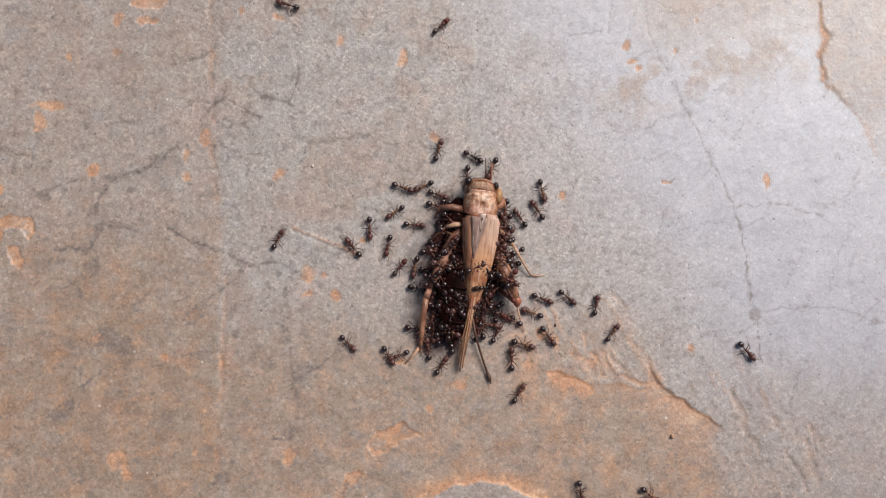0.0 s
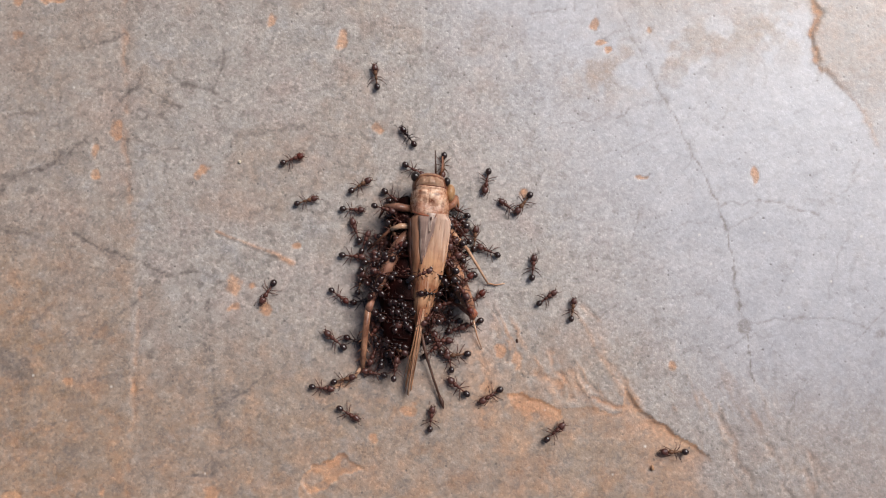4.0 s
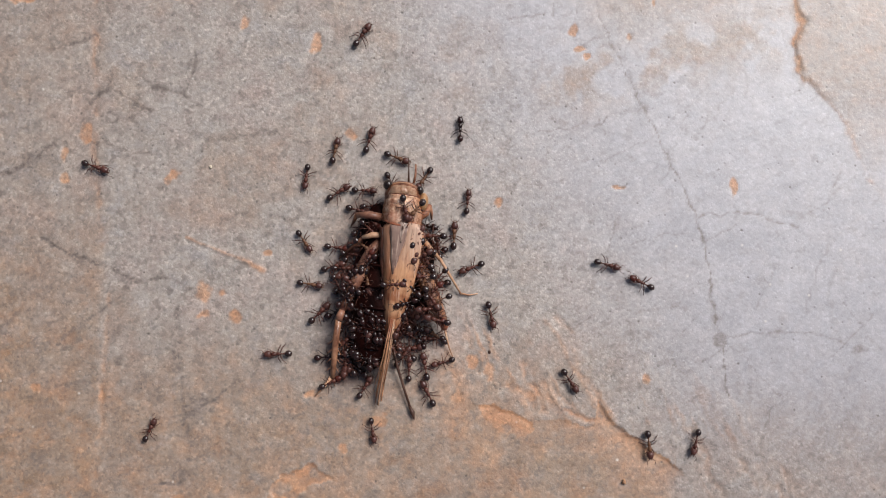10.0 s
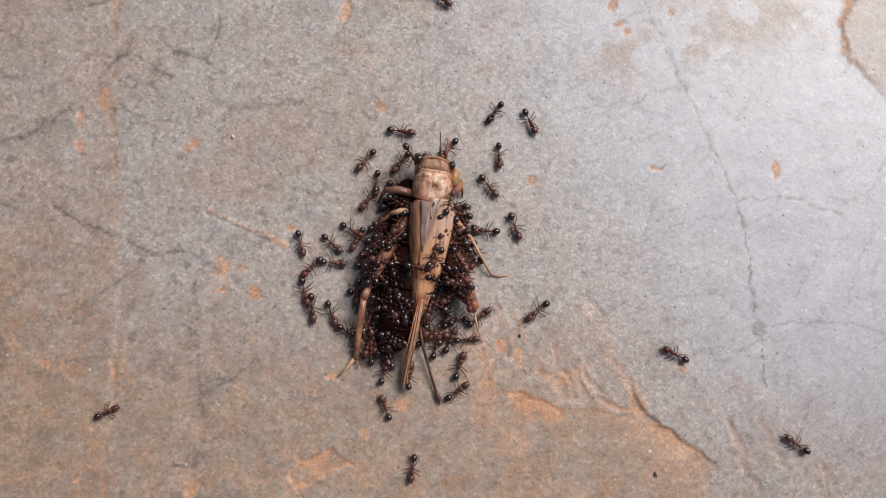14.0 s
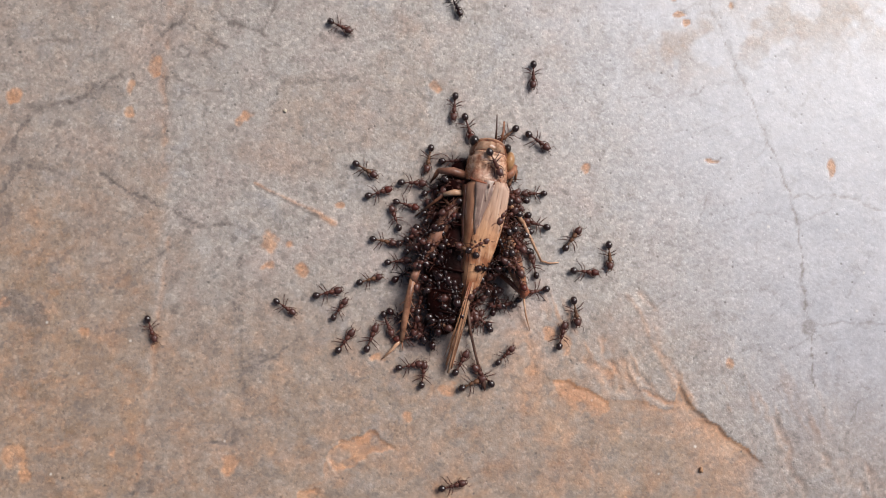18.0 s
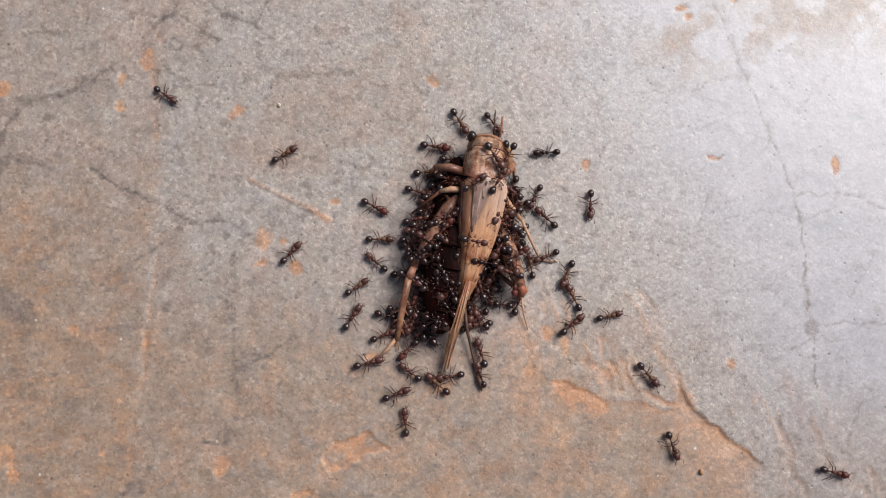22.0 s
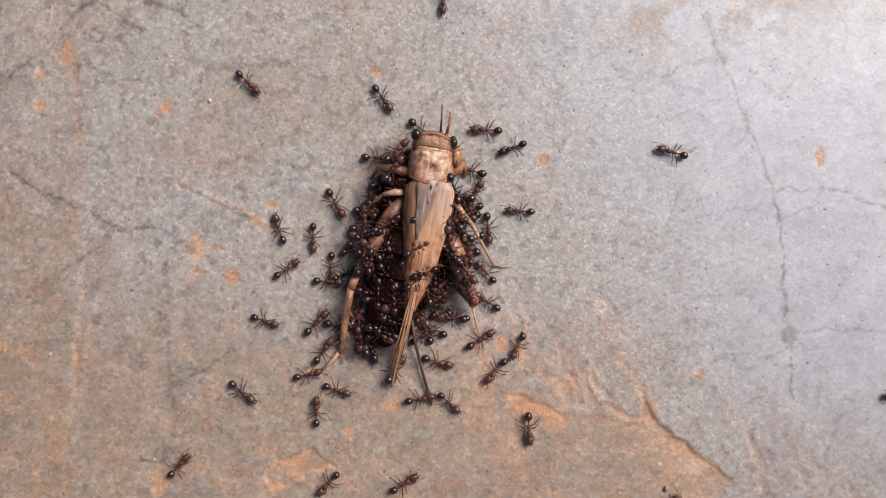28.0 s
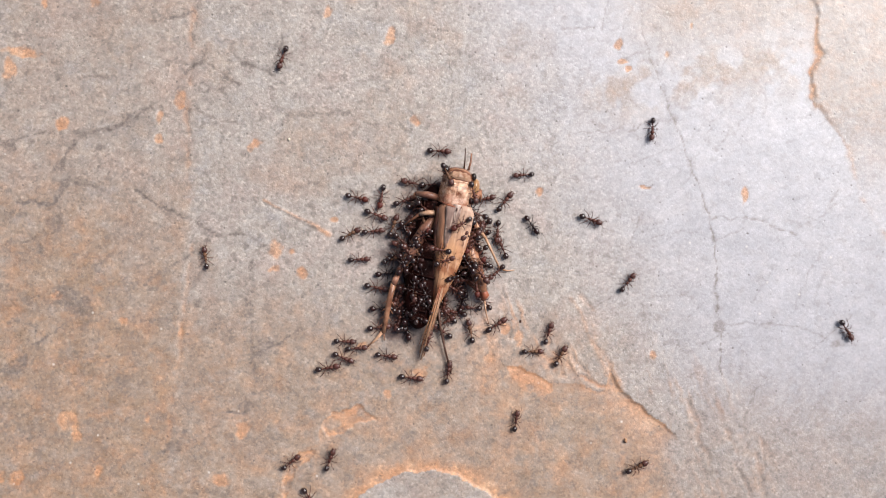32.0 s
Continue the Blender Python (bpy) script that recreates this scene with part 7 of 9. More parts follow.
    walk(ants[38], crawl(ants[38], [(0, 10.1, -2.4, 65, 0.0), (1, 9.9, -1.2, 66, 0.0), (2, 8.6, -1.4, -7, 0.0), (5, 12.6, 3.1, -58, 0.0), (6, 12.4, 3.4, -63, 0.0), (7, 12.9, 3.1, -64, 0.0), (8, 13.0, 3.2, -40, 0.0), (9, 12.8, 4.0, -7, 0.0), (10, 6.7, -1.2, 57, 0.0), (11, 2.2, -2.0, 52, 2.8), (12, 3.1, 4.6, 82, 3.0), (13, -6.0, 4.9, 35, 0.0), (16, -11.4, 1.1, 0, 0.0), (17, -6.7, 6.5, -83, 0.0), (18, -6.4, 10.3, -68, 0.0), (19, -4.3, 13.7, -54, 0.0), (20, -4.4, 13.8, -66, 0.0), (21, -5.4, 12.8, -137, 0.0), (22, -6.2, 8.4, -113, 0.0), (23, -4.8, 7.0, -129, 0.0), (24, -4.7, 7.5, -108, 0.0), (25, -23.3, 32.5, -156, 0.0), (26, -35.3, 39.9, -176, 0.0), (29, -7.1, 13.8, 154, 0.0), (30, -7.4, 9.9, -176, 0.0), (31, -8.0, 10.3, -139, 0.0), (32, -7.8, 11.9, -98, 0.0)]))
    walk(ants[39], crawl(ants[39], [(0, 3.9, 17.6, 176, 0.0), (1, 4.4, 17.5, 143, 0.0), (2, 3.7, 17.8, -19, 0.0), (5, 3.6, 17.9, -173, 0.0), (6, 3.3, 17.9, 178, 0.0), (7, 3.6, 18.0, -123, 0.0), (8, 3.6, 18.0, -139, 0.0), (9, 3.8, 17.1, -160, 0.0), (10, 4.3, 17.1, -150, 0.0), (11, 4.9, 17.6, -161, 0.0), (12, 3.2, 18.6, -144, 0.0), (13, 2.2, 16.9, -44, 0.0), (16, 1.0, 14.4, -125, 0.0), (17, 5.4, 10.4, -170, 4.7), (18, 8.0, 10.6, -118, 3.8), (19, 9.7, 10.3, -164, 0.0), (20, 7.9, 6.8, -162, 3.3), (21, 9.5, 9.8, -174, 0.0), (22, 7.8, 4.7, 150, 3.3), (23, 9.3, 10.1, 162, 0.0), (24, 9.1, 9.8, 148, 0.0), (25, 8.9, 10.2, 127, 0.0), (26, 9.3, 9.3, 166, 0.0), (29, 10.4, 11.4, 145, 0.0), (30, 10.2, 10.6, 94, 0.0), (31, 10.6, 11.1, 50, 0.0), (32, 11.8, 9.0, 180, 0.0)]))
    walk(ants[40], crawl(ants[40], [(0, 9.2, 12.9, 170, 0.0), (1, 8.6, 15.2, 171, 0.0), (2, 1.8, 14.1, -115, 0.0), (5, 0.5, 14.8, -133, 0.0), (6, 0.2, 15.0, -125, 0.0), (7, 1.4, 14.0, -114, 0.0), (8, -3.2, 16.3, -131, 0.0), (9, -3.6, 15.1, -168, 0.0), (10, -2.2, 15.9, -57, 0.0), (11, -1.1, 13.5, -66, 0.0), (12, 0.1, 12.2, -95, 0.0), (13, -0.8, 7.3, -44, 0.0), (16, -1.0, 6.6, -80, 0.0), (17, 1.3, 7.5, -151, 2.4), (18, 1.3, 8.7, -162, 0.0), (19, 6.2, 11.4, -149, 4.8), (20, 1.9, 6.7, -147, 2.5), (21, 6.8, 10.0, 154, 4.5), (22, 7.0, 11.6, -27, 4.4), (23, 7.3, 11.6, 161, 4.2), (24, 9.0, 11.9, 157, 0.0), (25, 9.6, 12.7, 139, 0.0), (26, 15.1, 18.1, -145, 0.0), (29, 9.9, 17.1, -151, 0.0), (30, 12.5, 13.6, -131, 0.0), (31, 12.9, 12.8, -162, 0.0), (32, 12.4, 13.0, -34, 0.0)]))
    walk(ants[41], crawl(ants[41], [(0, 9.3, 5.9, 42, 0.0), (1, 9.9, 5.4, 26, 0.0), (2, 13.0, 7.0, 62, 0.0), (5, 12.6, 7.8, 68, 0.0), (6, 14.3, 6.3, -5, 0.0), (7, 11.6, 7.9, -180, 0.0), (8, 10.5, 6.9, 127, 0.0), (9, 7.2, 6.3, -102, 3.5), (10, 0.5, -0.3, -30, 1.2), (11, -2.6, 2.0, -134, 0.0), (12, -3.1, 2.2, -103, 0.0), (13, -2.9, 2.1, -70, 0.0), (16, -2.4, -0.6, -100, 0.0), (17, -1.5, -1.9, -111, 0.0), (18, -2.7, 5.3, -57, 0.0), (19, -1.7, 6.0, -78, 0.0), (20, -1.5, 5.8, -54, 0.0), (21, 0.4, 3.4, -107, 0.0), (22, -1.7, 0.7, -116, 1.5), (23, -2.5, 0.0, -142, 0.0), (24, -2.8, -2.7, -140, 0.0), (25, -3.3, 1.3, -71, 0.0), (26, -4.1, 1.1, -92, 0.0), (29, -4.5, 1.2, -86, 0.0), (30, -4.7, 2.5, -8, 0.0), (31, -5.3, 5.0, -81, 0.0), (32, -5.2, 7.5, -79, 0.0)]))
    walk(ants[42], crawl(ants[42], [(0, 2.2, -5.6, -21, 0.0), (1, -1.0, -3.8, -64, 0.0), (2, -1.0, -4.0, 139, 0.0), (5, -6.5, -1.1, -30, 0.0), (6, -6.8, -0.9, -128, 0.0), (7, -5.0, -2.3, -138, 0.0), (8, -7.0, -1.4, -25, 0.0), (9, -4.8, 1.1, -40, 0.0), (10, -4.3, 1.4, -45, 0.0), (11, -5.7, 2.2, -74, 0.0), (12, -9.2, 1.6, -60, 0.0), (13, -9.3, 2.2, -87, 0.0), (16, -7.7, -0.8, -79, 0.0), (17, -7.7, -1.2, -88, 0.0), (18, -11.3, -1.4, -73, 0.0), (19, -7.8, 7.2, -74, 0.0), (20, -7.3, 7.5, -35, 0.0), (21, -4.2, 9.5, -68, 0.0), (22, -1.6, 4.4, -24, 0.0), (23, 0.3, 3.6, -126, 0.0), (24, -1.5, -4.0, 141, 0.0), (25, -2.3, -4.9, -150, 1.5), (26, -5.1, -3.4, -57, 0.0), (29, -5.8, -3.2, -10, 0.0), (30, -8.8, -2.2, -18, 0.0), (31, -7.3, -1.7, -66, 0.0), (32, -4.1, -0.1, -97, 0.0)]))
    walk(ants[43], crawl(ants[43], [(0, -7.8, -46.0, 0, 0.0), (7, -7.8, -46.0, 0, 0.0), (8, -7.8, -12.8, -166, 0.0), (9, -6.6, -10.9, -110, 0.0), (10, -24.1, -12.5, -26, 0.0), (11, -28.4, -14.8, -76, 0.0), (12, -31.6, -13.9, -109, 0.0), (13, -33.7, -14.6, -62, 0.0), (16, -25.0, -12.4, -171, 0.0), (17, -21.0, -2.1, -57, 0.0), (18, -15.9, -3.2, -120, 0.0), (19, -15.1, -6.7, -26, 0.0), (20, -42.2, -13.4, 11, 0.0), (21, -27.5, 13.4, 172, 0.0), (22, -30.2, 19.1, -120, 0.0), (23, -14.6, 6.2, -30, 0.0), (24, -12.7, 5.1, -95, 0.0), (25, -19.0, 6.1, -52, 0.0), (26, -16.1, -4.2, -37, 0.0), (29, -8.4, -4.7, -144, 0.0), (30, -6.1, -3.6, -114, 0.0), (31, -8.2, -8.7, -56, 0.0), (32, -7.8, -7.8, -87, 0.0)]))
    walk(ants[44], crawl(ants[44], [(0, 42.7, -46.0, 0, 0.0), (7, 42.7, -46.0, 0, 0.0), (8, 42.7, -22.0, -132, 0.0), (9, 52.3, -13.1, 0, 0.0), (10, 40.6, -13.6, 165, 0.0), (11, 40.6, -46.0, -180, 0.0), (12, 16.4, -17.2, -160, 0.0), (13, 3.8, -16.2, -120, 0.0), (16, 4.2, -21.9, -62, 0.0), (17, 3.9, -22.0, -74, 0.0), (18, 4.1, -21.8, -72, 0.0), (19, 8.5, -15.5, -84, 0.0), (20, 7.8, -13.6, 175, 0.0), (21, 2.1, -10.9, -79, 0.0), (22, -2.3, -12.1, -65, 0.0), (23, -2.4, -12.1, -26, 0.0), (24, -2.0, -12.1, -39, 0.0), (25, -2.3, -11.6, -33, 0.0), (26, 1.8, -11.4, -49, 0.0), (29, 6.6, -9.6, 15, 0.0), (30, 4.8, -5.7, 23, 0.0), (31, 4.2, -6.1, -25, 1.0), (32, 6.7, -11.0, -6, 0.0)]))
    walk(ants[45], crawl(ants[45], [(0, 7.2, 60.0, -180, 0.0), (8, 7.2, 60.0, -180, 0.0), (9, 7.2, 23.1, 127, 0.0), (10, 1.5, 22.2, -18, 0.0), (11, 1.2, 22.8, -25, 0.0), (12, 5.1, 24.3, -128, 0.0), (13, 0.2, 20.5, -113, 0.0), (16, 5.0, 19.8, -107, 0.0), (17, 3.7, 19.3, 169, 0.0), (18, 1.6, 20.9, 179, 0.0), (19, 5.2, 25.1, 148, 0.0), (20, 2.2, -2.0, -73, 1.8), (21, -0.4, -1.4, -91, 0.0), (22, -1.3, -4.4, 121, 0.0), (23, -6.0, -6.9, 177, 0.0), (24, -6.4, -6.8, 179, 0.0), (25, -7.4, -6.8, -161, 0.0), (26, -4.9, -7.1, 64, 0.0), (29, -4.2, -5.7, -80, 0.0), (30, -3.7, -5.5, -108, 0.0), (31, -3.4, -5.7, -96, 0.0), (32, -3.3, -5.5, -78, 0.0)]))
    walk(ants[46], crawl(ants[46], [(0, 2.5, 5.3, -74, 1.9), (8, 2.5, 5.3, -74, 1.9), (9, -20.1, 9.3, 50, 0.0), (10, -31.4, 18.9, -109, 0.0), (11, -1.8, 31.7, -49, 0.0), (12, 4.3, 31.2, 139, 0.0), (13, 2.7, 18.7, 167, 0.0), (16, 5.7, 14.1, -157, 4.7), (17, 6.4, 14.3, -146, 4.7), (18, 6.2, 14.0, -150, 4.7), (19, 6.0, 14.3, 172, 4.7), (20, 9.0, 12.6, 164, 0.0), (21, 9.0, 12.3, 165, 0.0), (22, 8.9, 11.5, 158, 0.0), (23, 9.2, 12.9, 109, 0.0), (24, 10.6, 12.2, 148, 0.0), (25, 11.2, 12.8, 126, 0.0), (26, 11.2, 13.2, 123, 0.0), (29, 9.2, 13.3, 150, 0.0), (30, 12.2, 8.1, -173, 0.0), (31, 0.5, 5.7, -56, 1.4), (32, 0.5, 5.7, -56, 1.4)]))
    walk(ants[47], crawl(ants[47], [(0, 3.6, 5.2, -28, 2.3), (8, 3.6, 5.2, -28, 2.3), (9, 17.8, 3.3, 32, 0.0), (10, 34.4, 5.2, 64, 0.0), (11, 46.7, 21.9, -107, 0.0), (12, 27.2, 22.7, 171, 0.0), (13, 38.3, -6.5, -131, 0.0), (16, 20.7, 2.4, -114, 0.0), (17, 18.4, 0.3, 114, 0.0), (18, 17.5, 3.0, -92, 0.0), (19, 31.5, -6.5, -114, 0.0), (20, 39.8, -12.2, -63, 0.0), (21, 40.1, -10.5, 126, 0.0), (22, 46.8, -17.4, -101, 0.0), (23, 46.0, -11.3, -3, 0.0), (24, 51.6, 10.6, -6, 0.0), (25, 88.0, 10.6, -90, 0.0), (26, 88.0, 10.6, -90, 0.0), (29, 43.3, -11.0, 4, 0.0), (30, 45.1, -7.3, -20, 0.0), (31, 45.1, -46.0, -180, 0.0), (32, 45.1, -46.0, -180, 0.0)]))
    walk(ants[48], crawl(ants[48], [(0, 29.1, -46.0, 0, 0.0), (8, 29.1, -46.0, 0, 0.0), (9, 29.1, -12.0, -72, 0.0), (10, 25.6, -6.4, -146, 0.0), (11, 16.2, -11.3, -117, 0.0), (12, 9.1, -11.5, -92, 0.0), (13, 5.0, -11.3, -113, 0.0), (16, 15.2, -5.3, 169, 0.0), (17, 15.3, -5.4, -1, 0.0), (18, 15.4, -4.5, -11, 0.0), (19, 16.1, -3.8, -32, 0.0), (20, 16.3, -3.3, -32, 0.0), (21, 20.4, -7.5, -167, 0.0), (22, 28.6, -15.6, -156, 0.0), (23, 40.1, -11.6, -61, 0.0), (24, 42.1, -15.5, -50, 0.0), (25, 31.3, -20.8, -28, 0.0), (26, 36.2, -24.3, -118, 0.0), (29, 32.7, -17.4, -12, 0.0), (30, 37.7, -2.0, -84, 0.0), (31, 38.6, 7.1, -61, 0.0), (32, 61.5, -0.5, -143, 0.0)]))
    walk(ants[49], crawl(ants[49], [(0, -18.2, -46.0, 0, 0.0), (13, -18.2, -46.0, 0, 0.0), (16, -18.2, -18.3, 60, 0.0), (17, -10.8, -9.0, 4, 0.0), (18, -8.9, -6.7, -33, 0.0), (19, -5.8, -6.4, -28, 0.0), (20, -6.5, -7.3, 4, 0.0), (21, -6.8, -7.1, 5, 0.0), (22, -7.7, -4.1, -29, 0.0), (23, -10.6, -9.3, -28, 0.0), (24, -26.2, -8.3, 91, 0.0), (25, -38.6, -20.3, 46, 0.0), (26, -38.6, -46.0, -180, 0.0), (29, -9.7, -15.5, -61, 0.0), (30, -6.7, -21.6, -74, 0.0), (31, -12.1, -20.0, -124, 0.0), (32, -10.7, -29.4, -137, 0.0)]))
    walk(ants[50], crawl(ants[50], [(0, 4.8, 60.0, -180, 0.0), (16, 4.8, 60.0, -180, 0.0), (17, 4.8, 18.1, 128, 0.0), (18, 3.3, 18.6, -160, 0.0), (19, 4.0, 18.1, -161, 0.0), (20, 4.1, 18.4, 159, 0.0), (21, 2.9, 18.4, -81, 0.0), (22, -0.0, 15.6, -93, 0.0), (23, -4.2, 11.1, -147, 0.0), (24, -2.9, 10.4, -46, 0.0), (25, -2.8, 9.0, -77, 0.0), (26, -4.5, 9.2, -150, 0.0), (29, -3.9, 9.4, -142, 0.0), (30, -3.9, 9.5, 29, 0.0), (31, -5.3, 10.9, -140, 0.0), (32, -4.4, 12.4, 174, 0.0)]))
    walk(ants[51], crawl(ants[51], [(0, -12.2, 60.0, -180, 0.0), (17, -12.2, 60.0, -180, 0.0), (18, -12.2, 29.2, -113, 0.0), (19, -0.1, 31.2, -46, 0.0), (20, -0.1, 60.0, 0, 0.0), (22, -0.1, 60.0, 0, 0.0), (23, 17.2, 31.8, -88, 0.0), (24, 13.2, 25.3, -179, 0.0), (25, 2.7, -0.4, -14, 2.0), (26, 2.7, -0.4, -14, 2.0), (29, 5.7, 3.1, -18, 3.7), (30, 7.9, 5.2, -123, 3.3), (31, 5.8, 6.0, -142, 4.2), (32, 4.1, 5.8, 84, 3.9)]))
    walk(ants[52], crawl(ants[52], [(0, 6.0, 60.0, -180, 0.0), (18, 6.0, 60.0, -180, 0.0), (19, 6.0, 21.1, -64, 0.0), (20, 16.4, 10.0, -65, 0.0), (21, 18.2, 8.9, -53, 0.0), (22, 17.9, 10.5, -178, 0.0), (23, 17.5, 6.8, -161, 0.0), (24, 17.4, 4.0, 94, 0.0), (25, 16.1, 3.9, 100, 0.0), (26, 37.4, 17.3, 158, 0.0), (29, 29.6, 17.2, -79, 0.0), (30, 30.9, 18.1, -64, 0.0), (31, 35.2, 15.4, -109, 0.0), (32, 30.3, 3.4, -34, 0.0)]))
    walk(ants[53], crawl(ants[53], [(0, -5.6, 60.0, -180, 0.0), (29, -5.6, 60.0, -180, 0.0), (30, -5.6, 20.1, 162, 0.0), (31, -15.7, 7.9, 170, 0.0), (32, -19.3, 30.0, 165, 0.0)]))
    walk(ants[54], crawl(ants[54], [(0, 3.5, 4.6, -12, 2.1), (29, 3.5, 4.6, -12, 2.1), (30, -5.7, 5.8, 80, 0.0), (31, -5.6, 7.7, -75, 0.0), (32, -5.0, 9.8, -106, 0.0)]))
    walk(ants[55], crawl(ants[55], [(0, 22.4, 60.0, -180, 0.0), (29, 22.4, 60.0, -180, 0.0), (30, 22.4, 21.1, -140, 0.0), (31, 31.1, 18.0, 141, 0.0), (32, 31.9, 24.9, -179, 0.0)]))
    walk(ants[56], crawl(ants[56], [(0, 2.8, -0.3, 130, 2.0), (29, 2.8, -0.3, 130, 2.0), (30, 20.6, 10.5, -173, 0.0), (31, 22.8, 13.7, -117, 0.0), (32, 24.4, 11.7, -105, 0.0)]))
    walk(ants[57], crawl(ants[57], [(0, 1.4, -3.8, -116, 1.3), (29, 1.4, -3.8, -116, 1.3), (30, -2.1, 5.6, -54, 0.0), (31, -1.0, 6.9, -53, 0.0), (32, -2.5, 8.4, -16, 0.0)]))
    walk(ants[58], crawl(ants[58], [(0, 0.9, 0.1, -65, 1.6), (29, 0.9, 0.1, -65, 1.6), (30, 4.4, 8.0, 30, 4.3), (31, 4.6, 9.7, 20, 4.5), (32, 6.6, 9.5, 125, 4.5)]))
    walk(ants[59], crawl(ants[59], [(0, 0.6, 5.8, 112, 1.5), (1.93, 0.3, 6.3, 151, 1.5), (5.22, 0.4, 6.1, 144, 1.5), (7.02, 0.7, 6.4, 111, 1.5), (10.32, 1.2, 4.1, -28, 1.9), (12.48, 1.1, 3.5, -45, 1.9), (15.32, 1.1, 3.5, -8, 1.9), (17.88, 1.2, 3.9, -15, 1.9), (20.3, 1.0, 4.1, -50, 1.9), (22.79, 1.1, 4.0, -10, 1.9), (25.52, 1.1, 3.8, -45, 1.9), (28.65, 1.3, 4.2, -14, 1.9), (32, 1.3, 4.2, -14, 1.9)]))
    walk(ants[60], crawl(ants[60], [(0, 1.9, 5.2, 157, 1.3), (2.28, 2.3, 5.3, 172, 1.3), (4.49, 1.3, 6.2, -36, 0.8), (7.34, 1.5, 5.9, -39, 0.8), (9.44, 1.5, 6.1, -57, 0.8), (12.75, 1.4, 5.6, -46, 0.8), (14.8, 1.3, 6.2, -41, 0.8), (17.83, 1.5, 6.1, -33, 0.8), (20.06, 1.6, 6.1, -27, 0.8), (23.38, 1.4, 5.7, -33, 0.8), (26.67, 1.5, 6.1, -38, 0.8), (28.58, 1.4, 6.1, -51, 0.8), (32, 1.4, 6.1, -51, 0.8)]))
    walk(ants[61], crawl(ants[61], [(0, 2.3, 5.0, 17, 2.1), (1.99, 2.6, 4.7, 9, 2.1), (4, 0.1, -0.1, 64, 1.5), (6.29, 0.3, 0.1, 83, 1.5), (7.89, 0.1, 0.2, 48, 1.5), (10.98, -0.1, 0.3, 48, 1.5), (13.57, 0.3, 0.6, 79, 1.5), (15.92, 0.4, 0.1, 50, 1.5), (18.59, 0.6, 0.6, 70, 1.5), (20.82, -0.1, -0.0, 68, 1.5), (23.53, 0.4, 0.5, 60, 1.5), (25.91, 0.1, 0.6, 60, 1.5), (29.24, 0.3, 0.1, 87, 1.5), (32, 0.3, 0.1, 87, 1.5)]))
    walk(ants[62], crawl(ants[62], [(0, 1.6, 8.4, 160, 0.8), (2.72, 1.6, 8.7, -169, 0.8), (4.34, 1.6, 8.8, -171, 0.8), (6.38, 1.5, 8.8, 168, 0.8), (9.08, 1.9, 8.5, -172, 0.8), (10.89, 1.6, 8.5, 170, 0.8), (13.03, 1.8, 8.4, -172, 0.8), (15.69, 2.1, 8.5, 156, 0.8), (18.69, 1.8, 8.6, -177, 0.8), (21.16, 1.7, 8.4, -167, 0.8), (23.11, 2.0, 8.2, -168, 0.8), (25.96, 1.6, 8.7, -165, 0.8), (27.82, 1.8, 8.5, 170, 0.8), (29.7, 2.0, 8.2, 165, 0.8), (32, 2.0, 8.2, 165, 0.8)]))
    walk(ants[63], crawl(ants[63], [(0, 2.0, -3.2, -91, 1.6), (1.69, 1.5, -3.5, -80, 1.6), (4.57, 1.5, -3.3, -115, 1.6), (7.27, 1.4, -3.5, -120, 1.6), (9.06, 1.4, -3.9, -97, 1.6), (12, 1.4, -3.6, -108, 1.6), (14.68, 2.0, -3.7, -119, 1.6), (17.54, 1.8, -3.6, -82, 1.6), (20.13, 1.5, -3.5, -111, 1.6), (23.09, 1.4, -3.8, -106, 1.6), (26.01, 1.8, -3.5, -118, 1.6), (28.81, 1.9, -3.6, -108, 1.6), (32, 1.9, -3.6, -108, 1.6)]))
    walk(ants[64], crawl(ants[64], [(0, 3.2, 4.8, 88, 1.7), (3.08, 3.6, 4.4, 69, 1.7), (5.28, 3.4, 4.4, 64, 1.7), (8.37, 3.7, 4.4, 96, 1.7), (10.9, 3.6, 4.6, 76, 1.7), (12.68, 2.7, 2.0, -69, 1.5), (15.39, 3.0, 1.7, -101, 1.5), (17.28, 3.0, 2.3, -102, 1.5), (19.34, 2.8, 1.8, -98, 1.5), (21.81, 3.1, 0.7, -24, 1.5), (25.11, 2.2, -0.5, -130, 1.4), (26.75, 1.7, -0.4, -96, 1.4), (29.01, 2.0, -0.4, -107, 1.4), (32, 2.0, -0.4, -107, 1.4)]))
    walk(ants[65], crawl(ants[65], [(0, 1.2, 4.6, -1, 1.5), (1.61, 2.6, 1.5, 17, 2.2), (3.84, 2.4, 0.8, 12, 2.2), (5.55, 2.5, 1.0, -4, 2.2), (7.22, 2.3, 1.2, 12, 2.2), (9.77, 0.9, -2.4, -149, 1.1), (11.76, 1.8, 2.3, -144, 2.1), (15, 1.8, 2.4, -166, 2.1), (16.81, 1.6, 2.4, -140, 2.1), (18.97, 1.6, 2.0, -173, 2.1), (21.35, 1.7, 1.9, -145, 2.1), (23.03, 1.7, 2.1, -172, 2.1), (25.39, 2.0, 2.2, -137, 2.1), (28.17, 1.9, 2.2, -140, 2.1), (30.95, 2.0, 2.3, -165, 2.1), (32, 2.0, 2.3, -165, 2.1)]))
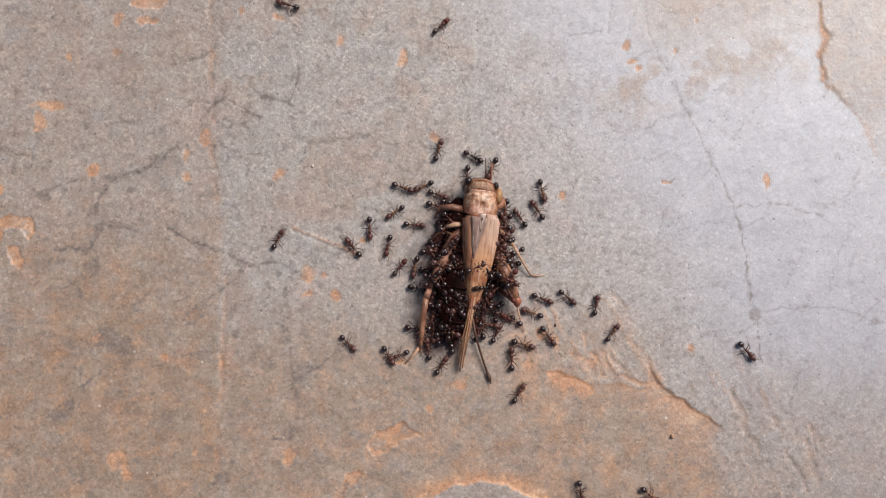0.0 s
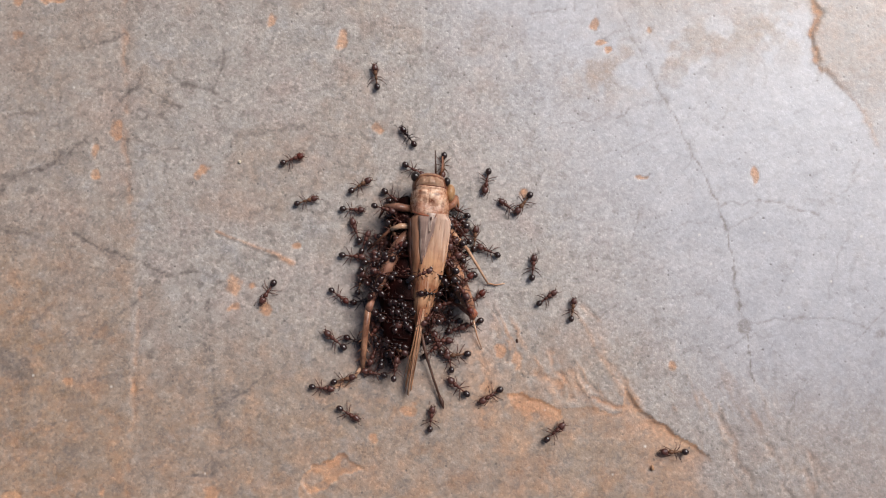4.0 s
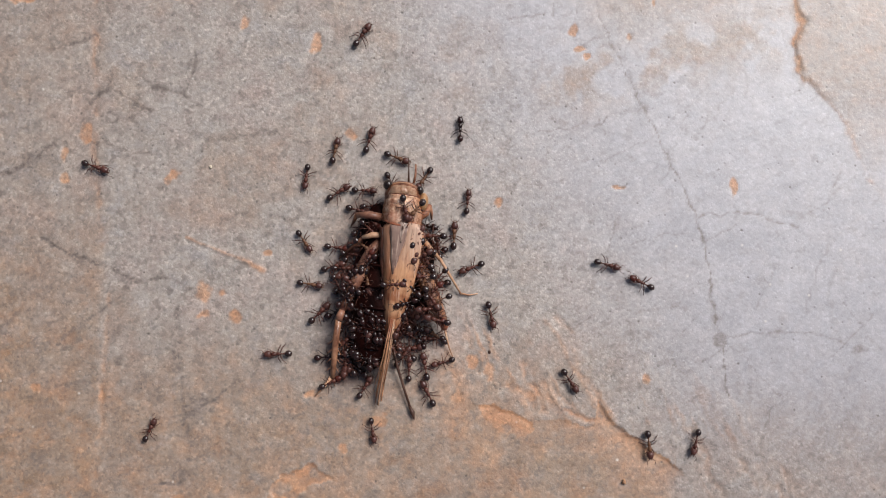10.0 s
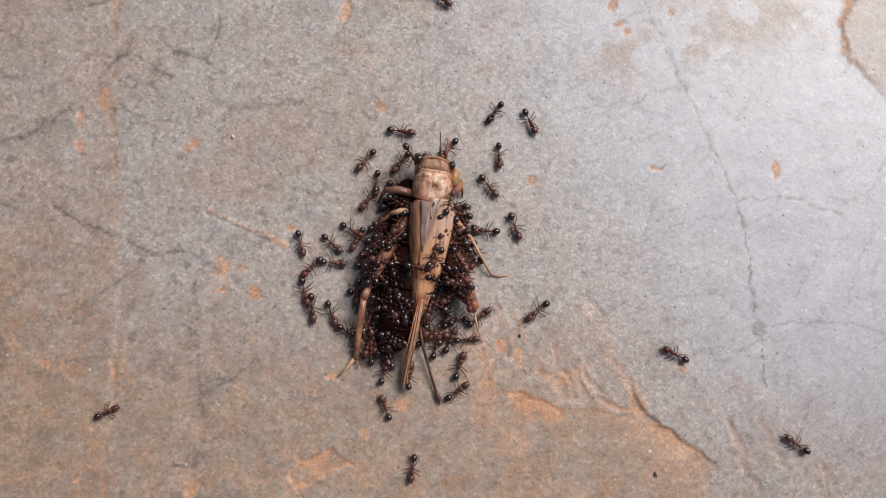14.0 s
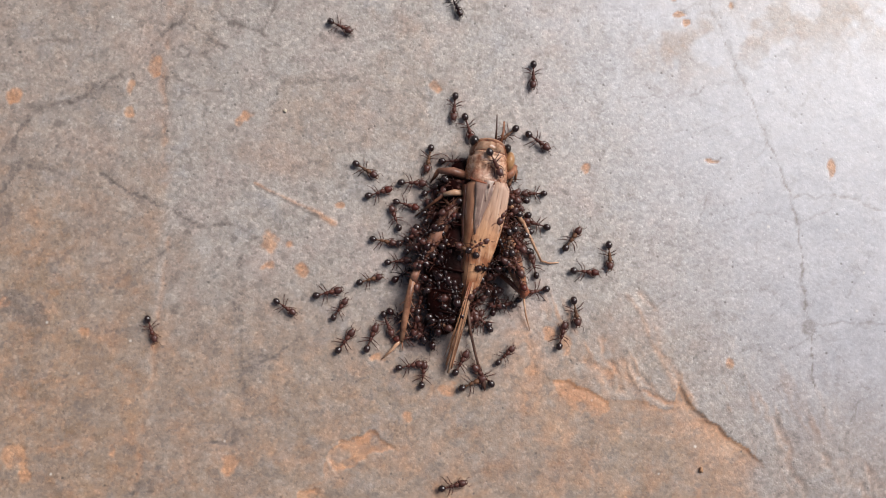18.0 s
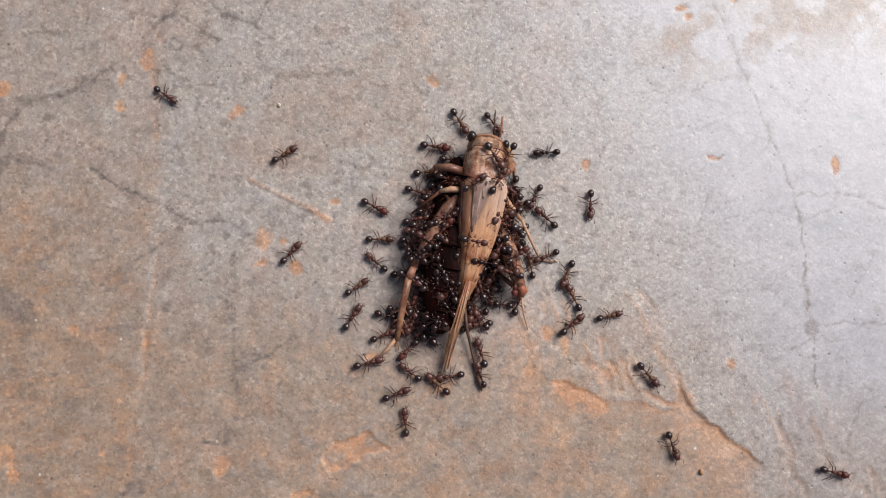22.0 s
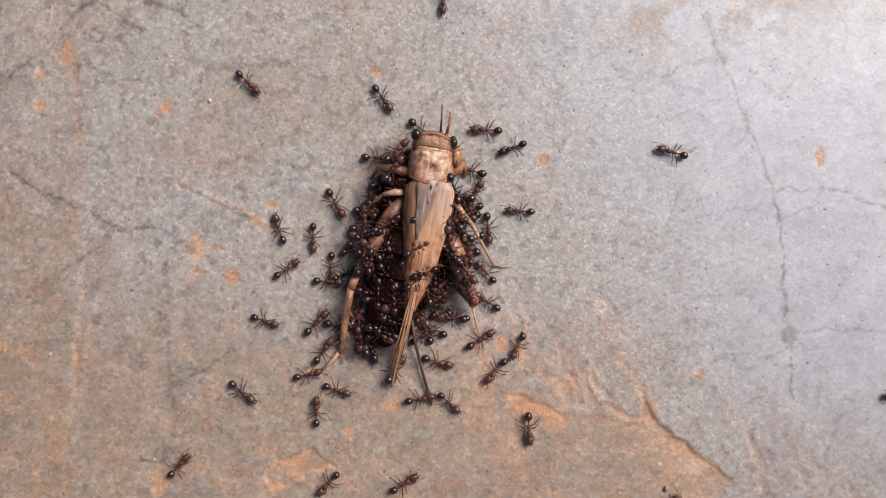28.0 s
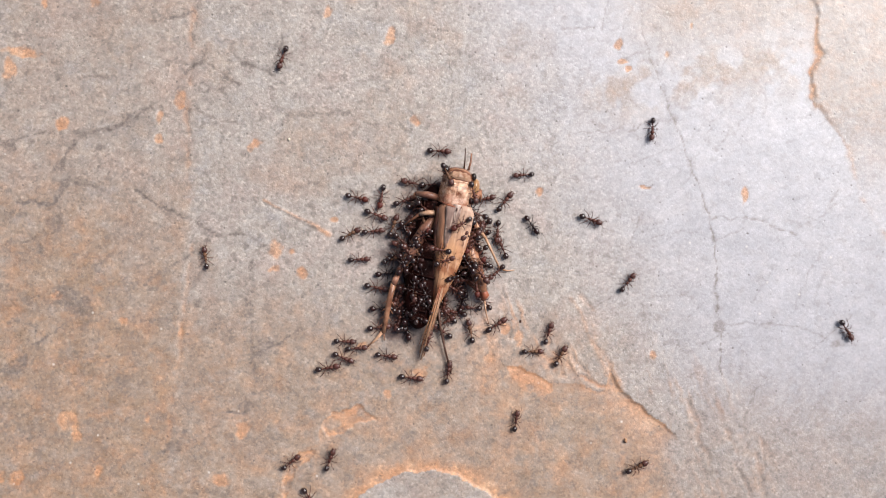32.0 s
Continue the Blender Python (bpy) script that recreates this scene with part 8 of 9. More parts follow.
    walk(ants[66], crawl(ants[66], [(0, 0.2, -0.8, -105, 0.3), (2.6, 0.4, -0.6, -120, 0.3), (4.86, -0.0, -0.4, -102, 0.3), (7.76, 1.4, -1.4, -92, 1.2), (9.58, 1.7, -1.7, -108, 1.2), (11.97, 1.7, -1.7, -84, 1.2), (14.64, 3.0, 0.9, 22, 1.5), (17.11, 2.6, 1.1, 9, 1.5), (19.07, 2.6, 1.4, 7, 1.5), (21.31, 3.0, 1.5, 34, 1.5), (24.02, 2.5, 1.5, 18, 1.5), (25.69, 2.4, 1.4, 36, 1.5), (27.65, 2.6, 1.4, 35, 1.5), (30.37, 2.6, 0.9, 19, 1.5), (32, 2.6, 0.9, 19, 1.5)]))
    walk(ants[67], crawl(ants[67], [(0, 1.0, 0.1, 9, 1.9), (2.87, 1.5, 0.4, 28, 1.9), (5.71, 1.2, 0.4, 4, 1.9), (8.38, 1.1, -0.0, -9, 1.9), (10.14, 1.2, 0.3, 19, 1.9), (12.29, 1.0, 0.3, -9, 1.9), (15.25, 1.5, 0.4, 18, 1.9), (18.36, 1.2, -0.1, 10, 1.9), (21.57, 1.5, 0.2, 5, 1.9), (23.17, 0.9, 0.3, 27, 1.9), (26.41, 1.1, -0.1, 18, 1.9), (29.01, 1.0, 0.4, -3, 1.9), (32, 1.0, 0.4, -3, 1.9)]))
    walk(ants[68], crawl(ants[68], [(0, 2.8, 7.5, 48, 1.2), (1.71, 2.9, 7.5, 70, 1.2), (4.06, 2.7, 7.6, 52, 1.2), (6.17, 3.0, 7.0, 40, 1.2), (7.98, 2.8, 7.0, 47, 1.2), (10.65, 2.8, 7.4, 41, 1.2), (13.12, 3.0, 7.1, 76, 1.2), (15.88, 2.5, 7.4, 75, 1.2), (18.34, 2.9, 7.5, 74, 1.2), (21.22, 3.0, 7.4, 81, 1.2), (23.01, 1.4, 1.6, -119, 1.3), (25.59, 1.0, 2.0, -121, 1.3), (28.42, 1.6, 2.2, -134, 1.3), (32, 1.6, 2.2, -134, 1.3)]))
    walk(ants[69], crawl(ants[69], [(0, 0.4, -2.1, -169, 1.1), (2.29, 0.5, -2.2, -175, 1.1), (4.92, 0.4, -2.1, 173, 1.1), (6.61, 0.4, -2.2, 154, 1.1), (8.7, 0.5, -2.0, 154, 1.1), (10.94, 0.2, -2.1, 166, 1.1), (12.57, 0.5, -2.4, 173, 1.1), (14.27, 0.9, -2.4, 171, 1.1), (16.02, 0.9, -2.2, 173, 1.1), (17.72, 0.7, -2.4, 177, 1.1), (20.94, 0.6, -2.6, 151, 1.1), (23.93, 0.8, -2.1, -169, 1.1), (26.21, 0.7, -2.0, 157, 1.1), (29.21, 0.9, -2.0, 160, 1.1), (32, 0.9, -2.0, 160, 1.1)]))
    walk(ants[70], crawl(ants[70], [(0, 1.1, -0.5, -122, 1.3), (1.73, 1.6, 0.0, -133, 1.3), (3.37, 1.7, -0.2, -136, 1.3), (5.39, 1.7, -0.6, -134, 1.3), (7.76, 1.5, -0.4, -108, 1.3), (9.64, 1.7, -0.1, -138, 1.3), (11.44, 1.3, -0.4, -121, 1.3), (14.08, 1.2, -0.2, -130, 1.3), (16.67, 1.1, -0.3, -111, 1.3), (18.28, 1.3, -0.3, -115, 1.3), (21.31, 1.0, -3.7, 130, 0.8), (23.72, 1.4, -3.5, 140, 0.8), (26.6, 1.5, -3.0, 130, 0.8), (28.5, 0.8, -3.4, 149, 0.8), (32, 0.8, -3.4, 149, 0.8)]))
    walk(ants[71], crawl(ants[71], [(0, 3.1, -0.5, -168, 2.2), (2.49, 2.7, -0.3, 179, 2.2), (4.25, 2.7, 0.1, -172, 2.2), (6.34, 3.1, -0.4, -147, 2.2), (9.07, 3.0, -0.5, -172, 2.2), (12.25, 3.2, -0.5, -177, 2.2), (13.94, 3.0, -0.6, 179, 2.2), (17.03, 3.2, -0.6, -157, 2.2), (18.84, 3.0, -0.2, -174, 2.2), (22.14, 0.2, 4.8, 40, 1.5), (25.35, 0.2, 4.9, 49, 1.5), (27.17, 0.4, 4.7, 11, 1.5), (30.13, 0.8, 4.8, 18, 1.5), (32, 0.8, 4.8, 18, 1.5)]))
    walk(ants[72], crawl(ants[72], [(0, 2.8, -1.7, 28, 1.3), (2.72, 2.6, -1.7, 31, 1.3), (5.56, 2.9, -1.2, 16, 1.3), (7.64, 2.9, -1.2, 34, 1.3), (10.43, 3.1, -1.2, 23, 1.3), (12.22, 2.8, -1.2, 21, 1.3), (14.96, 3.2, -1.7, 44, 1.3), (17.16, 2.6, -1.1, 27, 1.3), (19.91, 2.7, -1.5, 24, 1.3), (21.68, 2.1, 1.0, -61, 1.5), (24.98, 2.6, 1.2, -64, 1.5), (27.33, 2.0, 1.2, -56, 1.5), (29.12, 2.7, 1.5, -48, 1.5), (30.91, 2.1, 1.2, -65, 1.5), (32, 2.1, 1.2, -65, 1.5)]))
    walk(ants[73], crawl(ants[73], [(0, 1.6, -0.5, -174, 2.0), (2.53, 1.2, -0.3, -143, 2.0), (4.71, 1.3, -0.7, 179, 2.0), (8, 1.2, -0.1, -158, 2.0), (10.5, 1.4, -0.6, -163, 2.0), (13.47, 1.0, -0.6, -153, 2.0), (16.38, 2.7, -2.4, 66, 2.0), (19.52, 3.1, -2.6, 64, 2.0), (21.58, 2.6, -2.2, 44, 2.0), (24.55, 3.0, -2.3, 60, 2.0), (27.73, 2.8, -2.5, 77, 2.0), (29.56, 2.9, -2.0, 44, 2.0), (32, 2.9, -2.0, 44, 2.0)]))
    walk(ants[74], crawl(ants[74], [(0, 1.7, -3.7, -13, 0.8), (2.36, 2.0, -4.0, -10, 0.8), (4.87, 1.9, -3.7, -35, 0.8), (7.36, 1.5, -3.9, -21, 0.8), (9.17, 2.2, -3.7, -32, 0.8), (12.26, 1.8, -3.8, -32, 0.8), (14.36, 1.9, -4.0, -29, 0.8), (17.28, 1.9, -3.7, -23, 0.8), (20.12, 1.5, -4.2, -9, 0.8), (21.91, 1.8, -3.7, -21, 0.8), (24.45, 2.1, -3.8, -11, 0.8), (27.58, 1.5, -3.6, 1, 0.8), (29.54, 0.4, -2.7, 111, 0.5), (32, 0.4, -2.7, 111, 0.5)]))
    walk(ants[75], crawl(ants[75], [(0, 2.7, 1.2, 68, 2.2), (1.99, 2.3, 0.8, 39, 2.2), (4.41, 2.5, 1.2, 68, 2.2), (7.38, 2.7, 1.1, 56, 2.2), (10.17, 2.6, 1.1, 57, 2.2), (12.11, 2.2, 1.0, 72, 2.2), (14.06, 2.6, 0.8, 42, 2.2), (16.75, 2.1, 0.8, 38, 2.2), (18.62, 2.1, 0.6, 62, 2.2), (21.94, 2.3, 1.2, 41, 2.2), (23.81, 0.4, 4.0, -90, 1.5), (27.07, 0.4, 3.6, -91, 1.5), (29.46, 0.2, 3.7, -74, 1.5), (32, 0.2, 3.7, -74, 1.5)]))
    walk(ants[76], crawl(ants[76], [(0, 0.7, 4.7, -150, 0.8), (2.18, 1.2, 4.4, -138, 0.8), (4, 0.7, 4.6, -128, 0.8), (6.74, 1.5, 1.8, 157, 1.4), (8.47, 1.6, 1.8, 141, 1.4), (10.62, 1.6, 1.7, 153, 1.4), (13.92, 0.8, -1.5, -99, 0.9), (16.11, 0.8, -0.9, -134, 0.9), (18.12, 0.7, -1.0, -114, 0.9), (20.34, 1.1, -1.1, -117, 0.9), (23.13, 0.8, -1.2, -131, 0.9), (25.52, 0.7, -1.3, -110, 0.9), (28.18, 0.8, -1.0, -135, 0.9), (29.98, 1.1, -1.5, -133, 0.9), (32, 1.1, -1.5, -133, 0.9)]))
    walk(ants[77], crawl(ants[77], [(0, 1.4, -3.6, 173, 1.6), (2.52, 1.9, -3.4, 180, 1.6), (4.44, 1.5, -3.4, 147, 1.6), (7.63, 1.9, -3.2, -176, 1.6), (9.93, 2.0, -3.7, 175, 1.6), (12.84, 1.5, -3.7, 160, 1.6), (16.12, 1.5, -3.4, 162, 1.6), (18.82, 1.5, -3.8, 178, 1.6), (21.61, 1.7, -3.4, 165, 1.6), (24.83, 1.5, -3.6, 169, 1.6), (26.72, 1.3, -3.5, 154, 1.6), (29.27, 2.0, -1.5, 151, 2.1), (32, 2.0, -1.5, 151, 2.1)]))
    walk(ants[78], crawl(ants[78], [(0, 3.3, 7.3, -74, 1.8), (2.09, 0.6, 5.1, -168, 0.8), (5.22, 1.1, 5.5, 179, 0.8), (7.51, 0.8, 4.9, 166, 0.8), (9.93, 0.7, 5.0, 171, 0.8), (13.25, 1.2, 5.4, -179, 0.8), (15.43, 0.8, 5.3, -168, 0.8), (18.46, 0.7, 4.9, -180, 0.8), (20.47, 1.1, 5.3, 167, 0.8), (23.38, 1.2, 5.0, -179, 0.8), (26.25, 0.9, 5.5, -178, 0.8), (29.1, 0.4, 2.2, -170, 0.8), (32, 0.4, 2.2, -170, 0.8)]))
    walk(ants[79], crawl(ants[79], [(0, 2.7, -0.1, -167, 2.2), (2.1, 2.7, -0.1, -175, 2.2), (4.51, 2.4, -0.5, -140, 2.2), (6.14, 2.5, -0.5, -169, 2.2), (8.03, 2.9, -0.5, -165, 2.2), (10.88, 2.3, -0.4, -168, 2.2), (14.1, 2.5, -0.2, -159, 2.2), (15.96, 2.8, -0.2, -157, 2.2), (18.95, 2.7, -0.5, -158, 2.2), (21.74, 2.8, -0.3, -153, 2.2), (24.45, 2.9, -0.1, -149, 2.2), (27.32, 2.7, -0.1, -178, 2.2), (30.27, 2.6, -0.2, -149, 2.2), (32, 2.6, -0.2, -149, 2.2)]))
    walk(ants[80], crawl(ants[80], [(0, 3.5, 1.4, -147, 1.5), (3.32, 3.1, 4.4, 179, 1.5), (5.8, 3.0, 4.5, -152, 1.5), (8.89, 2.2, 7.4, -8, 0.8), (11.45, 2.1, 7.8, -10, 0.8), (14.79, 2.0, 7.7, -17, 0.8), (16.48, 1.9, 7.5, -40, 0.8), (18.42, 1.9, 7.4, -6, 0.8), (20.46, 2.1, 7.8, -20, 0.8), (22.65, 2.0, 7.2, -36, 0.8), (24.52, 2.2, 7.8, -26, 0.8), (26.57, 2.1, 7.5, -36, 0.8), (29.11, 1.8, 7.7, -37, 0.8), (32, 1.8, 7.7, -37, 0.8)]))
    walk(ants[81], crawl(ants[81], [(0, 9.0, 11.2, 132, 0.0), (2.36, 8.5, 12.0, -124, 0.0), (4.52, 8.6, 12.0, -118, 0.0), (7.89, 8.2, 11.5, -105, 0.0), (10.43, 8.2, 12.1, -103, 0.0), (12.58, 8.1, 11.7, -120, 0.0), (14.61, 8.4, 11.8, -95, 0.0), (17.42, 8.2, 11.5, -123, 0.0), (19.24, 8.0, 11.9, -109, 0.0), (21.26, 8.3, 11.6, -87, 0.0), (23.73, 7.9, 11.8, -172, 3.6), (26.93, 8.1, 11.3, -155, 3.6), (30.04, 7.8, 11.5, -171, 3.6), (32, 7.8, 11.5, -171, 3.6)]))
    walk(ants[82], crawl(ants[82], [(0, 9.1, 9.3, -52, 0.0), (3.31, 9.1, 9.4, -45, 0.0), (6.67, 9.4, 9.3, -17, 0.0), (9.58, 8.9, 8.4, -40, 0.0), (11.8, 8.6, 8.8, -38, 0.0), (13.88, 9.1, 8.8, -22, 0.0), (17.16, 9.8, 7.9, 76, 0.0), (19.62, 9.6, 7.6, 58, 0.0), (21.42, 9.9, 9.0, 138, 0.0), (23.91, 10.2, 9.4, 106, 0.0), (26.33, 10.0, 9.0, 117, 0.0), (28.48, 9.9, 9.1, 133, 0.0), (30.93, 9.9, 9.3, 144, 0.0), (32, 9.9, 9.3, 144, 0.0)]))
    walk(ants[83], crawl(ants[83], [(0, 1.6, 11.4, 49, 0.0), (2.84, 1.5, 11.3, 49, 0.0), (5.65, 1.6, 11.7, 88, 0.0), (8.51, 2.0, 11.4, 73, 0.0), (11.27, 2.0, 11.7, 79, 0.0), (13.12, 1.5, 11.7, 80, 0.0), (15.3, 1.6, 12.0, 77, 0.0), (17.74, 1.8, 11.5, 51, 0.0), (19.54, 1.8, 12.0, 75, 0.0), (22.68, 1.7, 11.6, 68, 0.0), (24.95, 1.7, 11.4, 90, 0.0), (27.49, 1.7, 11.7, 73, 0.0), (29.3, 1.9, 11.5, 53, 0.0), (32, 1.9, 11.5, 53, 0.0)]))
    walk(ants[84], crawl(ants[84], [(0, 0.5, 8.6, 55, 0.0), (2.85, 0.0, 8.9, 60, 0.0), (5.51, 0.2, 9.0, 45, 0.0), (8.16, 0.2, 8.9, 52, 0.0), (11.39, 0.3, 8.9, 53, 0.0), (13.73, 0.5, 8.8, 27, 0.0), (15.63, 0.5, 8.9, 47, 0.0), (18.7, 0.2, 9.0, 55, 0.0), (21.07, 0.0, 8.9, 63, 0.0), (24.25, 0.6, 8.9, 67, 0.0), (26.44, 0.4, 9.2, 40, 0.0), (28.75, 0.5, 8.5, 63, 0.0), (30.61, 0.7, 8.8, 59, 0.0), (32, 0.7, 8.8, 59, 0.0)]))
    walk(ants[85], crawl(ants[85], [(0, 0.0, 7.3, 77, 0.0), (2.08, 0.0, 7.1, 57, 0.0), (4.78, -0.2, 6.8, 56, 0.0), (7.51, -1.0, 5.8, 95, 0.0), (10.33, -0.9, 6.2, 105, 0.0), (12.96, -0.9, 6.4, 75, 0.0), (14.77, -0.7, 5.8, 110, 0.0), (17.47, -0.8, 6.0, 76, 0.0), (20.44, -1.0, 6.0, 87, 0.0), (23.73, -1.2, 6.5, 114, 0.0), (25.64, -0.8, 6.1, 92, 0.0), (28.48, -0.9, 5.9, 80, 0.0), (32, -0.9, 5.9, 80, 0.0)]))
    walk(ants[86], crawl(ants[86], [(0, -1.0, 3.2, -47, 2.4), (2.17, -0.9, 3.6, -9, 2.4), (5.02, -0.9, 3.1, -41, 2.4), (7.22, -0.7, 3.3, -39, 2.4), (9.28, -1.1, 3.3, -49, 2.4), (11.82, -0.6, 3.2, -14, 2.4), (15.12, -1.0, 3.6, -31, 2.4), (18.32, -0.8, 3.2, -19, 2.4), (20.58, -0.7, 3.3, -51, 2.4), (22.66, -0.9, 3.4, -52, 2.4), (25.1, -0.5, 3.5, -22, 2.4), (27.79, -0.6, 3.3, -30, 2.4), (32, -0.6, 3.3, -30, 2.4)]))
    walk(ants[87], crawl(ants[87], [(0, 7.5, 3.0, -99, 0.0), (3.39, 7.2, 2.4, -128, 0.0), (6.48, 7.3, 2.4, -132, 0.0), (8.31, 7.6, 2.5, -136, 0.0), (11.03, 7.7, 2.8, -104, 0.0), (13.93, 7.3, 2.7, -126, 0.0), (16.24, 7.4, 2.9, -115, 0.0), (17.99, 7.5, 2.9, -133, 0.0), (20.04, 7.4, 2.7, -102, 0.0), (22.73, 7.4, 2.7, -136, 0.0), (25.04, 7.7, 3.5, -34, 0.0), (27.64, 7.7, 3.6, -50, 0.0), (30.03, 7.8, 3.5, -48, 0.0), (32, 7.8, 3.5, -48, 0.0)]))
    walk(ants[88], crawl(ants[88], [(0, 5.6, 0.4, 141, 2.6), (2.57, 5.6, -0.0, 135, 2.6), (5.83, 5.6, -0.0, 146, 2.6), (8.24, 5.3, 0.5, 126, 2.6), (10.1, 5.4, -0.0, 159, 2.6), (13.46, 5.7, 0.1, 168, 2.6), (16.14, 5.6, -0.1, 144, 2.6), (19.01, 5.2, 0.5, 165, 2.6), (21.78, 6.4, 0.9, -73, 0.0), (25.05, 5.9, 0.7, -58, 0.0), (27.92, 6.0, 0.6, -70, 0.0), (30.3, 6.1, 1.1, -66, 0.0), (32, 6.1, 1.1, -66, 0.0)]))
    walk(ants[89], crawl(ants[89], [(0, 5.1, -2.0, -172, 0.0), (3.04, 5.3, -1.7, 161, 0.0), (6.24, 4.9, -1.8, 162, 0.0), (8.68, 5.4, -1.8, -175, 0.0), (10.73, 5.1, -2.2, -179, 0.0), (13.37, 5.5, -1.9, 175, 0.0), (16.74, 5.2, -1.9, 158, 0.0), (19.3, 5.3, -2.1, 176, 0.0), (22.01, 5.3, -2.0, 180, 0.0), (24.31, 5.1, -2.2, 160, 0.0), (26.14, 5.5, -2.0, 156, 0.0), (29.32, 5.0, -2.1, 167, 0.0), (32, 5.0, -2.1, 167, 0.0)]))
    walk(ants[90], crawl(ants[90], [(0, 7.1, -0.1, 70, 0.0), (3.33, 6.9, 0.2, 45, 0.0), (6.5, 7.2, 0.2, 61, 0.0), (9.45, 6.8, -0.1, 72, 0.0), (11.12, 6.9, -0.0, 68, 0.0), (13.03, 6.5, 0.6, -98, 0.0), (15.28, 6.2, 0.8, -88, 0.0), (17.05, 6.7, 0.5, -88, 0.0), (20, 6.7, 0.2, -114, 0.0), (22.95, 6.4, 0.4, -88, 0.0), (25.08, 6.8, 0.2, -79, 0.0), (28.28, 6.3, 0.2, -101, 0.0), (30.18, 6.5, 0.7, -99, 0.0), (32, 6.5, 0.7, -99, 0.0)]))
    walk(ants[91], crawl(ants[91], [(0, -1.2, 0.2, -30, 0.0), (2.99, -1.0, 0.0, -64, 0.0), (5.17, -1.2, -0.3, -45, 0.0), (8.56, -1.2, -0.0, -46, 0.0), (11.27, -0.9, 0.3, -39, 0.0), (14.18, -1.4, -0.0, -62, 0.0), (16.14, -1.4, 0.2, -37, 0.0), (18.47, -1.2, 0.7, -119, 0.0), (21.26, -0.9, 0.7, -101, 0.0), (22.86, -1.1, 0.3, -123, 0.0), (26.18, -1.0, 0.8, -88, 0.0), (28.93, -1.1, 1.0, -85, 0.0), (30.8, -1.0, 0.5, -96, 0.0), (32, -1.0, 0.5, -96, 0.0)]))
    walk(ants[92], crawl(ants[92], [(0, -0.6, -1.3, 32, 0.0), (2.13, -1.2, -1.5, 14, 0.0), (4.58, -1.2, -1.6, 9, 0.0), (6.49, -1.2, -1.9, 41, 0.0), (8.19, -0.9, -1.8, 17, 0.0), (10.7, -0.9, -2.3, 93, 0.0), (13.04, -1.1, -2.8, 96, 0.0), (16.19, -0.9, -2.2, 113, 0.0), (18.15, -1.1, -2.5, 113, 0.0), (21.51, -1.0, -2.3, 108, 0.0), (23.45, -1.2, -2.7, 103, 0.0), (25.93, -1.2, -1.0, -168, 0.0), (28.43, -1.1, -1.1, -168, 0.0), (30.8, -1.2, -0.9, 170, 0.0), (32, -1.2, -0.9, 170, 0.0)]))
    walk(ants[93], crawl(ants[93], [(0, -0.8, -3.9, -179, 0.0), (3.05, -1.2, -4.4, 150, 0.0), (6.08, -1.2, -4.4, -176, 0.0), (8.05, -1.0, -4.0, 145, 0.0), (10.7, -1.0, -4.1, 179, 0.0), (13.78, -1.2, -4.4, 164, 0.0), (15.43, -1.0, -3.9, -180, 0.0), (18.35, -1.1, -4.0, 172, 0.0), (20.34, -1.1, -4.1, 152, 0.0), (23.44, -0.9, -3.9, 167, 0.0), (26.09, -1.2, -3.9, -176, 0.0), (27.75, -0.4, -4.4, 170, 0.0), (30.4, -0.5, -4.3, 163, 0.0), (32, -0.5, -4.3, 163, 0.0)]))
    walk(ants[94], crawl(ants[94], [(0, 0.9, -5.0, -140, 0.0), (3.1, 0.6, -4.8, -146, 0.0), (5.42, 0.7, -5.2, -166, 0.0), (7.47, 0.7, -4.8, -152, 0.0), (9.94, 0.3, -5.0, -134, 0.0), (12.14, 0.3, -5.4, -145, 0.0), (14.48, 0.8, -5.4, -164, 0.0), (16.56, 0.2, -5.2, -163, 0.0), (18.97, 0.9, -5.3, -172, 0.0), (22.2, 0.6, -5.2, -138, 0.0), (25.48, 0.3, -5.2, -147, 0.0), (28.1, 0.5, -5.4, -160, 0.0), (32, 0.5, -5.4, -160, 0.0)]))
    walk(ants[95], crawl(ants[95], [(0, 8.1, 9.2, -91, 3.4), (2.13, 8.4, 10.4, 19, 0.0), (4.47, 8.4, 10.2, 37, 0.0), (7.26, 8.5, 9.8, 12, 0.0), (9.52, 7.4, 10.2, -17, 4.1), (11.42, 7.5, 10.3, -58, 4.1), (13.85, 7.4, 10.5, -54, 4.1), (16.87, 7.9, 10.5, -53, 4.1), (19.76, 8.5, 9.6, -39, 0.0), (21.79, 8.6, 9.2, -37, 0.0), (24.35, 8.6, 9.5, -52, 0.0), (26.89, 8.9, 9.2, -48, 0.0), (28.61, 8.7, 9.2, -55, 0.0), (32, 8.7, 9.2, -55, 0.0)]))
    walk(ants[96], crawl(ants[96], [(0, 8.0, 8.1, -55, 3.3), (2.2, 7.5, 8.0, -42, 3.3), (5.45, 7.9, 8.1, -66, 3.3), (8.06, 8.1, 7.9, -71, 3.3), (11.43, 7.6, 8.1, -52, 3.3), (14.15, 7.7, 7.7, -54, 3.3), (16.12, 7.8, 7.6, -74, 3.3), (18.01, 8.1, 8.1, -42, 3.3), (20.63, 7.7, 7.8, -39, 3.3), (22.7, 7.9, 7.5, -54, 3.3), (25.73, 7.8, 8.1, -77, 3.3), (28.96, 8.0, 7.8, -53, 3.3), (32, 8.0, 7.8, -53, 3.3)]))
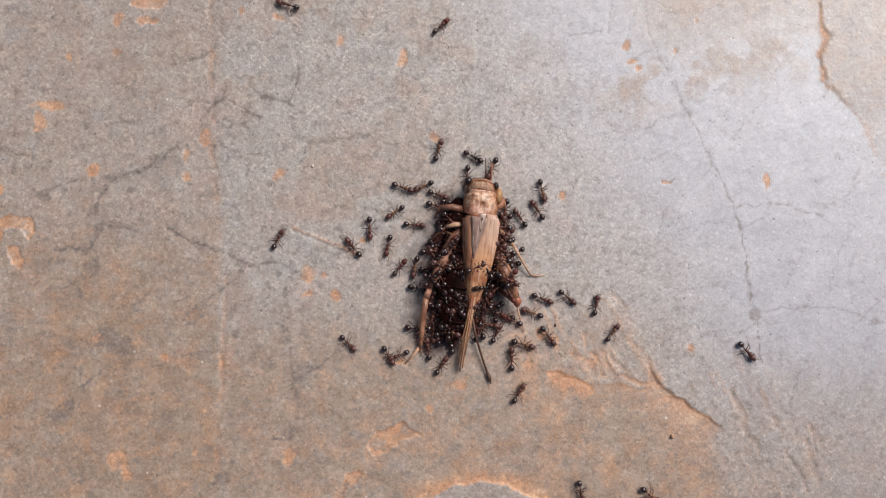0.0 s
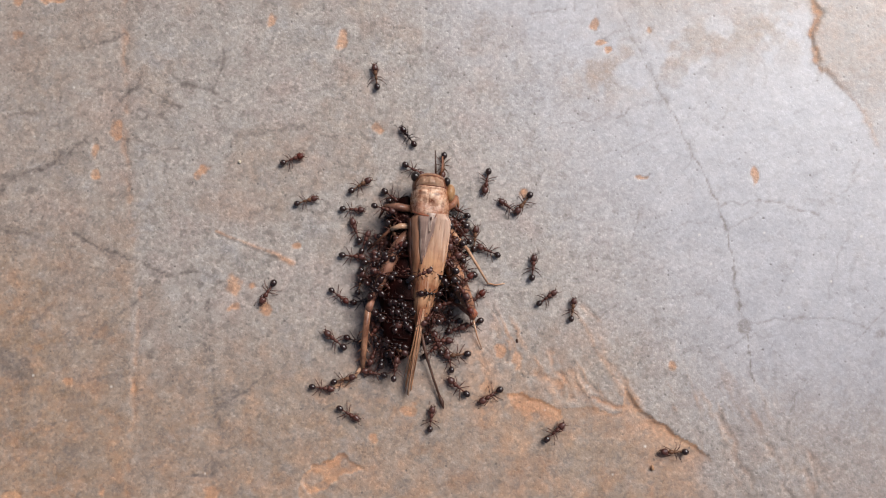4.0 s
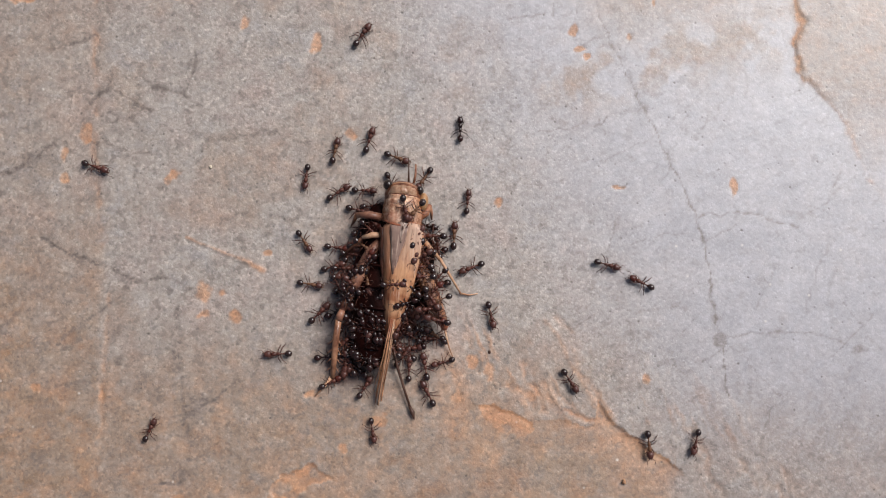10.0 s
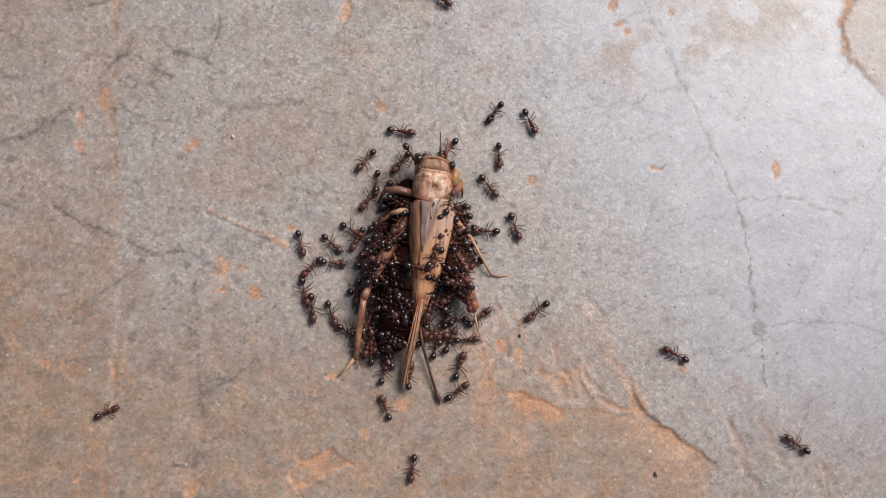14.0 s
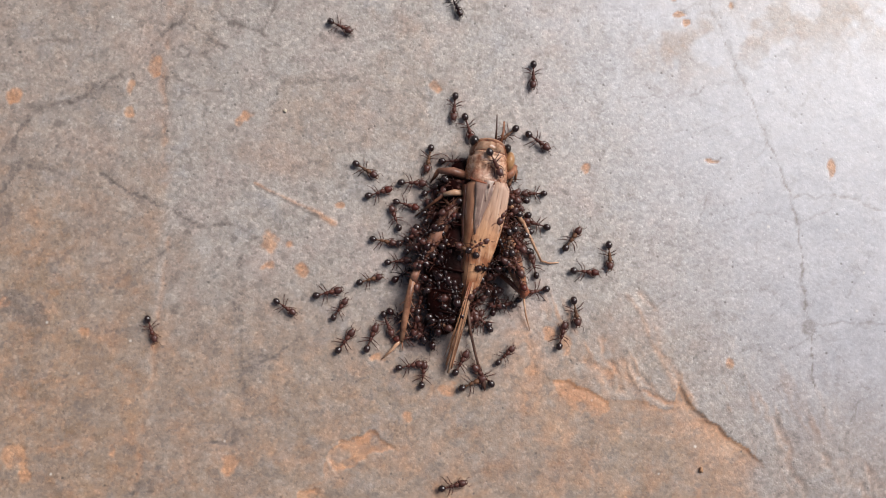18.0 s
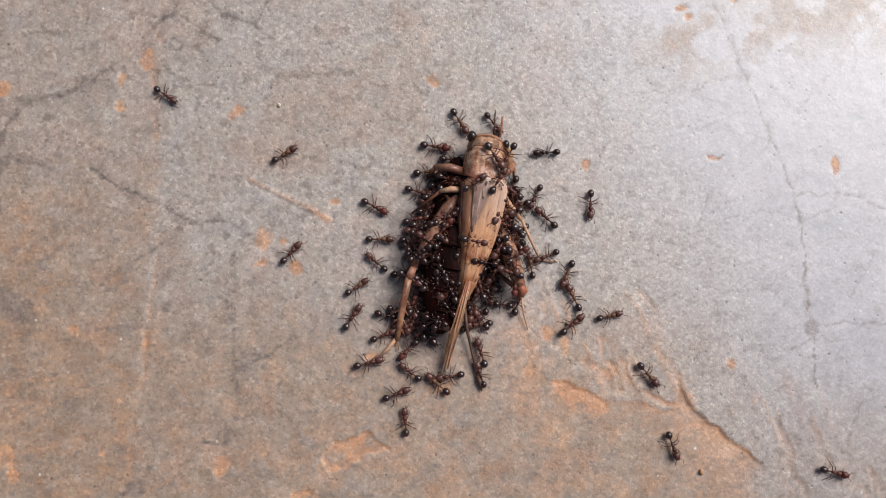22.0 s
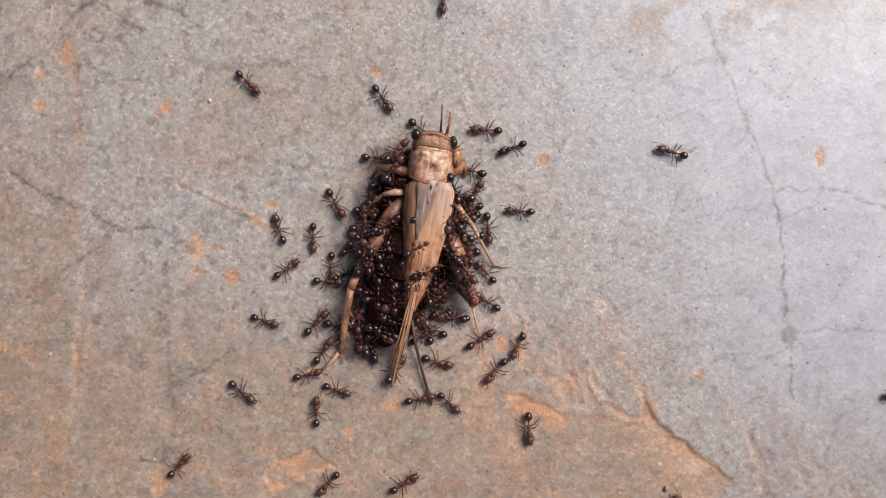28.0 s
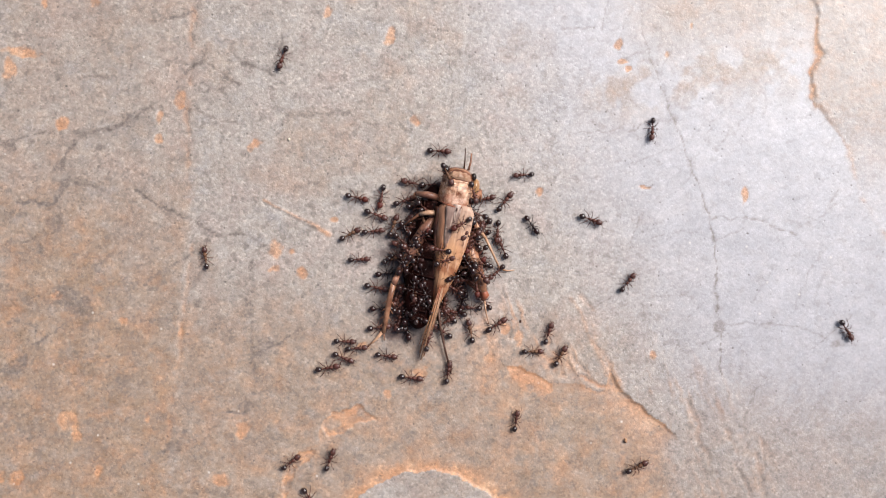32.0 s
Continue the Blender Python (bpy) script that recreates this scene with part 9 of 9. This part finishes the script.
    walk(ants[97], crawl(ants[97], [(0, 7.9, 6.8, -44, 3.3), (2.16, 7.9, 7.0, -48, 3.3), (4.02, 7.8, 6.5, -65, 3.3), (6.25, 8.2, 6.9, 70, 3.3), (7.87, 8.4, 7.1, 81, 3.3), (9.55, 7.9, 6.9, 89, 3.3), (12.43, 8.1, 6.9, 94, 3.3), (14.11, 8.3, 7.1, 90, 3.3), (16.42, 8.1, 7.2, 89, 3.3), (18.74, 7.8, 7.0, 80, 3.3), (20.71, 7.9, 7.3, 72, 3.3), (23.98, 8.2, 6.8, 96, 3.3), (27.04, 7.7, 7.0, 103, 3.3), (30.01, 8.0, 7.3, 118, 3.3), (32, 8.0, 7.3, 118, 3.3)]))
    walk(ants[98], crawl(ants[98], [(0, 9.8, 5.6, 81, 0.0), (2.54, 9.9, 5.7, 82, 0.0), (5.05, 9.9, 5.3, 52, 0.0), (7.75, 9.5, 5.4, 68, 0.0), (10.51, 9.9, 5.2, 88, 0.0), (12.69, 9.8, 5.7, 68, 0.0), (15.73, 9.5, 5.4, 87, 0.0), (17.36, 9.9, 5.4, 65, 0.0), (20.39, 9.4, 5.2, 80, 0.0), (23.15, 9.3, 5.7, 50, 0.0), (25.25, 9.9, 5.5, 63, 0.0), (28.19, 9.7, 5.5, 70, 0.0), (30.76, 9.8, 5.1, 50, 0.0), (32, 9.8, 5.1, 50, 0.0)]))
    walk(ants[99], crawl(ants[99], [(0, 9.2, 3.2, -117, 3.3), (1.87, 9.2, 2.9, -160, 3.3), (5.19, 9.1, 3.4, -135, 3.3), (7.17, 9.1, 3.3, -131, 3.3), (10.03, 9.1, 3.3, -147, 3.3), (12.72, 9.1, 3.3, -117, 3.3), (15.04, 9.3, 3.5, -150, 3.3), (16.82, 9.4, 3.2, -151, 3.3), (20.09, 9.3, 3.4, -158, 3.3), (23.35, 9.2, 3.2, -158, 3.3), (26.38, 9.5, 3.5, -139, 3.3), (29.54, 9.7, 3.2, -138, 3.3), (32, 9.7, 3.2, -138, 3.3)]))
    walk(ants[100], crawl(ants[100], [(0, 6.4, 4.6, -152, 3.5), (1.62, 6.6, 4.9, -134, 3.5), (4.92, 6.5, 4.8, -135, 3.5), (7.94, 6.6, 4.8, -151, 3.5), (11.19, 6.8, 4.4, -126, 3.5), (14.54, 6.6, 5.0, -122, 3.5), (16.33, 7.9, 5.4, 10, 3.3), (18.19, 7.7, 5.1, 29, 3.3), (21.12, 7.7, 5.4, 30, 3.3), (24.49, 7.3, 5.2, -4, 3.3), (27.44, 8.2, 4.9, -119, 3.3), (30.17, 7.9, 4.3, -142, 3.3), (32, 7.9, 4.3, -142, 3.3)]))
    walk(ants[101], crawl(ants[101], [(0, 6.8, 2.9, 154, 2.8), (2.02, 6.6, 2.7, 121, 2.8), (3.96, 6.8, 2.9, 134, 2.8), (6.65, 6.7, 2.5, 132, 2.8), (9.98, 6.4, 2.4, 155, 2.8), (12.38, 6.7, 2.7, 157, 2.8), (14.25, 6.5, 2.4, 130, 2.8), (16.78, 6.7, 3.0, 125, 2.8), (19.06, 6.7, 2.8, 139, 2.8), (20.84, 6.8, 2.4, 153, 2.8), (22.45, 6.7, 2.5, 121, 2.8), (24.52, 6.7, 2.9, 125, 2.8), (27.23, 6.3, 2.4, 122, 2.8), (29.12, 7.3, 1.8, -98, 0.0), (32, 7.3, 1.8, -98, 0.0)]))
    walk(ants[102], crawl(ants[102], [(0, 1.6, 7.6, -42, 2.4), (2.64, 1.9, 7.6, -28, 2.4), (5.96, 1.9, 7.4, -63, 2.4), (9.16, 1.6, 7.1, -41, 2.4), (12.35, 1.8, 7.5, -45, 2.4), (14.6, 1.6, 7.0, -52, 2.4), (16.42, 1.8, 7.0, -62, 2.4), (18.48, 1.9, 7.4, -47, 2.4), (21.81, 2.2, 7.5, -39, 2.4), (24.98, 2.0, 7.2, -30, 2.4), (27.06, 1.7, 7.2, -38, 2.4), (29.69, 1.6, 7.5, -62, 2.4), (32, 1.6, 7.5, -62, 2.4)]))
    walk(ants[103], crawl(ants[103], [(0, 0.4, 5.0, 66, 2.4), (2.31, 0.0, 4.8, 53, 2.4), (5.28, 0.1, 5.1, 78, 2.4), (8.05, -0.1, 5.2, 70, 2.4), (10.68, -0.1, 4.6, 38, 2.4), (13.88, 0.2, 4.9, 76, 2.4), (16.81, 0.2, 4.8, 79, 2.4), (18.7, 0.1, 4.7, 80, 2.4), (20.65, -0.1, 4.7, 72, 2.4), (23.86, 0.2, 5.1, 44, 2.4), (27.25, 0.2, 4.6, 51, 2.4), (29.79, 0.0, 4.9, 38, 2.4), (32, 0.0, 4.9, 38, 2.4)]))
    walk(ants[104], crawl(ants[104], [(0, 1.7, 8.8, -136, 0.0), (2.73, 1.5, 9.2, -125, 0.0), (5.27, 1.3, 8.3, 86, 0.0), (7.92, 1.6, 8.4, 83, 0.0), (10.85, 1.2, 8.2, 47, 0.0), (13.76, 1.9, 9.4, 153, 2.4), (16.71, 2.4, 9.2, 122, 2.4), (18.57, 1.8, 9.0, 138, 2.4), (20.54, 2.2, 9.2, -54, 0.0), (23.62, 2.0, 9.0, -55, 0.0), (26.2, 2.1, 8.8, -31, 0.0), (28.14, 2.0, 9.6, -139, 0.0), (30.93, 1.9, 10.0, -152, 0.0), (32, 1.9, 10.0, -152, 0.0)]))
    walk(ants[105], crawl(ants[105], [(0, 7.6, 9.3, -173, 3.6), (1.93, 7.6, 9.1, -176, 3.6), (4.82, 8.1, 9.4, 177, 3.6), (6.64, 8.0, 8.8, -176, 3.6), (9.53, 7.7, 8.8, 153, 3.8), (11.15, 7.3, 8.5, 177, 3.8), (13.27, 7.6, 8.9, 138, 3.8), (15.93, 7.2, 8.4, 150, 3.8), (18.14, 7.8, 8.8, 155, 3.8), (21.54, 7.4, 8.6, 159, 3.8), (23.32, 7.6, 8.6, 161, 3.8), (26.56, 7.6, 8.9, 168, 3.8), (28.98, 7.8, 8.3, 180, 3.8), (30.88, 7.6, 8.8, 151, 3.8), (32, 7.6, 8.8, 151, 3.8)]))
    walk(ants[106], crawl(ants[106], [(0, 8.3, 5.9, 77, 3.3), (3.38, 7.8, 6.1, 44, 3.3), (5.9, 7.8, 5.7, 68, 3.3), (7.68, 8.2, 5.9, 73, 3.3), (9.53, 8.1, 5.8, 75, 3.3), (11.95, 8.8, 5.6, -161, 3.3), (14.81, 8.8, 5.4, -145, 3.3), (16.52, 9.1, 5.7, -178, 3.3), (18.27, 9.2, 5.7, -136, 3.3), (21.13, 9.3, 5.5, -175, 3.3), (23.44, 8.9, 6.4, 77, 0.0), (26.46, 9.0, 6.2, 71, 0.0), (29.26, 8.7, 6.5, 58, 0.0), (32, 8.7, 6.5, 58, 0.0)]))
    walk(ants[107], crawl(ants[107], [(0, 7.0, 0.8, 16, 0.0), (2.52, 6.4, 0.7, 10, 0.0), (4.74, 6.5, 0.8, -8, 0.0), (7.17, 7.0, 0.8, -9, 0.0), (9.71, 6.9, 0.6, 10, 0.0), (11.34, 7.1, 0.2, 0, 0.0), (13.62, 6.6, 1.1, 60, 0.0), (15.26, 6.7, 0.5, 92, 0.0), (18.24, 6.4, 1.1, 65, 0.0), (21.64, 6.9, 0.9, 82, 0.0), (24.93, 6.5, 1.2, 99, 0.0), (26.76, 6.8, 0.6, 65, 0.0), (28.47, 6.3, 1.1, 90, 0.0), (32, 6.3, 1.1, 90, 0.0)]))
    walk(ants[108], crawl(ants[108], [(0, 6.6, -3.0, -98, 0.0), (3.21, 6.6, -2.8, -97, 0.0), (4.89, 6.4, -3.2, -86, 0.0), (6.98, 6.0, -3.3, -96, 0.0), (9.87, 6.5, -2.7, -84, 0.0), (11.91, 6.4, -3.2, -116, 0.0), (15.16, 6.5, -2.6, -98, 0.0), (17.71, 5.0, -1.9, -154, 0.0), (20.68, 4.8, -1.5, -144, 0.0), (22.59, 5.1, -1.7, -137, 0.0), (25.16, 5.2, -1.4, -148, 0.0), (27.52, 5.1, -1.8, -130, 0.0), (30.8, 5.1, -1.4, -158, 0.0), (32, 5.1, -1.4, -158, 0.0)]))
    walk(ants[109], crawl(ants[109], [(0, 7.7, -0.6, 114, 0.0), (2.42, 8.0, -0.6, 99, 0.0), (5.4, 8.1, -0.5, 81, 0.0), (8.59, 8.0, -0.6, 85, 0.0), (10.62, 7.8, -0.8, 96, 0.0), (13.11, 7.6, -0.9, 31, 0.0), (16.48, 7.6, -0.9, 35, 0.0), (19, 7.9, -0.7, 50, 0.0), (21, 7.3, -0.7, 36, 0.0), (23.93, 7.6, -0.7, 68, 0.0), (25.71, 7.5, -0.3, 39, 0.0), (28.88, 7.5, -0.8, 55, 0.0), (30.62, 7.5, -0.5, 32, 0.0), (32, 7.5, -0.5, 32, 0.0)]))
    walk(ants[110], crawl(ants[110], [(0, 0.0, 7.8, 68, 0.0), (3.2, -0.2, 7.0, -57, 0.0), (5.6, -0.6, 7.2, -25, 0.0), (7.94, 0.0, 7.4, -21, 0.0), (10.88, -0.3, 7.0, -28, 0.0), (13.89, -0.5, 6.9, -20, 0.0), (16.11, -0.3, 7.3, -63, 0.0), (19.16, -0.1, 7.0, -33, 0.0), (21.14, -0.0, 7.2, -31, 0.0), (23.99, 0.0, 7.3, -24, 0.0), (26.87, -0.2, 8.2, 16, 0.0), (30.06, -0.6, 7.9, 40, 0.0), (32, -0.6, 7.9, 40, 0.0)]))
    walk(ants[111], crawl(ants[111], [(0, -0.8, 4.9, -55, 0.0), (2.04, -1.2, 4.8, -70, 0.0), (4.17, -2.1, 4.7, -148, 0.0), (6.66, -2.4, 4.6, 180, 0.0), (9.69, -2.0, 4.8, -154, 0.0), (11.58, -2.6, 4.6, -144, 0.0), (13.31, -2.0, 4.5, -169, 0.0), (16.34, -2.3, 5.1, -169, 0.0), (19.28, -1.6, 4.2, -102, 0.0), (21.29, -1.8, 4.5, -112, 0.0), (23.54, -1.3, 4.5, -103, 0.0), (25.66, -1.3, 4.3, -116, 0.0), (28.53, -1.3, 4.6, -118, 0.0), (30.74, -1.3, 4.6, -78, 0.0), (32, -1.3, 4.6, -78, 0.0)]))
    walk(ants[112], crawl(ants[112], [(0, 5.4, -4.0, -17, 0.0), (3.07, 5.7, -4.2, -55, 0.0), (5.98, 5.8, -4.0, -40, 0.0), (8.46, 5.7, -3.9, -35, 0.0), (11.46, 5.6, -3.7, -42, 0.0), (13.25, 5.4, -3.8, -62, 0.0), (16.23, 5.4, -3.7, -32, 0.0), (17.89, 5.6, -3.6, -26, 0.0), (20.6, 5.4, -3.7, -36, 0.0), (23.55, 5.5, -3.9, -59, 0.0), (26.34, 5.7, -3.6, -54, 0.0), (29.03, 5.7, -4.1, -54, 0.0), (32, 5.7, -4.1, -54, 0.0)]))
    walk(ants[113], crawl(ants[113], [(0, 0.9, -4.9, 93, 0.0), (2.38, -0.6, -4.0, 6, 0.0), (4.05, -0.3, -4.3, 4, 0.0), (6.09, -0.1, -4.0, 21, 0.0), (9.16, -0.4, -3.9, 166, 0.0), (11.62, -0.2, -4.5, 166, 0.0), (14.77, -0.4, -3.9, 178, 0.0), (17.96, -0.2, -4.3, 155, 0.0), (20.74, -0.4, -4.3, 173, 0.0), (23.48, -0.1, -3.9, 168, 0.0), (25.13, -0.1, -4.5, -172, 0.0), (28.51, -0.3, -4.4, -168, 0.0), (30.45, 0.3, -4.4, -3, 0.0), (32, 0.3, -4.4, -3, 0.0)]))
    walk(ants[114], crawl(ants[114], [(0, 8.9, 2.1, -50, 0.0), (1.68, 8.3, 2.3, -57, 0.0), (4.96, 8.4, 2.4, -57, 0.0), (7.56, 8.6, 2.3, -72, 0.0), (9.71, 8.8, 2.0, 96, 3.3), (12.88, 9.2, 2.5, 77, 3.3), (15.03, 9.1, 2.5, 74, 3.3), (18.2, 9.1, 2.7, 56, 3.3), (20.1, 9.0, 2.1, 55, 3.3), (23.37, 9.2, 2.0, 87, 3.3), (25.77, 8.7, 2.5, 72, 3.3), (27.67, 8.2, 2.6, -82, 0.0), (30.88, 8.2, 2.5, -93, 0.0), (32, 8.2, 2.5, -93, 0.0)]))
    walk(ants[115], crawl(ants[115], [(0, 1.8, 12.1, 168, 0.0), (1.88, 2.0, 11.9, -170, 0.0), (4.89, 1.7, 11.9, 155, 0.0), (6.94, 2.1, 12.2, -163, 0.0), (8.63, 2.1, 11.9, 155, 0.0), (11.91, 2.1, 11.8, -169, 0.0), (14.56, 1.7, 11.7, -178, 0.0), (16.77, 1.6, 11.8, -179, 0.0), (19.77, 1.5, 12.4, 102, 3.0), (22.42, 1.4, 12.3, 64, 0.0), (24.13, 1.5, 12.8, -24, 3.0), (27.48, 1.8, 12.9, -27, 3.0), (29.16, 1.8, 12.7, -58, 3.0), (30.9, 2.2, 12.1, 21, 0.0), (32, 2.2, 12.1, 21, 0.0)]))
    walk(ants[116], crawl(ants[116], [(0, 1.7, 14.0, -92, 0.0), (2.8, 1.9, 14.0, -97, 0.0), (6.07, 1.6, 14.3, -62, 0.0), (8.04, 1.7, 14.2, -79, 0.0), (11.37, 2.1, 14.4, -86, 0.0), (13.8, 1.8, 14.0, -91, 0.0), (17.18, 1.7, 14.6, -83, 0.0), (20.15, 1.9, 14.2, -97, 0.0), (22.68, 2.2, 14.3, -86, 0.0), (25.79, 2.0, 14.4, -66, 0.0), (27.78, 2.1, 14.4, -66, 0.0), (29.8, 2.1, 14.5, -86, 0.0), (32, 2.1, 14.5, -86, 0.0)]))
    walk(ants[117], crawl(ants[117], [(0, 9.3, 11.2, 32, 0.0), (2.21, 9.7, 11.3, 71, 0.0), (4.18, 9.2, 11.0, 60, 0.0), (6.22, 8.6, 10.2, -112, 0.0), (8.57, 9.1, 10.5, -131, 0.0), (11.5, 8.5, 10.0, -126, 0.0), (14.51, 8.6, 10.1, -140, 0.0), (16.75, 8.7, 10.4, -123, 0.0), (19.99, 9.2, 10.1, -128, 0.0), (21.95, 8.7, 10.5, -112, 0.0), (24.37, 8.7, 10.3, -132, 0.0), (27.76, 8.7, 10.3, -131, 0.0), (32, 8.7, 10.3, -131, 0.0)]))
    walk(ants[118], crawl(ants[118], [(0, 9.3, 7.9, 133, 0.0), (2.08, 9.3, 7.9, 143, 0.0), (4.63, 9.4, 7.9, 153, 0.0), (8.02, 9.3, 8.3, 163, 0.0), (10.34, 9.7, 8.4, 121, 0.0), (11.98, 9.6, 7.8, 153, 0.0), (13.58, 9.8, 8.2, 142, 0.0), (16.28, 9.4, 8.0, 147, 0.0), (18.3, 9.9, 8.2, 127, 0.0), (20.41, 9.5, 8.0, 120, 0.0), (22.72, 9.3, 8.4, 153, 0.0), (26.05, 9.7, 8.2, 130, 0.0), (28.72, 9.7, 8.1, 131, 0.0), (30.8, 9.6, 8.0, 128, 0.0), (32, 9.6, 8.0, 128, 0.0)]))
    walk(ants[119], crawl(ants[119], [(0, 0.8, 11.8, -50, 0.0), (1.61, 1.1, 12.1, -52, 0.0), (4.15, 1.2, 12.1, -27, 0.0), (5.91, 1.2, 11.9, -29, 0.0), (8.82, 1.2, 11.9, -20, 0.0), (11.63, 1.3, 11.9, -45, 0.0), (14.29, 0.8, 11.8, -55, 0.0), (17.07, 1.0, 11.9, -44, 0.0), (19.71, 1.0, 11.7, -37, 0.0), (22.2, 0.9, 12.2, -49, 0.0), (24.75, 0.9, 11.9, -30, 0.0), (27.25, 1.3, 11.8, -38, 0.0), (29.7, 1.1, 11.8, -48, 0.0), (32, 1.1, 11.8, -48, 0.0)]))
    walk(ants[120], crawl(ants[120], [(0, -0.3, 8.6, -37, 0.0), (2.74, -0.3, 8.4, -15, 0.0), (5.78, -0.3, 8.7, -25, 0.0), (7.84, -0.2, 8.8, -19, 0.0), (9.97, -0.7, 8.8, -28, 0.0), (13.02, -0.3, 8.9, -32, 0.0), (16.4, -0.1, 8.4, -27, 0.0), (19.25, -0.7, 8.6, -11, 0.0), (22.41, -0.3, 9.0, -8, 0.0), (25.15, -0.6, 8.6, -17, 0.0), (27.3, -0.6, 8.9, -32, 0.0), (30.13, -0.1, 8.7, -1, 0.0), (32, -0.1, 8.7, -1, 0.0)]))
    walk(ants[121], crawl(ants[121], [(0, -0.6, 6.2, 31, 0.0), (2.4, -0.4, 6.3, 35, 0.0), (4.64, -0.5, 6.0, 27, 0.0), (7.51, 0.6, 6.9, 31, 0.0), (9.82, 0.4, 6.8, 0, 0.0), (12.6, -0.1, 6.8, 29, 0.0), (15.53, 0.3, 7.0, -2, 0.0), (18.6, 0.4, 7.1, 8, 0.0), (20.65, 0.5, 7.1, -3, 0.0), (24.05, 0.4, 6.7, -2, 0.0), (25.86, 0.3, 7.3, -2, 0.0), (28.11, 0.5, 7.1, 22, 0.0), (30.6, 0.2, 6.7, 21, 0.0), (32, 0.2, 6.7, 21, 0.0)]))
    walk(ants[122], crawl(ants[122], [(0, -1.1, 3.1, -127, 2.4), (2.52, -1.1, 3.2, -139, 2.4), (4.66, -1.0, 3.3, -121, 2.4), (6.39, -0.9, 3.3, -136, 2.4), (8.3, -0.7, 3.2, -145, 2.4), (10.27, -0.7, 3.4, -155, 2.4), (12.66, -1.1, 3.5, -138, 2.4), (15.78, -1.1, 3.6, -153, 2.4), (18.01, -1.1, 3.4, -142, 2.4), (21.3, -1.2, 3.1, -126, 2.4), (24.17, -1.0, 3.7, -114, 2.4), (26.43, -0.5, 3.4, -137, 2.4), (29.71, -0.7, 3.6, -153, 2.4), (32, -0.7, 3.6, -153, 2.4)]))

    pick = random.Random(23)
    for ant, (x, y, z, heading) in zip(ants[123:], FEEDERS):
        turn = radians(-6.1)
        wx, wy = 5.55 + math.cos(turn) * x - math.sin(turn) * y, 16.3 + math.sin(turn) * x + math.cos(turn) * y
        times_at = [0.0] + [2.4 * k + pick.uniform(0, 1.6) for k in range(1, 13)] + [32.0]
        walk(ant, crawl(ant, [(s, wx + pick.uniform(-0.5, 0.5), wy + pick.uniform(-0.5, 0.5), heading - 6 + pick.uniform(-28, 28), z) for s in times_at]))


motions()
